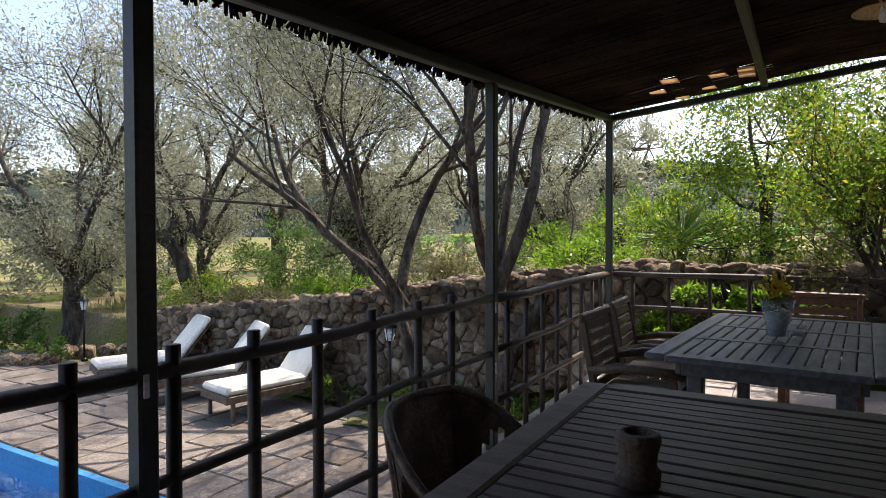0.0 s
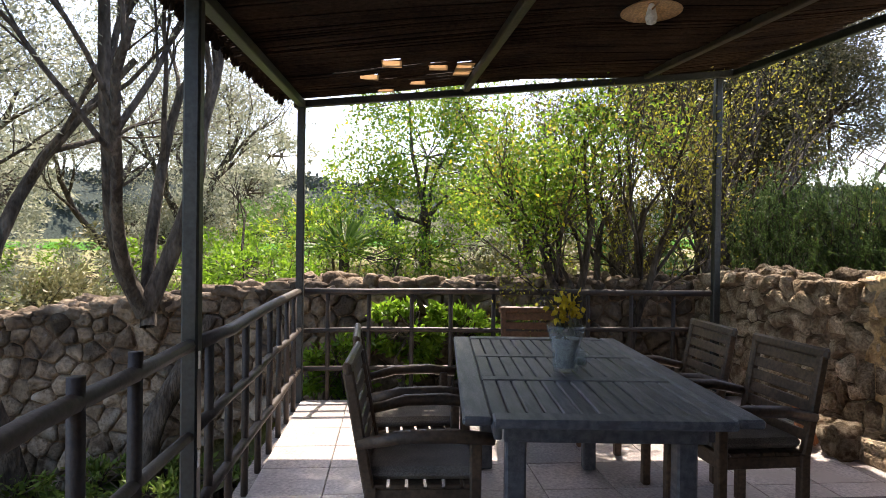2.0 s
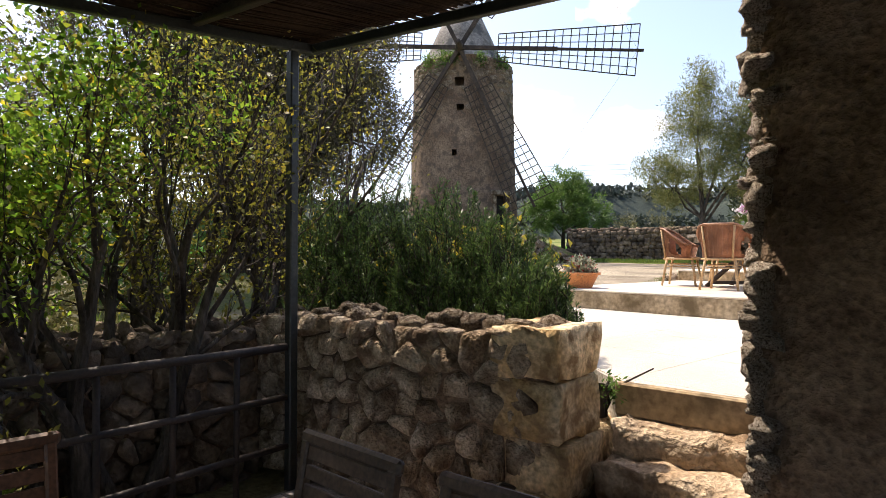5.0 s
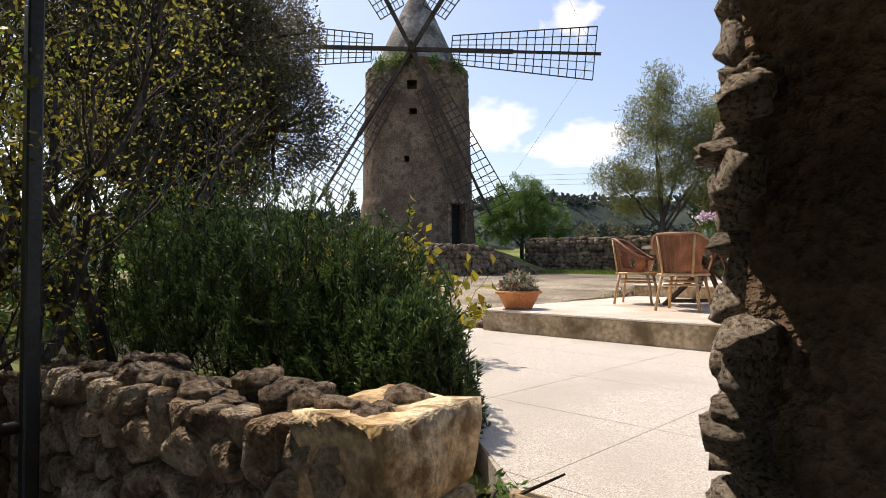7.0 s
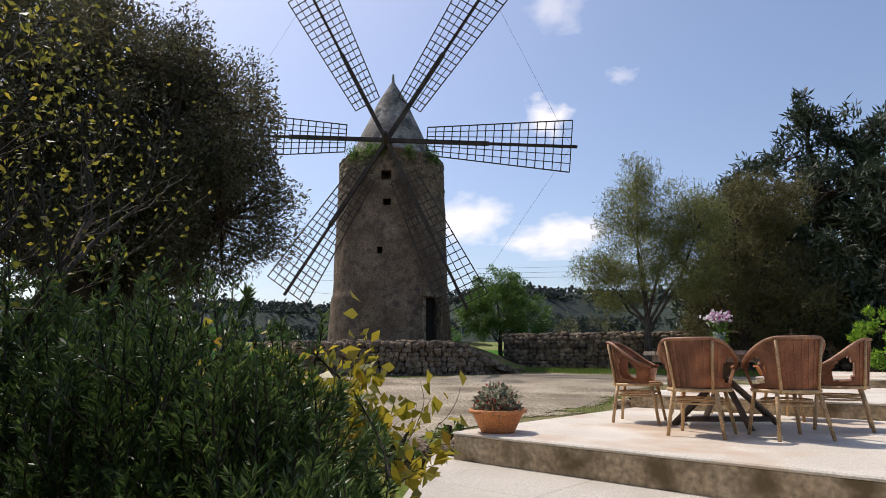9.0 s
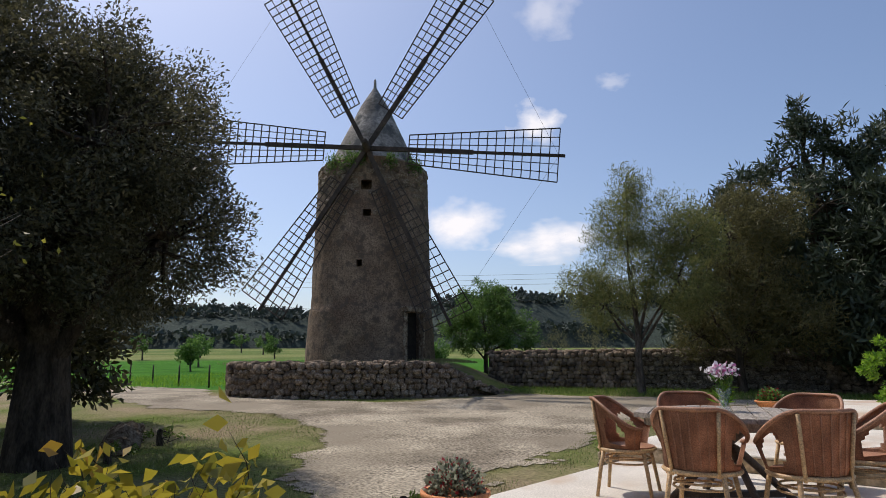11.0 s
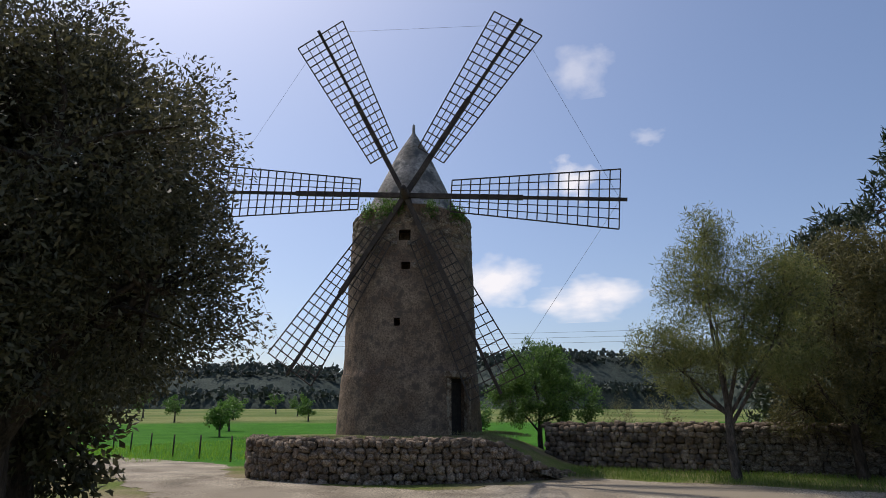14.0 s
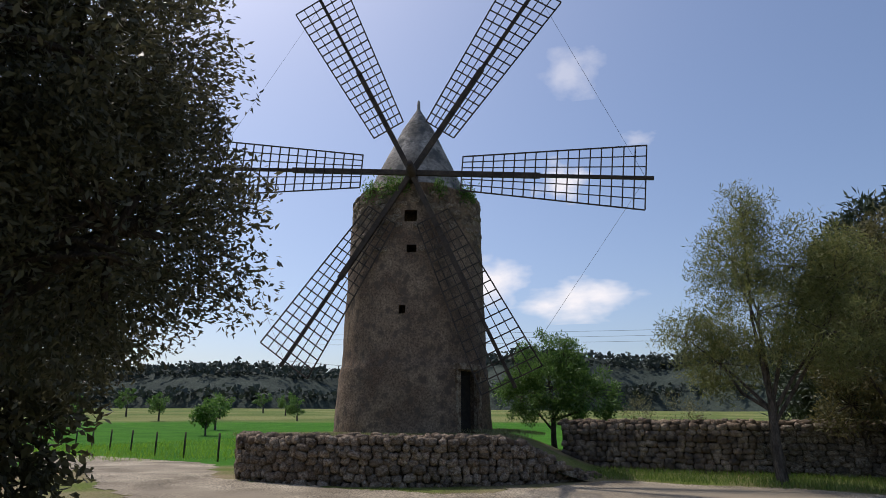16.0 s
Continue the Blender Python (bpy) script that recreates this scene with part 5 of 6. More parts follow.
for i in range(4):
    a = i * math.pi / 2 + 0.4
    tube("leg", [(0.55 * math.cos(a), 0.55 * math.sin(a), 0.0), (0.1 * math.cos(a), 0.1 * math.sin(a), 0.42), (-0.35 * math.cos(a), -0.35 * math.sin(a), 0.72)], 0.035, "chair_wood", tb, 6)
part("foot_ring", nb((0, 0, 0.06), (0.9, 0.07, 0.05), 0.005, Matrix.Rotation(0.4, 4, "Z")), "chair_wood", tb)

fv = thing("flower_vase", "glass vase with pink and white flowers", "vase", at=(5.42, -9.32, PATIO_Z + 0.764))
lathe("glass_body", [(0.001, 0.0), (0.045, 0.0), (0.05, 0.02), (0.035, 0.06), (0.07, 0.2), (0.066, 0.2), (0.03, 0.065), (0.001, 0.03)], "glass", fv)
bunch("stem_tuft", "bright_leaf", fv, (0, 0, 0.12), 90, (0.02, 0.02, 0.05), 0.11, 0.14)["kind"] = "stuff"
bunch("foliage", "almond_leaf", fv, (0, 0, 0.26), 90, (0.045, 0.045, 0.04), 0.07, 0.4)
bunch("white_blossom", "petal_white", fv, (0.02, 0, 0.34), 120, (0.055, 0.055, 0.03), 0.045, 0.8)
bunch("pink_blossom", "petal_pink", fv, (-0.02, 0.02, 0.33), 60, (0.05, 0.05, 0.03), 0.045, 0.8)

G = "wicker chairs round the patio table"
LB = "honey-brown woven wicker tub armchair on rattan legs"
for x, y, rz in ((5.42, -8.28, -90), (4.74, -8.5, -52), (6.27, -9.12, 188), (4.40, -9.55, 4), (5.95, -10.3, 118), (4.9, -10.4, 65)):
    basket_chair("wicker_armchair", LB, "wicker", "rattan", (x, y, PATIO_Z), rz, G, 0.96)


def bowl_pot(at, s, label, leaf, blossom, seed):
    t = thing("flower_pot", label, "flower pot", "terracotta pots", at=at)
    lathe("pot", [(0.001, 0), (0.15 * s, 0), (0.16 * s, 0.02), (0.235 * s, 0.17 * s), (0.265 * s, 0.175 * s), (0.265 * s, 0.205 * s), (0.235 * s, 0.205 * s), (0.225 * s, 0.17 * s), (0.001, 0.16 * s)], "terracotta", t, 28)
    n = 900
    u = rng.normal(size=(n, 3))
    u /= np.linalg.norm(u, axis=1)[:, None]
    u[:, 2] = np.abs(u[:, 2])
    pos = u * np.array([0.23, 0.23, 0.26]) * s * rng.uniform(0.4, 1, (n, 1)) + np.array([0, 0, 0.17 * s])
    v, f = leaf_arrays(pos, 0.055, 0.6, u, 0.7)
    put(new("foliage", mesh_from("foliage", v, f, leaf)), t)
    v, f = leaf_arrays(pos[:260] * np.array([1.04, 1.04, 1.03]), 0.04, 0.8, u[:260], 0.7)
    put(new("blossom", mesh_from("blossom", v, f, blossom)), t)


bowl_pot((7.08, -7.42, PATIO_Z), 1.05, "terracotta bowl with a small red-flowered plant", "olive_leaf", "petal_red", 1)
bowl_pot((5.82, -15.25, 1.43), 0.95, "terracotta bowl with a low plant on the upper patio", "almond_leaf", "petal_red", 2)

# ---- windmill ----
mill = thing("windmill", "round plastered stone windmill with six lattice sails", "windmill", at=MILL)
BASE_Z, RIM_Z, R0, R1 = 2.35, 10.55, 2.60, 2.40
openings = [(172, 9, BASE_Z, BASE_Z + 1.95), (126, 5, 9.15, 9.62), (125.5, 3.6, 8.1, 8.4), (121, 2.6, 6.05, 6.3)]
seg, lev = 144, 62


def tower_r(z):
    f = (z - BASE_Z) / (RIM_Z - BASE_Z)
    return R0 + (R1 - R0) * f + 0.06 * max(0, 1 - f * 3.2)


tv, tf = [], []
for k in range(lev + 1):
    z = BASE_Z - 0.3 + (RIM_Z - BASE_Z + 0.3) * k / lev
    for i in range(seg):
        a = 2 * math.pi * i / seg
        r = tower_r(z) + 0.035 * noise.noise((math.cos(a) * 3, math.sin(a) * 3, z * 0.9)) + 0.02 * noise.noise((math.cos(a) * 11, math.sin(a) * 11, z * 3.5))
        r += 0.05 if z < BASE_Z + 2.15 else 0
        rag = 0.18 * noise.noise((math.cos(a) * 4, math.sin(a) * 4, 7)) if k == lev else 0
        tv.append((r * math.cos(a), r * math.sin(a), z + rag))
for k in range(lev):
    z = BASE_Z - 0.3 + (RIM_Z - BASE_Z + 0.3) * (k + 0.5) / lev
    for i in range(seg):
        a = (i + 0.5) * 360 / seg
        if any(abs(a - oa) < ow and z0 < z < z1 for oa, ow, z0, z1 in openings):
            continue
        tf.append((k * seg + i, k * seg + (i + 1) % seg, (k + 1) * seg + (i + 1) % seg, (k + 1) * seg + i))
put(new("tower", mesh_from("tower", tv, tf, "mill_plaster", True)), mill)
for oa, ow, z0, z1 in openings:
    a = radians(oa)
    w_ = 2 * R0 * math.tan(radians(ow)) + 0.12
    rr = tower_r((z0 + z1) / 2)
    m = Matrix.Translation((math.cos(a) * (rr - 0.38), math.sin(a) * (rr - 0.38), (z0 + z1) / 2)) @ Matrix.Rotation(a, 4, "Z")
    bm = bmesh.new()
    bmesh.ops.create_cube(bm, size=1, matrix=m @ Matrix.Diagonal((0.62, w_, z1 - z0 + 0.12, 1)))
    bm.faces.ensure_lookup_table()
    front = max(bm.faces, key=lambda g: g.calc_center_median().dot(Vector((math.cos(a), math.sin(a), 0))))
    bmesh.ops.delete(bm, geom=[front], context="FACES")
    part("recess", bm, "mill_plaster", mill)
a = radians(172)
part("door", nb((math.cos(a) * (R0 - 0.32), math.sin(a) * (R0 - 0.32), BASE_Z + 0.97), (0.05, 0.84, 1.96), 0.0, Matrix.Rotation(a, 4, "Z")), "dark_door", mill, "dark old plank door")
for s in (-1, 1):
    aa = a + s * 0.185
    part("jamb", nb((math.cos(aa) * (R0 + 0.02), math.sin(aa) * (R0 + 0.02), BASE_Z + 0.95), (0.22, 0.16, 1.9), 0.02, Matrix.Rotation(aa, 4, "Z")), "stone_warm", mill)
part("lintel", nb((math.cos(a) * (R0 + 0.02), math.sin(a) * (R0 + 0.02), BASE_Z + 2.03), (0.22, 1.25, 0.2), 0.02, Matrix.Rotation(a, 4, "Z")), "stone_warm", mill)
lathe("shoulder", [(R1 + 0.03, RIM_Z - 0.12), (R1 - 0.2, RIM_Z + 0.12), (1.7, RIM_Z + 0.35)], "mill_plaster", mill, 48)
cap = lathe("cap", [(1.98, RIM_Z + 0.20), (1.95, RIM_Z + 0.26), (1.35, RIM_Z + 1.6), (0.62, RIM_Z + 3.2), (0.12, RIM_Z + 4.05), (0.07, RIM_Z + 4.15), (0.06, RIM_Z + 4.5), (0.001, RIM_Z + 4.6)], "mill_cap", mill, 14, smooth_=False)
# plants growing from the rim
for ang, sz in ((105, 0.9), (112, 0.7), (148, 0.6), (172, 0.7), (180, 0.5), (88, 0.6), (120, 0.4)):
    a = radians(ang)
    bunch("rim_plant", "almond_leaf", mill, (math.cos(a) * R1, math.sin(a) * R1, RIM_Z - 0.12), 420, (0.24 * sz, 0.24 * sz, 0.30 * sz), 0.13, 0.3)["kind"] = "stuff"
# stones showing through the plaster near the top
rs2 = random.Random(5)
mm = [mesh_from("stone", v, f, "stone") for v, f in STONES]
for i in range(170):
    ang, zz = rs2.uniform(60, 205), RIM_Z - abs(rs2.gauss(0, 0.9)) - 0.1
    if any(abs(ang - oa) < ow + 2 and z0 - 0.1 < zz < z1 + 0.1 for oa, ow, z0, z1 in openings):
        continue
    a = radians(ang)
    o = new("stone", mm[rs2.randrange(14)])
    o.parent = mill
    o.matrix_basis = Matrix.Translation((math.cos(a) * (tower_r(zz) - 0.02), math.sin(a) * (tower_r(zz) - 0.02), zz)) @ Matrix.Rotation(a, 4, "Z") @ Matrix.Diagonal((0.12, rs2.uniform(0.16, 0.34), rs2.uniform(0.12, 0.22), 1))

HUB = Vector((20.10, -20.56, 10.80))
YAW, LEAN_S, PHASE, TIP = radians(206.4), radians(6.2), radians(-5.5), 7.86
u_ = Vector((math.cos(YAW), math.sin(YAW), 0))
n_ = Vector((u_.y, -u_.x, 0))
v_ = Vector((0, 0, 1)) * math.cos(LEAN_S) + n_ * math.sin(LEAN_S)
w_ax = u_.cross(v_)


def bar(bm, a, b, t1, t2):
    d = b - a
    x = d.normalized()
    y = w_ax.cross(x).normalized()
    m = Matrix((x, y, w_ax)).transposed().to_4x4()
    box(bm, (a + b) / 2, (d.length, t1, t2), 0, m)


hub_local = HUB - MILL
for i in range(6):
    ang = PHASE + i * math.pi / 3 + (0.032 if i == 2 else 0.0)
    d = u_ * math.cos(ang) + v_ * math.sin(ang)
    e = u_ * -math.sin(ang) + v_ * math.cos(ang)
    sail = put(new("sail"), mill)
    sail["label"] = "dark wooden lattice sail without canvas"
    bm = bmesh.new()
    bar(bm, hub_local - d * 0.2, hub_local + d * TIP * 0.55, 0.17, 0.15)
    bar(bm, hub_local + d * TIP * 0.55, hub_local + d * TIP, 0.11, 0.10)
    part("spar", bm, "mill_wood", sail)
    r0, r1, w0, w1 = 1.75, TIP * 0.968, 0.58, 1.05
    off = w_ax * 0.07
    for k in range(-3, 4):
        if k == 0:
            continue
        f = k / 3
        bm = bmesh.new()
        bar(bm, hub_local + off + d * r0 + e * w0 * f, hub_local + off + d * r1 + e * w1 * f, 0.045 if abs(k) == 3 else 0.03, 0.03)
        part("lath", bm, "mill_wood", sail)
    for k in range(18):
        f = k / 17
        r, hw = r0 + (r1 - r0) * f, w0 + (w1 - w0) * f
        bm = bmesh.new()
        bar(bm, hub_local + off * 1.3 + d * r - e * hw, hub_local + off * 1.3 + d * r + e * hw, 0.04, 0.03)
        part("crossbar", bm, "mill_wood", sail)
shaft_end = Vector((0, 0, hub_local.z - 0.25))
tube("windshaft", [tuple(hub_local + (hub_local - shaft_end).normalized() * 0.7), tuple(hub_local), tuple(shaft_end)], [0.10, 0.2, 0.22], "mill_wood", mill, 10)
tips = [hub_local + (u_ * math.cos(PHASE + i * math.pi / 3) + v_ * math.sin(PHASE + i * math.pi / 3)) * TIP * 0.97 for i in range(6)]
for i in range(6):
    tube("stay_wire", [tuple(tips[i]), tuple(tips[(i + 1) % 6])], 0.005, "black_metal", mill, 4)

# the mound and its ring wall
mv, mf = [], []
NA, NR = 96, 14
for i in range(NA):
    ang = 360 * i / NA
    a = radians(ang)
    wf = 1 - smooth((ang - 138) / 34) if ang < 200 else smooth((ang - 338) / 14)
    for k in range(NR + 1):
        f = k / NR
        r = f * ((6.5 + 1.0 * (1 - wf)) if ang > 92 else 4.9)
        x, y = MILL.x + r * math.cos(a), MILL.y + r * math.sin(a)
        top = 2.36 + 0.03 * noise.noise((x, y, 0)) - 0.12 * min(1, r / 6.5) ** 2
        t = smooth((r - 3.0) / 4.3) * (1 - wf)
        z = top * (1 - t) + (ground_z(x, y) - 0.08) * t
        mv.append((x, y, z))
for i in range(NA):
    j = (i + 1) % NA
    for k in range(NR):
        mf.append((i * (NR + 1) + k, i * (NR + 1) + k + 1, j * (NR + 1) + k + 1, j * (NR + 1) + k))
M["mound_grass"] = surf("mound_grass", (0.10, 0.14, 0.03), (0.17, 0.17, 0.06), 1.2, 30, 0.95, 0.8, 0.04, spots=(0.20, 0.16, 0.09), spot_scale=0.8)
tagged(new("mound", mesh_from("mound", mv, mf, "mound_grass", True)), "grassy mound under the windmill", "mound", kind="structure")
arc = []
for ang in range(92, 178, 6):
    a = radians(ang)
    drop = smooth((ang - 146) / 26)
    x, y = MILL.x + 6.75 * math.cos(a), MILL.y + 6.75 * math.sin(a)
    arc.append((x, y, ground_z(x, y) - 0.1, 2.30 - 0.95 * drop))
arc = [(24.6, -18.3, 1.0, 2.30)] + arc
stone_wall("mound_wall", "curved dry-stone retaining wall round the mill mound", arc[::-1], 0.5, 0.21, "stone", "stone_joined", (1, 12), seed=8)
rw = []
for x, y in ((16.9, -24.6), (13.0, -25.6), (9.0, -26.6), (5.0, -27.6), (-2, -29.4)):
    rw.append((x, y, ground_z(x, y) - 0.1, ground_z(x, y) + 1.42))
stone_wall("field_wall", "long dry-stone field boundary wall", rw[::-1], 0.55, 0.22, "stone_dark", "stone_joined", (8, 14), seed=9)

# small pale brackets on the posts
for x, y, zs in ((1.09, 1.63, (0.9,)), (3.46, 1.63, (0.88, 0.5))):
    for z in zs:
        part("bracket", nb((x - 0.012, y - 0.034, z), (0.018, 0.006, 0.07), 0.002), "white_paint", pergola, "small pale metal bracket")
lamp = thing("ceiling_lamp", "straw dish lamp with a white bulb under the cane roof", "lamp", at=(3.97, -0.42, roof_z(3.97, -0.42) + 0.05))
lathe("shade", [(0.02, -0.02), (0.09, -0.035), (0.145, -0.065), (0.15, -0.07), (0.09, -0.045), (0.02, -0.03)], "rattan", lamp)
lathe("bulb", [(0.012, -0.03), (0.02, -0.05), (0.03, -0.10), (0.024, -0.125), (0.001, -0.135)], "white_paint", lamp, 14)
tube("flex", [(0, 0, -0.02), (0, 0, 0.06)], 0.006, "black_metal", lamp, 6)
cab = thing("cable", "thin pale cable slung under the cane roof", "cable")
tube("wire", [(2.2, 0.2, roof_z(2.2, 0.2) - 0.02), (2.7, -0.1, roof_z(2.7, -0.1) - 0.05), (3.3, -0.3, roof_z(3.3, -0.3) - 0.04), (3.97, -0.42, roof_z(3.97, -0.42) - 0.01)], 0.005, "rattan", cab, 5)


def parked_van(at, rz):
    """A white van far behind the trees: body, cab glass, four wheels, bumper."""
    t = thing("parked_van", "white van parked beyond the garden trees", "van", at=at, rz=rz)
    bm = bmesh.new()
    vs = [(-2.1, 0.35), (2.1, 0.35), (2.15, 0.95), (1.7, 1.1), (1.15, 1.85), (-2.0, 1.9), (-2.15, 1.0)]
    a = [bm.verts.new((x, -0.85, z)) for x, z in vs]
    b = [bm.verts.new((x, 0.85, z)) for x, z in vs]
    bm.faces.new(a)
    bm.faces.new(b[::-1])
    for i in range(len(vs)):
        j = (i + 1) % len(vs)
        bm.faces.new((a[j], a[i], b[i], b[j]))
    bmesh.ops.recalc_face_normals(bm, faces=bm.faces)
    bmesh.ops.bevel(bm, geom=bm.edges[:], offset=0.08, segments=2, affect="EDGES")
    part("body", bm, "white_paint", t)
    for s in (-1, 1):
        part("side_window", nb((0.75, s * 0.853, 1.42), (0.7, 0.02, 0.42), 0.01), "dark_door", t)
        for x in (-1.4, 1.4):
            w = part("wheel", nb((0, 0, 0), (0.01, 0.01, 0.01)), "black_metal", t)
            w.location = (x, s * 0.78, 0.32)
            tube("tyre", [(0, -0.1, 0), (0, 0.1, 0)], 0.32, "black_metal", w, 18)
            tube("rim", [(0, -0.11, 0), (0, 0.11, 0)], 0.18, "white_paint", w, 12)
    part("windscreen", nb((1.45, 0, 1.48), (0.03, 1.4, 0.72), 0.01, Matrix.Rotation(radians(-36), 4, "Y")), "dark_door", t)
    part("bumper", nb((2.16, 0, 0.48), (0.1, 1.6, 0.18), 0.03), "black_metal", t)


parked_van((22.0, -6.6, ground_z(22.0, -6.6)), 75)


# ---- trees, shrubs and plants ----
def bush(name, label, at, blobs, leaf, mat, count, width=0.4, clump=0.12, way=None, spread=1.0, group="", category="shrub"):
    return crown_tree(name, label, at, 0.25, 0.05, blobs, leaf, mat, "bark", count, width, clump, category, group, way, spread)


# two old trees leaning by the garden wall
tree("old_tree", "grey leaning tree with many bare twigs and sparse leaves", (6.5, 3.95, -0.95),
     [((0, 0, 0), (-0.10, 0.22, 1), 1.6, 0.12), ((-0.15, 0.35, 1.5), (-0.05, 0.55, 1), 3.2, 0.075), ((-0.15, 0.32, 1.4), (0.25, 0.1, 1), 3.2, 0.075), ((-0.12, 0.3, 1.3), (-0.5, 0.55, 0.8), 2.9, 0.06), ((-0.1, 0.25, 1.4), (-0.75, 0.1, 0.95), 2.8, 0.055)],
     (4, 5, 6), 0.06, "olive_leaf", "bark", 64, 0.20, 0.28, group="old trees by the wall", low=2.7, clear=-1.7, bend=0.13, up=0.12, angle=0.62, shrink=0.66, r_min=0.004)
tree("old_tree", "grey forked tree with many bare twigs and sparse leaves", (6.5, 2.95, -0.9),
     [((0, 0, 0), (-0.02, 0.02, 1), 1.7, 0.14), ((0, 0.02, 1.6), (-0.25, 0.55, 1), 3.2, 0.08), ((0, 0.02, 1.65), (0.35, -0.38, 1), 3.0, 0.085), ((0, 0, 1.5), (0.5, 0.25, 0.9), 2.6, 0.07), ((0, 0.02, 1.6), (-0.7, 0.35, 0.9), 2.6, 0.06)],
     (4, 5, 6), 0.06, "olive_leaf", "bark", 56, 0.20, 0.28, group="old trees by the wall", low=2.7, clear=-0.75, bend=0.13, up=0.12, angle=0.62, shrink=0.66, r_min=0.004)
# trees across the garden
for x, y, h, s in ((9.5, 7.5, 2.2, 1.3), (9.2, 11.6, 2.2, 1.6), (12.5, 9.5, 2.4, 1.5), (7.0, 12.8, 2.2, 1.5), (13.5, 4.8, 2.2, 1.1), (12, 15, 2.4, 1.2), (17, 8, 2.4, 1.3)):
    z = ground_z(x, y) - 0.05
    tree("olive_tree", "silvery grey-green olive tree with a loose open crown", (x, y, z),
         [((0, 0, 0), (rng.normal() * 0.15, rng.normal() * 0.15, 1), h * 0.55 * s, 0.16 * s), ((0, 0, h * 0.45 * s), (0.5, 0.3, 1), 2.2 * s, 0.09), ((0, 0, h * 0.45 * s), (-0.6, 0.25, 1), 2.2 * s, 0.09), ((0, 0, h * 0.5 * s), (0.05, -0.6, 1), 2.2 * s, 0.09)],
         (4, 5, 5), 0.088, "olive_leaf", "bark", 58, 0.26, 0.3, group="olive trees in the garden", bend=0.15, up=0.10, angle=0.75, shrink=0.62, r_min=0.006)
for x, y, s in ((22, 14, 1.5), (20, 20, 1.6), (26, 7, 1.5), (14, 22, 1.5), (8, 22, 1.5), (28, 18, 1.8), (3, 24, 1.5), (30, -3, 1.5), (33, 8, 1.8), (20, 27, 1.9)):
    crown_tree("olive_tree", "full grey-green olive tree at the garden's edge", (x, y, ground_z(x, y) - 0.1), 1.4 * s, 0.2 * s, [(0, 0, 2.7 * s, 1.6 * s, 1.6 * s, 1.3 * s), (1.1 * s, 0.4 * s, 2.1 * s, 1.2 * s, 1.2 * s, 1.0 * s), (-1.0 * s, -0.5 * s, 2.2 * s, 1.2 * s, 1.3 * s, 1.0 * s), (0.2 * s, -0.8 * s, 3.3 * s, 1.0 * s, 1.0 * s, 0.8 * s)], 0.22, "olive_leaf", "bark", 4600, 0.35, 0.32, group="olive trees in the garden")
for x, y, r, h, mat in ((9.5, 15.5, 1.6, 1.9, "olive_leaf"), (12.5, 12.5, 1.5, 1.8, "almond_leaf"), (6.5, 17.5, 1.6, 1.8, "olive_leaf"), (14.5, 10.5, 1.7, 2.0, "olive_leaf"), (16, 5.5, 1.7, 2.0, "dry_leaf"), (3.5, 18, 1.6, 1.9, "almond_leaf"), (18.5, 3.2, 1.8, 2.1, "almond_leaf"), (19, -1.8, 1.8, 2.0, "olive_leaf"), (15.5, -2.4, 1.4, 1.6, "olive_leaf"), (12.5, -3.4, 1.3, 1.4, "almond_leaf"), (13, 18, 2.0, 2.4, "olive_leaf"), (17.5, 12, 2.0, 2.4, "olive_leaf")):
    bush("tall_shrub", "tall grey-green shrubbery closing off the garden", (x, y, ground_z(x, y) - 0.05), [(rng.normal() * 0.5 * r, rng.normal() * 0.5 * r, h * 0.55, r, r, h * 0.55) for _ in range(3)], 0.125, mat, 5200, 0.35, 0.22, group="shrubbery")
yu = thing("yucca", "spiky dark-green yucca plant behind the wall", "plant", at=(10.9, 1.6, ground_z(10.9, 1.6)))
tube("stem", [(0, 0, 0), (0.03, 0, 0.4), (0, 0.02, 0.7)], [0.09, 0.08, 0.06], "bark", yu)
yv = []
for i in range(120):
    d = rng.normal(size=3)
    d[2] = abs(d[2]) * 0.8 - 0.15
    d /= np.linalg.norm(d)
    yv.append(d)
v, f = leaf_arrays(np.tile([0, 0, 0.62], (120, 1)), 0.72, 0.07, np.array(yv), 0.05)
put(new("blade_mass", mesh_from("blade_mass", v, f, "almond_leaf")), yu)["kind"] = "stuff"
# the fruit trees over the back wall
for x, y, h, mat, n, lean in ((6.74, -0.95, 1.72, "lemon_leaf", 64, (0.38, 0.20)), (6.78, -1.25, 1.6, "autumn_leaf", 30, (0.34, -0.05)), (6.96, -1.95, 1.9, "autumn_leaf", 14, (0.26, -0.2)), (7.6, -3.0, 1.7, "autumn_leaf", 8, (0.1, 0.0)), (8.1, -2.0, 2.0, "autumn_leaf", 18, (-0.1, -0.1))):
    z = -0.08 if x < 7.0 else ground_z(x, y) - 0.05
    stems = []
    for k in range(4):
        a = k * 1.6 + x
        stems.append(((0.06 * math.cos(a), 0.06 * math.sin(a), 0), (0.30 * math.cos(a) + lean[0], 0.34 * math.sin(a) + lean[1], 1), h, 0.058))
    tree("fruit_tree", "many-stemmed fruit tree with bright yellow-green leaves", (x, y, z), stems, (4, 4, 3), 0.052 if mat == "lemon_leaf" else 0.043, mat, "bark", n, 0.11, 0.5, group="fruit trees by the wall", bend=0.13, up=0.16, angle=0.7, shrink=0.62, first=0.4, r_min=0.004)
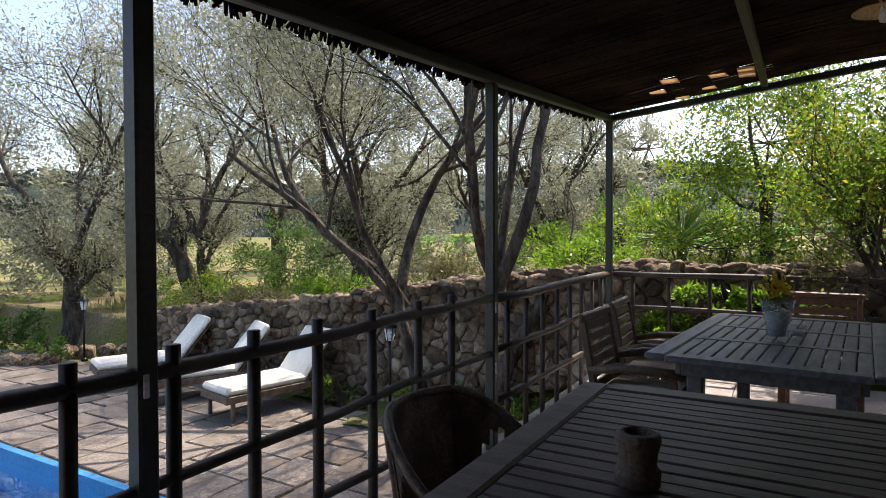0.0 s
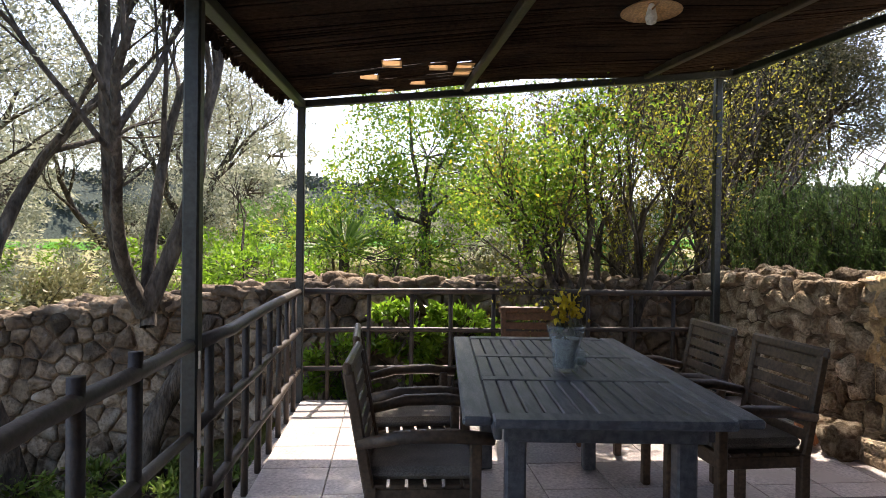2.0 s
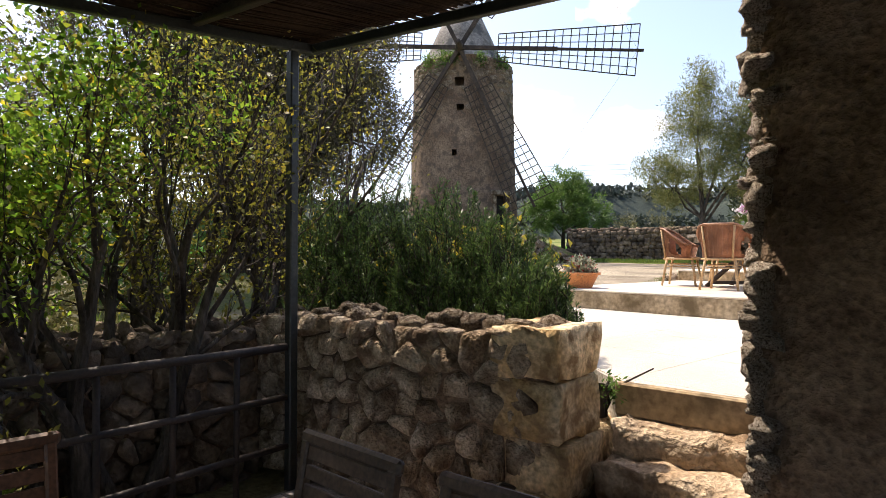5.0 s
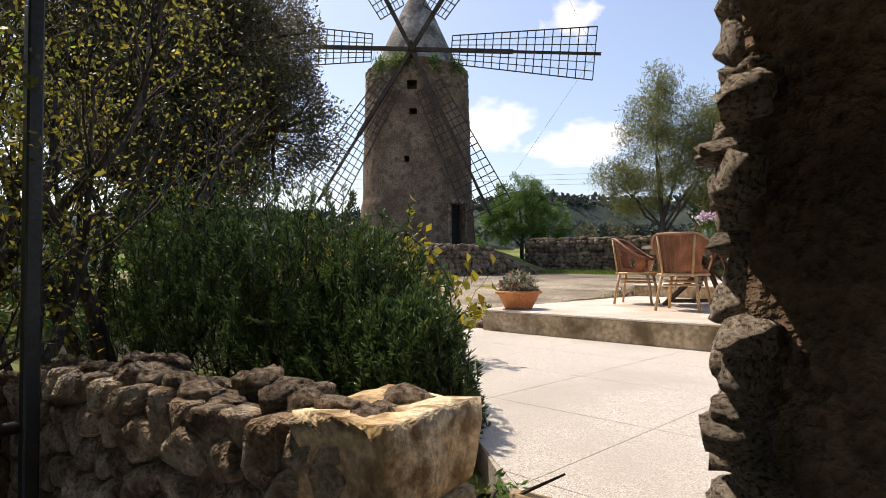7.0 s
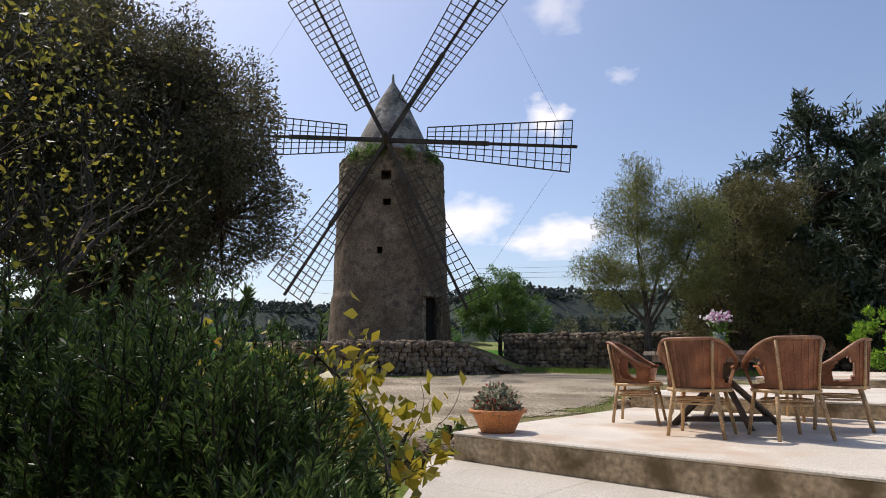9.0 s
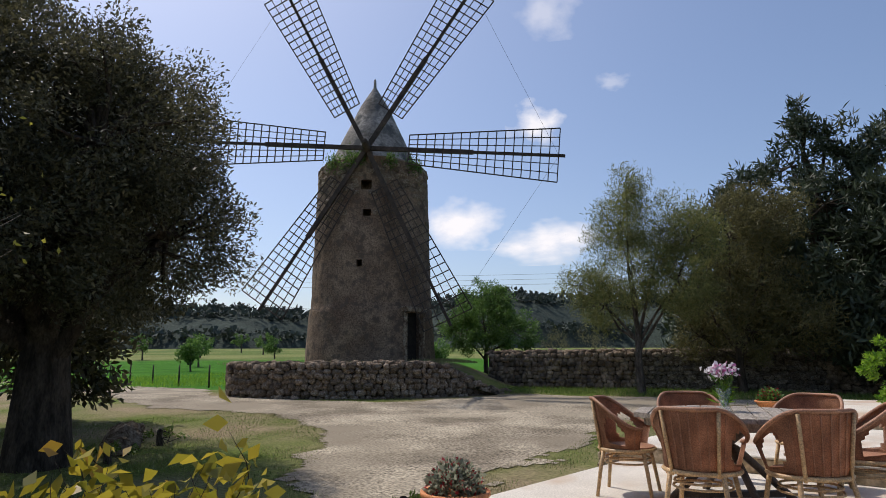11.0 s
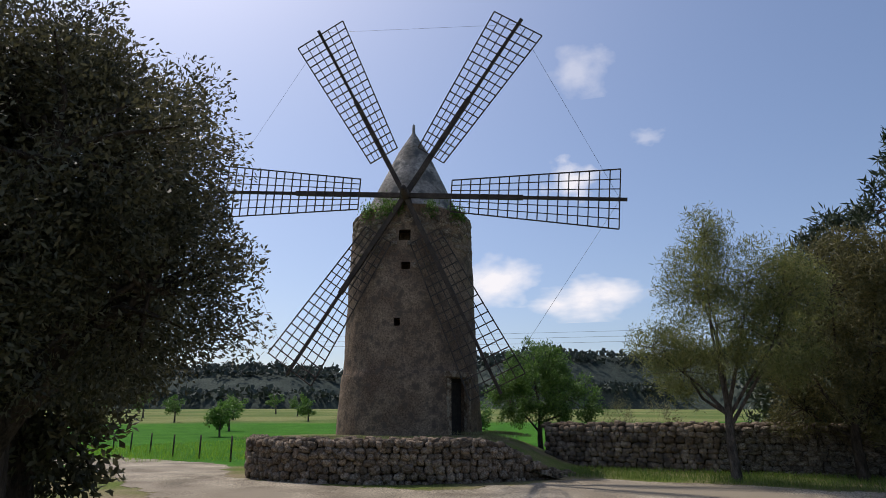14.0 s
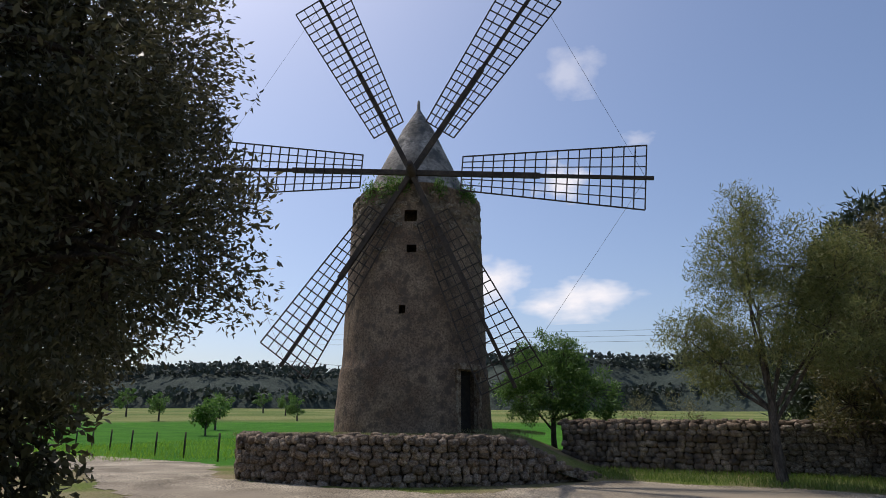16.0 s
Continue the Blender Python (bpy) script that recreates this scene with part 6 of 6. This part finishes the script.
crown_tree("fruit_tree", "spreading fruit tree with yellow-green leaves beyond the wall", (10.4, 0.3, ground_z(10.4, 0.3)), 1.1, 0.09, [(0, 0, 2.0, 1.0, 1.1, 0.9), (0.2, 0.9, 1.6, 0.8, 0.8, 0.7), (-0.2, -0.9, 1.7, 0.8, 0.9, 0.8), (0.1, 0.3, 2.9, 0.8, 0.9, 0.7), (0, -0.6, 2.7, 0.7, 0.7, 0.6)], 0.075, "lemon_leaf", "bark", 15000, 0.45, 0.2, group="fruit trees by the wall", per=50)
# light green shrubs and beds beyond the wall
for x, y, r, h, mat in ((8.6, 2.6, 0.7, 0.7, "bright_leaf"), (9.5, 0.8, 0.9, 0.9, "lemon_leaf"), (8.3, 4.6, 0.7, 0.6, "dry_leaf"), (8.2, 6.6, 0.8, 0.6, "bright_leaf"), (8.0, 8.6, 0.9, 0.55, "dry_leaf"), (10.4, 3.6, 1.0, 1.0, "bright_leaf"), (10.6, 5.6, 1.1, 1.0, "olive_leaf"), (9.0, -0.9, 0.8, 0.7, "dry_leaf"), (11.5, -0.4, 1.4, 1.3, "olive_leaf"), (11.5, 1.8, 1.4, 1.4, "lemon_leaf"), (8.6, 10.8, 0.9, 0.7, "lemon_leaf"), (15, 0.3, 1.6, 1.5, "bright_leaf"), (14.5, 7, 1.6, 1.4, "bright_leaf"), (11, 12.5, 1.5, 1.4, "almond_leaf")):
    z = ground_z(x, y)
    bush("shrub", "loose light-green garden shrub" if mat != "dry_leaf" else "pale dry garden shrub", (x, y, z), [(rng.normal() * 0.3 * r, rng.normal() * 0.3 * r, h * 0.5, r, r, h * 0.55) for _ in range(3)], 0.085, mat, 2600, 0.35, 0.14, group="garden shrubs")
for x, y, s in ((6.58, 0.70, 1.15), (6.56, 0.25, 1.1), (6.6, 1.3, 1.0), (6.58, -0.3, 0.95)):
    bush("bed_shrub", "bright green leafy shrub lit by the sun against the wall", (x, y, -0.08 if y < 1 else -0.3), [(0, 0, 0.5 * s, 0.17 * s, 0.3 * s, 0.36 * s)], 0.075, "bright_leaf", 1500, 0.45, 0.06, group="shrubs in the bed")
for x, y in ((6.4, 3.3), (6.6, 2.4), (6.1, 3.9), (6.0, 2.6), (6.3, 5.2), (5.9, 11.2), (6.2, 12.2)):
    bush("bed_shrub", "low green plants under the trees", (x, y, -0.95), [(0, 0, 0.2, 0.35, 0.4, 0.24)], 0.09, "grass_leaf" if y < 9 else "almond_leaf", 700, 0.3, 0.06, group="low plants")
# rocks edging the bed beyond the pool
for i in range(16):
    x, y = 4.2 + i * 0.2, 12.0 - 0.3 * math.sin(i) - i * 0.05
    o = tagged(new("edging_rock", edge_meshes[i % 14]), "rough brown rock edging the planting", "rock", "edging rocks")
    o.matrix_basis = pose(x, y, -0.86, 10 * math.sin(i), 0, i * 50) @ Matrix.Diagonal((0.36, 0.3, 0.3, 1))
bush("shrub", "green leafy plants behind the edging rocks", (5.4, 13.0, -0.95), [(0, 0, 0.4, 1.3, 0.6, 0.5)], 0.1, "almond_leaf", 4000, 0.4, 0.14, group="garden shrubs")

# rosemary hedge behind the steps wall
ro = thing("rosemary_bush", "large dense dark-green rosemary bush with upright sprigs", "shrub")
pts, dirs, stems = [], [], []
for cx, cy, rx, ry, top in ((5.24, -3.36, 0.32, 0.32, 1.48), (5.72, -3.60, 0.45, 0.48, 1.84), (6.30, -3.62, 0.55, 0.58, 2.06), (6.95, -3.56, 0.60, 0.62, 2.18), (7.65, -3.50, 0.60, 0.70, 2.24), (6.30, -4.15, 0.45, 0.40, 1.50), (7.15, -4.20, 0.55, 0.45, 1.60), (8.2, -4.0, 0.60, 0.70, 2.10)):
    h = top - 0.72
    for i in range(365):
        u = rng.normal(size=3)
        u /= np.linalg.norm(u)
        u[2] = abs(u[2]) * 1.15 - 0.25
        rad = rng.uniform(0.35, 1.0) ** 0.5
        tip = np.array([cx + rx * u[0] * rad * 1.08, cy + ry * u[1] * rad * 1.08, 0.72 + h * (0.36 + 0.78 * u[2] * rad) + rng.normal() * 0.06])
        ln = rng.uniform(0.20, 0.40)
        tilt = np.array([u[0] * 0.75, u[1] * 0.75, 1.0]) + rng.normal(size=3) * 0.30
        tilt /= np.linalg.norm(tilt)
        ts = np.linspace(0, 1, 4)[:, None]
        bow = np.array([u[0], u[1], 0]) * -0.10
        foot = tip - tilt * ln - bow
        stems.append(tube_arrays(foot + tilt * ln * ts + bow * ts ** 2, np.linspace(0.005, 0.002, 4), 3))
        k = 58
        t = rng.uniform(0.08, 1, (k, 1)) ** 0.8
        side = np.cross(np.tile(tilt, (k, 1)), rng.normal(size=(k, 3)))
        side /= np.linalg.norm(side, axis=1)[:, None]
        pts.append(foot + tilt * ln * t + bow * t ** 2)
        dirs.append(tilt * 0.9 + side * 0.75)
v, f = join(stems)
put(new("stem_mass", mesh_from("stem_mass", v, f, "bark")), ro)["kind"] = "stuff"
v, f = leaf_arrays(np.concatenate(pts), 0.043, 0.21, np.concatenate(dirs), 0.14)
put(new("needles", mesh_from("needles", v, f, "rosemary")), ro)
# a shrub with large yellowing leaves beside it
tree("yellow_shrub", "shrub with large yellow autumn-coloured leaves", (7.1, -4.65, 0.72), [((0.1 * k, 0.12 * k, 0), (0.3 * math.sin(k * 2.2) - 0.25, 0.3 * math.cos(k * 2.2) - 0.1, 1), 0.72, 0.012) for k in range(-2, 4)], (4, 3), 0.11, "yellow_leaf", "bark", 12, 0.05, 0.6, category="shrub", bend=0.12, up=0.1, r_min=0.003)
tree("yellow_shrub", "shrub with large yellow autumn-coloured leaves", (6.65, -4.7, 0.72), [((0.1 * k, 0.1 * k, 0), (0.3 * math.sin(k * 2.2) - 0.2, 0.3 * math.cos(k * 2.2), 1), 0.62, 0.010) for k in range(-1, 3)], (4, 3), 0.11, "yellow_leaf", "bark", 6, 0.05, 0.6, category="shrub", bend=0.12, up=0.1, r_min=0.003)

# the great dark tree beside the drive
z = ground_z(13.9, -7.2)
crown_tree("holm_oak", "great dark-green spreading tree beside the drive", (13.9, -7.2, z), 2.0, 0.36,
           [(0.2, 0.3, 4.3, 2.3, 2.3, 2.0), (-0.9, -1.1, 3.3, 1.5, 1.4, 1.2), (1.0, -1.3, 4.0, 1.7, 1.5, 1.6), (0.0, -0.9, 5.4, 1.6, 1.4, 1.2), (-1.0, 1.2, 3.2, 1.6, 1.5, 1.3), (1.6, 1.2, 3.6, 1.7, 1.5, 1.6), (0.4, 0.6, 6.0, 1.4, 1.3, 0.9), (1.6, -2.0, 3.0, 1.1, 1.0, 1.0), (-0.3, 2.2, 4.2, 1.4, 1.4, 1.3), (1.0, 3.2, 3.6, 1.8, 1.7, 1.7), (0.3, 1.9, 5.6, 1.5, 1.4, 1.1), (-1.5, 0.3, 4.3, 1.5, 1.6, 1.5), (-0.9, -0.4, 2.9, 1.2, 1.5, 1.0), (-0.8, 0.6, 5.3, 1.3, 1.3, 1.1), (-1.3, 1.9, 4.6, 1.4, 1.4, 1.4), (-0.7, -0.7, 4.8, 1.2, 1.1, 1.1)],
           0.077, "olive_dark", "bark_dark", 215000, 0.38, 0.25, spread=0.8, per=260)
z = ground_z(18.5, -9.0)
crown_tree("holm_oak", "dark evergreen tree behind the great tree", (18.5, -9.0, z), 1.6, 0.4, [(0, 0, 3.2, 1.8, 1.8, 1.8), (0.2, -0.6, 1.5, 1.1, 1.0, 1.2), (0.8, 0.8, 4.6, 1.6, 1.6, 1.4)], 0.20, "olive_dark", "bark_dark", 15000, 0.45, 0.32, spread=0.8)
# tamarisk, pines and almond beyond the drive
z = ground_z(10.6, -23.6)
crown_tree("tamarisk", "feathery yellow-green tree with a slim trunk", (10.6, -23.6, z), 2.0, 0.12,
           [(1.2, -0.3, 3.0, 1.2, 1.1, 0.9), (0.0, 0.3, 4.2, 1.6, 1.4, 1.5), (0.5, 0.0, 5.7, 1.1, 1.1, 1.1), (-1.4, 0.2, 3.6, 1.3, 1.2, 1.2), (-0.9, -0.2, 5.4, 1.2, 1.1, 1.2), (1.9, 0.2, 3.7, 0.8, 0.8, 0.7), (0.1, 0, 6.9, 0.7, 0.7, 0.8), (-1.9, 0.0, 4.9, 1.0, 1.0, 1.1)],
           0.17, "tamarisk", "bark", 44000, 0.13, 0.28, way=(0, 0, 0.4), spread=0.7, per=105)
for x, y, s, d in ((5.5, -29.5, 1.30, 0), (1.5, -30.5, 1.5, 1), (8.2, -31.5, 1.1, 2), (-2.5, -29, 1.3, 3), (3.4, -27.5, 0.85, 4), (6.8, -28.2, 0.7, 5), (9.6, -33.0, 0.95, 6), (-0.5, -27.0, 1.0, 7)):
    z = ground_z(x, y)
    blobs = []
    rp = random.Random(d)
    for k in range(13):
        zz = 1.4 + k * 0.52
        sp = 1.9 * (1 - (k / 14) ** 1.6) + 0.3
        a = rp.uniform(0, 6.28)
        blobs.append((s * sp * 0.55 * math.cos(a), s * sp * 0.55 * math.sin(a), s * zz, s * sp * 0.95, s * sp * 0.95, s * 0.75))
    crown_tree("pine_tree", "tall dark-green pine tree", (x, y, z), 6.2 * s, 0.2 * s, blobs, 0.36, "pine_leaf", "bark_dark", 17500, 0.22, 0.30, per=80, group="pines behind the field wall", way=(0, 0, 0.5), spread=0.8)
z = ground_z(7.9, -25.6)
crown_tree("tamarisk", "brownish-green feathery tree between tamarisk and pines", (7.9, -25.6, z), 1.8, 0.13,
           [(0.0, 0.0, 5.2, 1.6, 1.4, 1.6), (-1.2, 0.0, 5.6, 1.3, 1.2, 1.2), (0.9, 0.2, 3.2, 1.3, 1.2, 1.1), (-1.1, -0.2, 3.4, 1.4, 1.3, 1.3), (-0.4, 0.0, 2.0, 1.4, 1.1, 0.9), (-1.9, 0.1, 2.2, 1.1, 1.0, 0.9), (1.2, 0.0, 1.9, 0.9, 0.8, 0.7)],
           0.18, "tamarisk_brown", "bark_dark", 34000, 0.19, 0.28, way=(0, 0, 0.4), spread=0.7, per=130)
z = ground_z(18.1, -26.3)
crown_tree("almond_tree", "small fresh-green almond tree beside the mill", (18.1, -26.3, z + 0.1), 1.5, 0.10,
           [(0, 0, 2.5, 1.7, 1.5, 1.2), (1.2, 0.2, 2.2, 1.1, 1.0, 0.9), (-1.3, 0.1, 2.2, 1.1, 1.0, 1.0), (0.3, 0, 3.6, 1.1, 1.0, 0.8), (-0.6, 0, 3.4, 0.8, 0.8, 0.7)], 0.13, "almond_leaf", "bark", 26000, 0.3, 0.2, per=120)
for x, y in ((15.6, -28.2), (14.2, -28.6)):
    bush("shrub", "bare greyish shrub behind the wall", (x, y, ground_z(x, y)), [(0, 0, 1.2, 0.9, 0.8, 1.1)], 0.1, "dry_leaf", 2600, 0.2, 0.2, group="garden shrubs")
bush("low_plant", "small green plant hanging at the wall's end", (4.50, -2.93, 0.55), [(0, 0, 0.22, 0.07, 0.06, 0.09)], 0.045, "almond_leaf", 260, 0.3, 0.05, group="low plants")
bush("hedge_shrub", "clipped bright green shrub at the patio's edge", (3.6, -15.9, 1.42), [(0, 0, 0.7, 0.9, 0.8, 0.7)], 0.09, "bright_leaf", 5000, 0.4, 0.08)
# rocks and low plants round the patio
for i, (x, y, s) in enumerate(((7.75, -7.6, 0.3), (8.0, -7.3, 0.36), (8.25, -7.65, 0.28), (7.9, -8.0, 0.26), (7.2, -11.2, 0.5), (7.0, -11.6, 0.35), (14.3, -8.6, 0.6), (14.9, -8.9, 0.5), (15.3, -9.3, 0.45), (13.9, -8.3, 0.4), (4.5, -13.9, 0.4))):
    o = tagged(new("garden_rock", edge_meshes[i % 14]), "rough brown garden rock among plants", "rock", "garden rocks")
    o.matrix_basis = pose(x, y, ground_z(x, y) + s * 0.25, 12 * math.sin(i * 3), 8, i * 67) @ Matrix.Diagonal((s, s * 0.8, s * 0.8, 1))
for x, y in ((8.1, -8.1), (7.9, -6.9), (7.3, -11.9), (14.2, -9.2), (13.3, -7.9)):
    bush("low_plant", "small green plants among rocks", (x, y, ground_z(x, y) if x > 5 else 0.8), [(0, 0, 0.12, 0.3, 0.3, 0.16)], 0.07, "grass_leaf", 500, 0.35, 0.06, group="low plants")
# small trees dotted over the field
for x, y, s in ((60, -40, 1.0), (75, -62, 1.1), (52, -34, 0.8), (90, -60, 1.3), (66, -30, 0.9), (85, -48, 1.2), (48, -58, 0.9), (100, -80, 1.4), (58, -70, 1.1), (110, -56, 1.5), (36, -48, 0.8), (120, -90, 1.6)):
    crown_tree("field_tree", "small green tree standing in the field", (x, y, ground_z(x, y)), 1.0 * s, 0.09 * s, [(0, 0, 2.0 * s, 1.2 * s, 1.2 * s, 1.0 * s), (0.5 * s, 0.3 * s, 1.7 * s, 0.8 * s, 0.8 * s, 0.7 * s)], 0.25, "almond_leaf", "bark", 1500, 0.5, 0.3, group="trees in the field")
for i in range(9):
    x, y = 25 + i * 3.0, -14.2 - i * 0.45 - 4.8
    o = thing("fence_post", "thin weathered field fence post", "fence post", "field fence posts", at=(x, y, ground_z(x, y) - 0.02))
    tube("pole", [(0, 0, 0), (0.03, 0, 1.0)], 0.04, "bark", o, 6)

# grass: blades by the thousand along verges and in the garden
def blades(name, label, places, h, mat, width=0.05):
    p = np.array(places)
    d = np.tile([0, 0, 1.0], (len(p), 1))
    v, f = leaf_arrays(p, h, width, d, 0.35, 0.1)
    return tagged(new(name, mesh_from(name, v, f, mat)), label, "grass", kind="stuff")


def scatter(n, x0, x1, y0, y1, keep):
    out = []
    while len(out) < n:
        x, y = rng.uniform(x0, x1), rng.uniform(y0, y1)
        if keep(x, y):
            out.append((x, y, ground_z(x, y) - 0.01))
    return out


blades("garden_grass", "long pale garden grass and weeds", scatter(16000, 7.3, 16, -2.2, 13, lambda x, y: noise.noise((x * 0.6, y * 0.6, 0)) > -0.25), 0.32, "dry_leaf", 0.04)
blades("garden_grass", "fresh green garden grass", scatter(12000, 7.3, 13, -2.2, 13, lambda x, y: noise.noise((x * 0.5, y * 0.5, 4)) > 0.0), 0.26, "grass_leaf", 0.05)
def near_edge(x, y):
    return inside(DRIVE, x + 0.5 * noise.noise((x, y, 1)) + 0.12, y + 0.5 * noise.noise((x, y, 9))) != inside(DRIVE, x + 0.5 * noise.noise((x, y, 1)) - 0.12, y + 0.5 * noise.noise((x, y, 9))) or inside(DRIVE, x + 0.5 * noise.noise((x, y, 1)), y + 0.5 * noise.noise((x, y, 9)) + 0.12) != inside(DRIVE, x + 0.5 * noise.noise((x, y, 1)), y + 0.5 * noise.noise((x, y, 9)) - 0.12)


blades("edge_grass", "thin tufts of grass along the drive's edge", scatter(7000, 7.6, 18, -18.5, -8.2, near_edge), 0.045, "dry_leaf", 0.09)
def on_verge(x, y):
    return not inside(DRIVE, x, y) and noise.noise((x * 0.9, y * 0.9, 2)) + 0.5 * noise.noise((x * 3, y * 3, 2)) > -0.25 and not (x < 7.7 and y > -13.2)


blades("verge_grass", "short tufty grass beside the drive", scatter(15000, 7.3, 18, -18.5, -6.0, on_verge), 0.05, "dry_leaf", 0.10)
blades("verge_grass", "fresh short green grass beside the drive", scatter(17000, 7.3, 18, -18.5, -6.0, on_verge), 0.05, "grass_leaf", 0.10)
blades("verge_grass", "fresh green verge below the field wall", scatter(22000, 3, 18, -26.6, -21.5, lambda x, y: not inside(DRIVE, x, y)), 0.16, "grass_leaf", 0.07)
blades("crop", "young green crop in the field", scatter(15000, 22, 46, -36, -16, lambda x, y: 0.70 * x - 0.71 * y > 33), 0.28, "bright_leaf", 0.05)
mound = []
while len(mound) < 9000:
    a, r = rng.uniform(radians(75), radians(250)), rng.uniform(2.8, 6.5)
    if a < radians(160) or r < 4.5:
        mound.append((MILL.x + r * math.cos(a), MILL.y + r * math.sin(a), 2.25 if a < radians(160) else 2.36 - 1.1 * smooth((r - 3.2) / 6.5)))
blades("mound_grass", "dry grass on the mill mound", mound, 0.13, "dry_leaf", 0.06)

# power lines far off
pl = thing("power_line", "thin distant power lines", "power line")
for k in range(3):
    tube("cable", [(95 - 130 * t, -80 - 60 * t, 16.5 + 0.9 * k - 3.0 * 4 * t * (1 - t) * 0.25) for t in np.linspace(0, 1, 9)], 0.02, "black_metal", pl, 4)

# far clouds
for az, el, w_, h_, dense in ((-56.9, 13.6, 92, 58, 0.95), (-65.0, 11.4, 104, 46, 0.95), (-64.4, 22.2, 52, 44, 0.9), (-65.7, 31.9, 66, 52, 0.4), (-71.8, 25.2, 36, 22, 0.3), (-68.5, 11.6, 60, 26, 0.4)):
    a, e = radians(az), radians(el)
    c = Vector((math.cos(a) * math.cos(e), math.sin(a) * math.cos(e), math.sin(e))) * 520 + Vector((6, -5, 2.7))
    bm = bmesh.new()
    bmesh.ops.create_grid(bm, x_segments=1, y_segments=1, size=0.5)
    o = part("cloud_backdrop", bm, "cloud", None)
    o.matrix_basis = look(c, (6, -5, 2.7)) @ Matrix.Diagonal((w_, h_, 1, 1))
    o.visible_shadow = False
    o.color = (1, 1, 1, dense)
    tagged(o, "small white cumulus cloud in a blue sky", "cloud", kind="structure")

# ---- paving pieces ----
def tiles(parent, x0, x1, y0, y1, z, size, gap, mat, name="tile", th=0.02, keep=None, rot=0.0):
    me = part(name, nb((0, 0, 0), (size - gap, size - gap, th), 0.002), mat, None)
    data = me.data
    bpy.data.objects.remove(me)
    n = 0
    for i in range(int((x1 - x0) / size)):
        for j in range(int((y1 - y0) / size)):
            x, y = x0 + (i + 0.5) * size, y0 + (j + 0.5) * size
            if keep and not keep(x, y):
                continue
            o = new(name, data)
            o.parent = parent
            o.location = (x, y, z - th / 2 + rng.normal() * 0.0006)
            n += 1
    return n


tiles(floor, -2.9, 6.4, -2.39, 1.75, 0.0, 0.40, 0.006, "tile")
# crazy paving: uneven slabs
rp = random.Random(21)
for name_, x0, x1, y0, y1 in (("deck", 3.32, 6.15, 1.75, 16.5), ("deck", -1.3, 3.3, 1.75, 3.5)):
    y = y0
    while y < y1:
        h = rp.uniform(0.38, 0.62)
        x = x0
        while x < x1 - 0.1:
            w = min(rp.uniform(0.4, 0.95), x1 - x)
            j = 0.035
            q = [(x + 0.012, y + 0.012), (x + w - 0.012, y + 0.012), (x + w - 0.012, y + h - 0.012), (x + 0.012, y + h - 0.012)]
            q = [(a + rp.uniform(-j, j) * 0.6, b + rp.uniform(-j, j)) for a, b in q]
            o = slab_poly(q, -0.93, -0.905 + rp.uniform(-0.004, 0.004), "slab", deck, "slab", 0.006)
            x += w
        y += h
# large cast squares of the path
for i in range(8):
    for j in range(7):
        x0, y0 = 0.2 + i * 1.0, -2.1 - (j + 1) * 0.95
        q = [(x0 + 0.002, y0 + 0.002), (x0 + 0.998, y0 + 0.002), (x0 + 0.998, y0 + 0.948), (x0 + 0.002, y0 + 0.948)]
        c, s = math.cos(radians(-7)), math.sin(radians(-7))
        q = [(4 + (a - 4) * c - (b + 5) * s, -5 + (a - 4) * s + (b + 5) * c) for a, b in q]
        bm = bmesh.new()
        f0 = bm.faces.new([bm.verts.new((a, b, PATH_Z)) for a, b in q])
        cuts = [((4.85, -3.35, 0), (0.663, 0.749, 0)), ((5.7, -4.1, 0), (0.8, 0.6, 0)), ((6.6, -5.3, 0), (0.864, 0.504, 0)), ((0, -3.02, 0), (-0.02, 1, 0)), ((7.5, -7.33, 0), (-0.12, -1, 0))]
        for co, no in cuts:
            if bm.faces:
                bmesh.ops.bisect_plane(bm, geom=bm.verts[:] + bm.edges[:] + bm.faces[:], plane_co=co, plane_no=no, clear_outer=True)
        if not bm.faces:
            bm.free()
            continue
        r = bmesh.ops.extrude_face_region(bm, geom=bm.faces[:])
        for v in r["geom"]:
            if isinstance(v, bmesh.types.BMVert):
                v.co.z -= 0.03
        bmesh.ops.recalc_face_normals(bm, faces=bm.faces)
        part("slab", bm, "path", path)
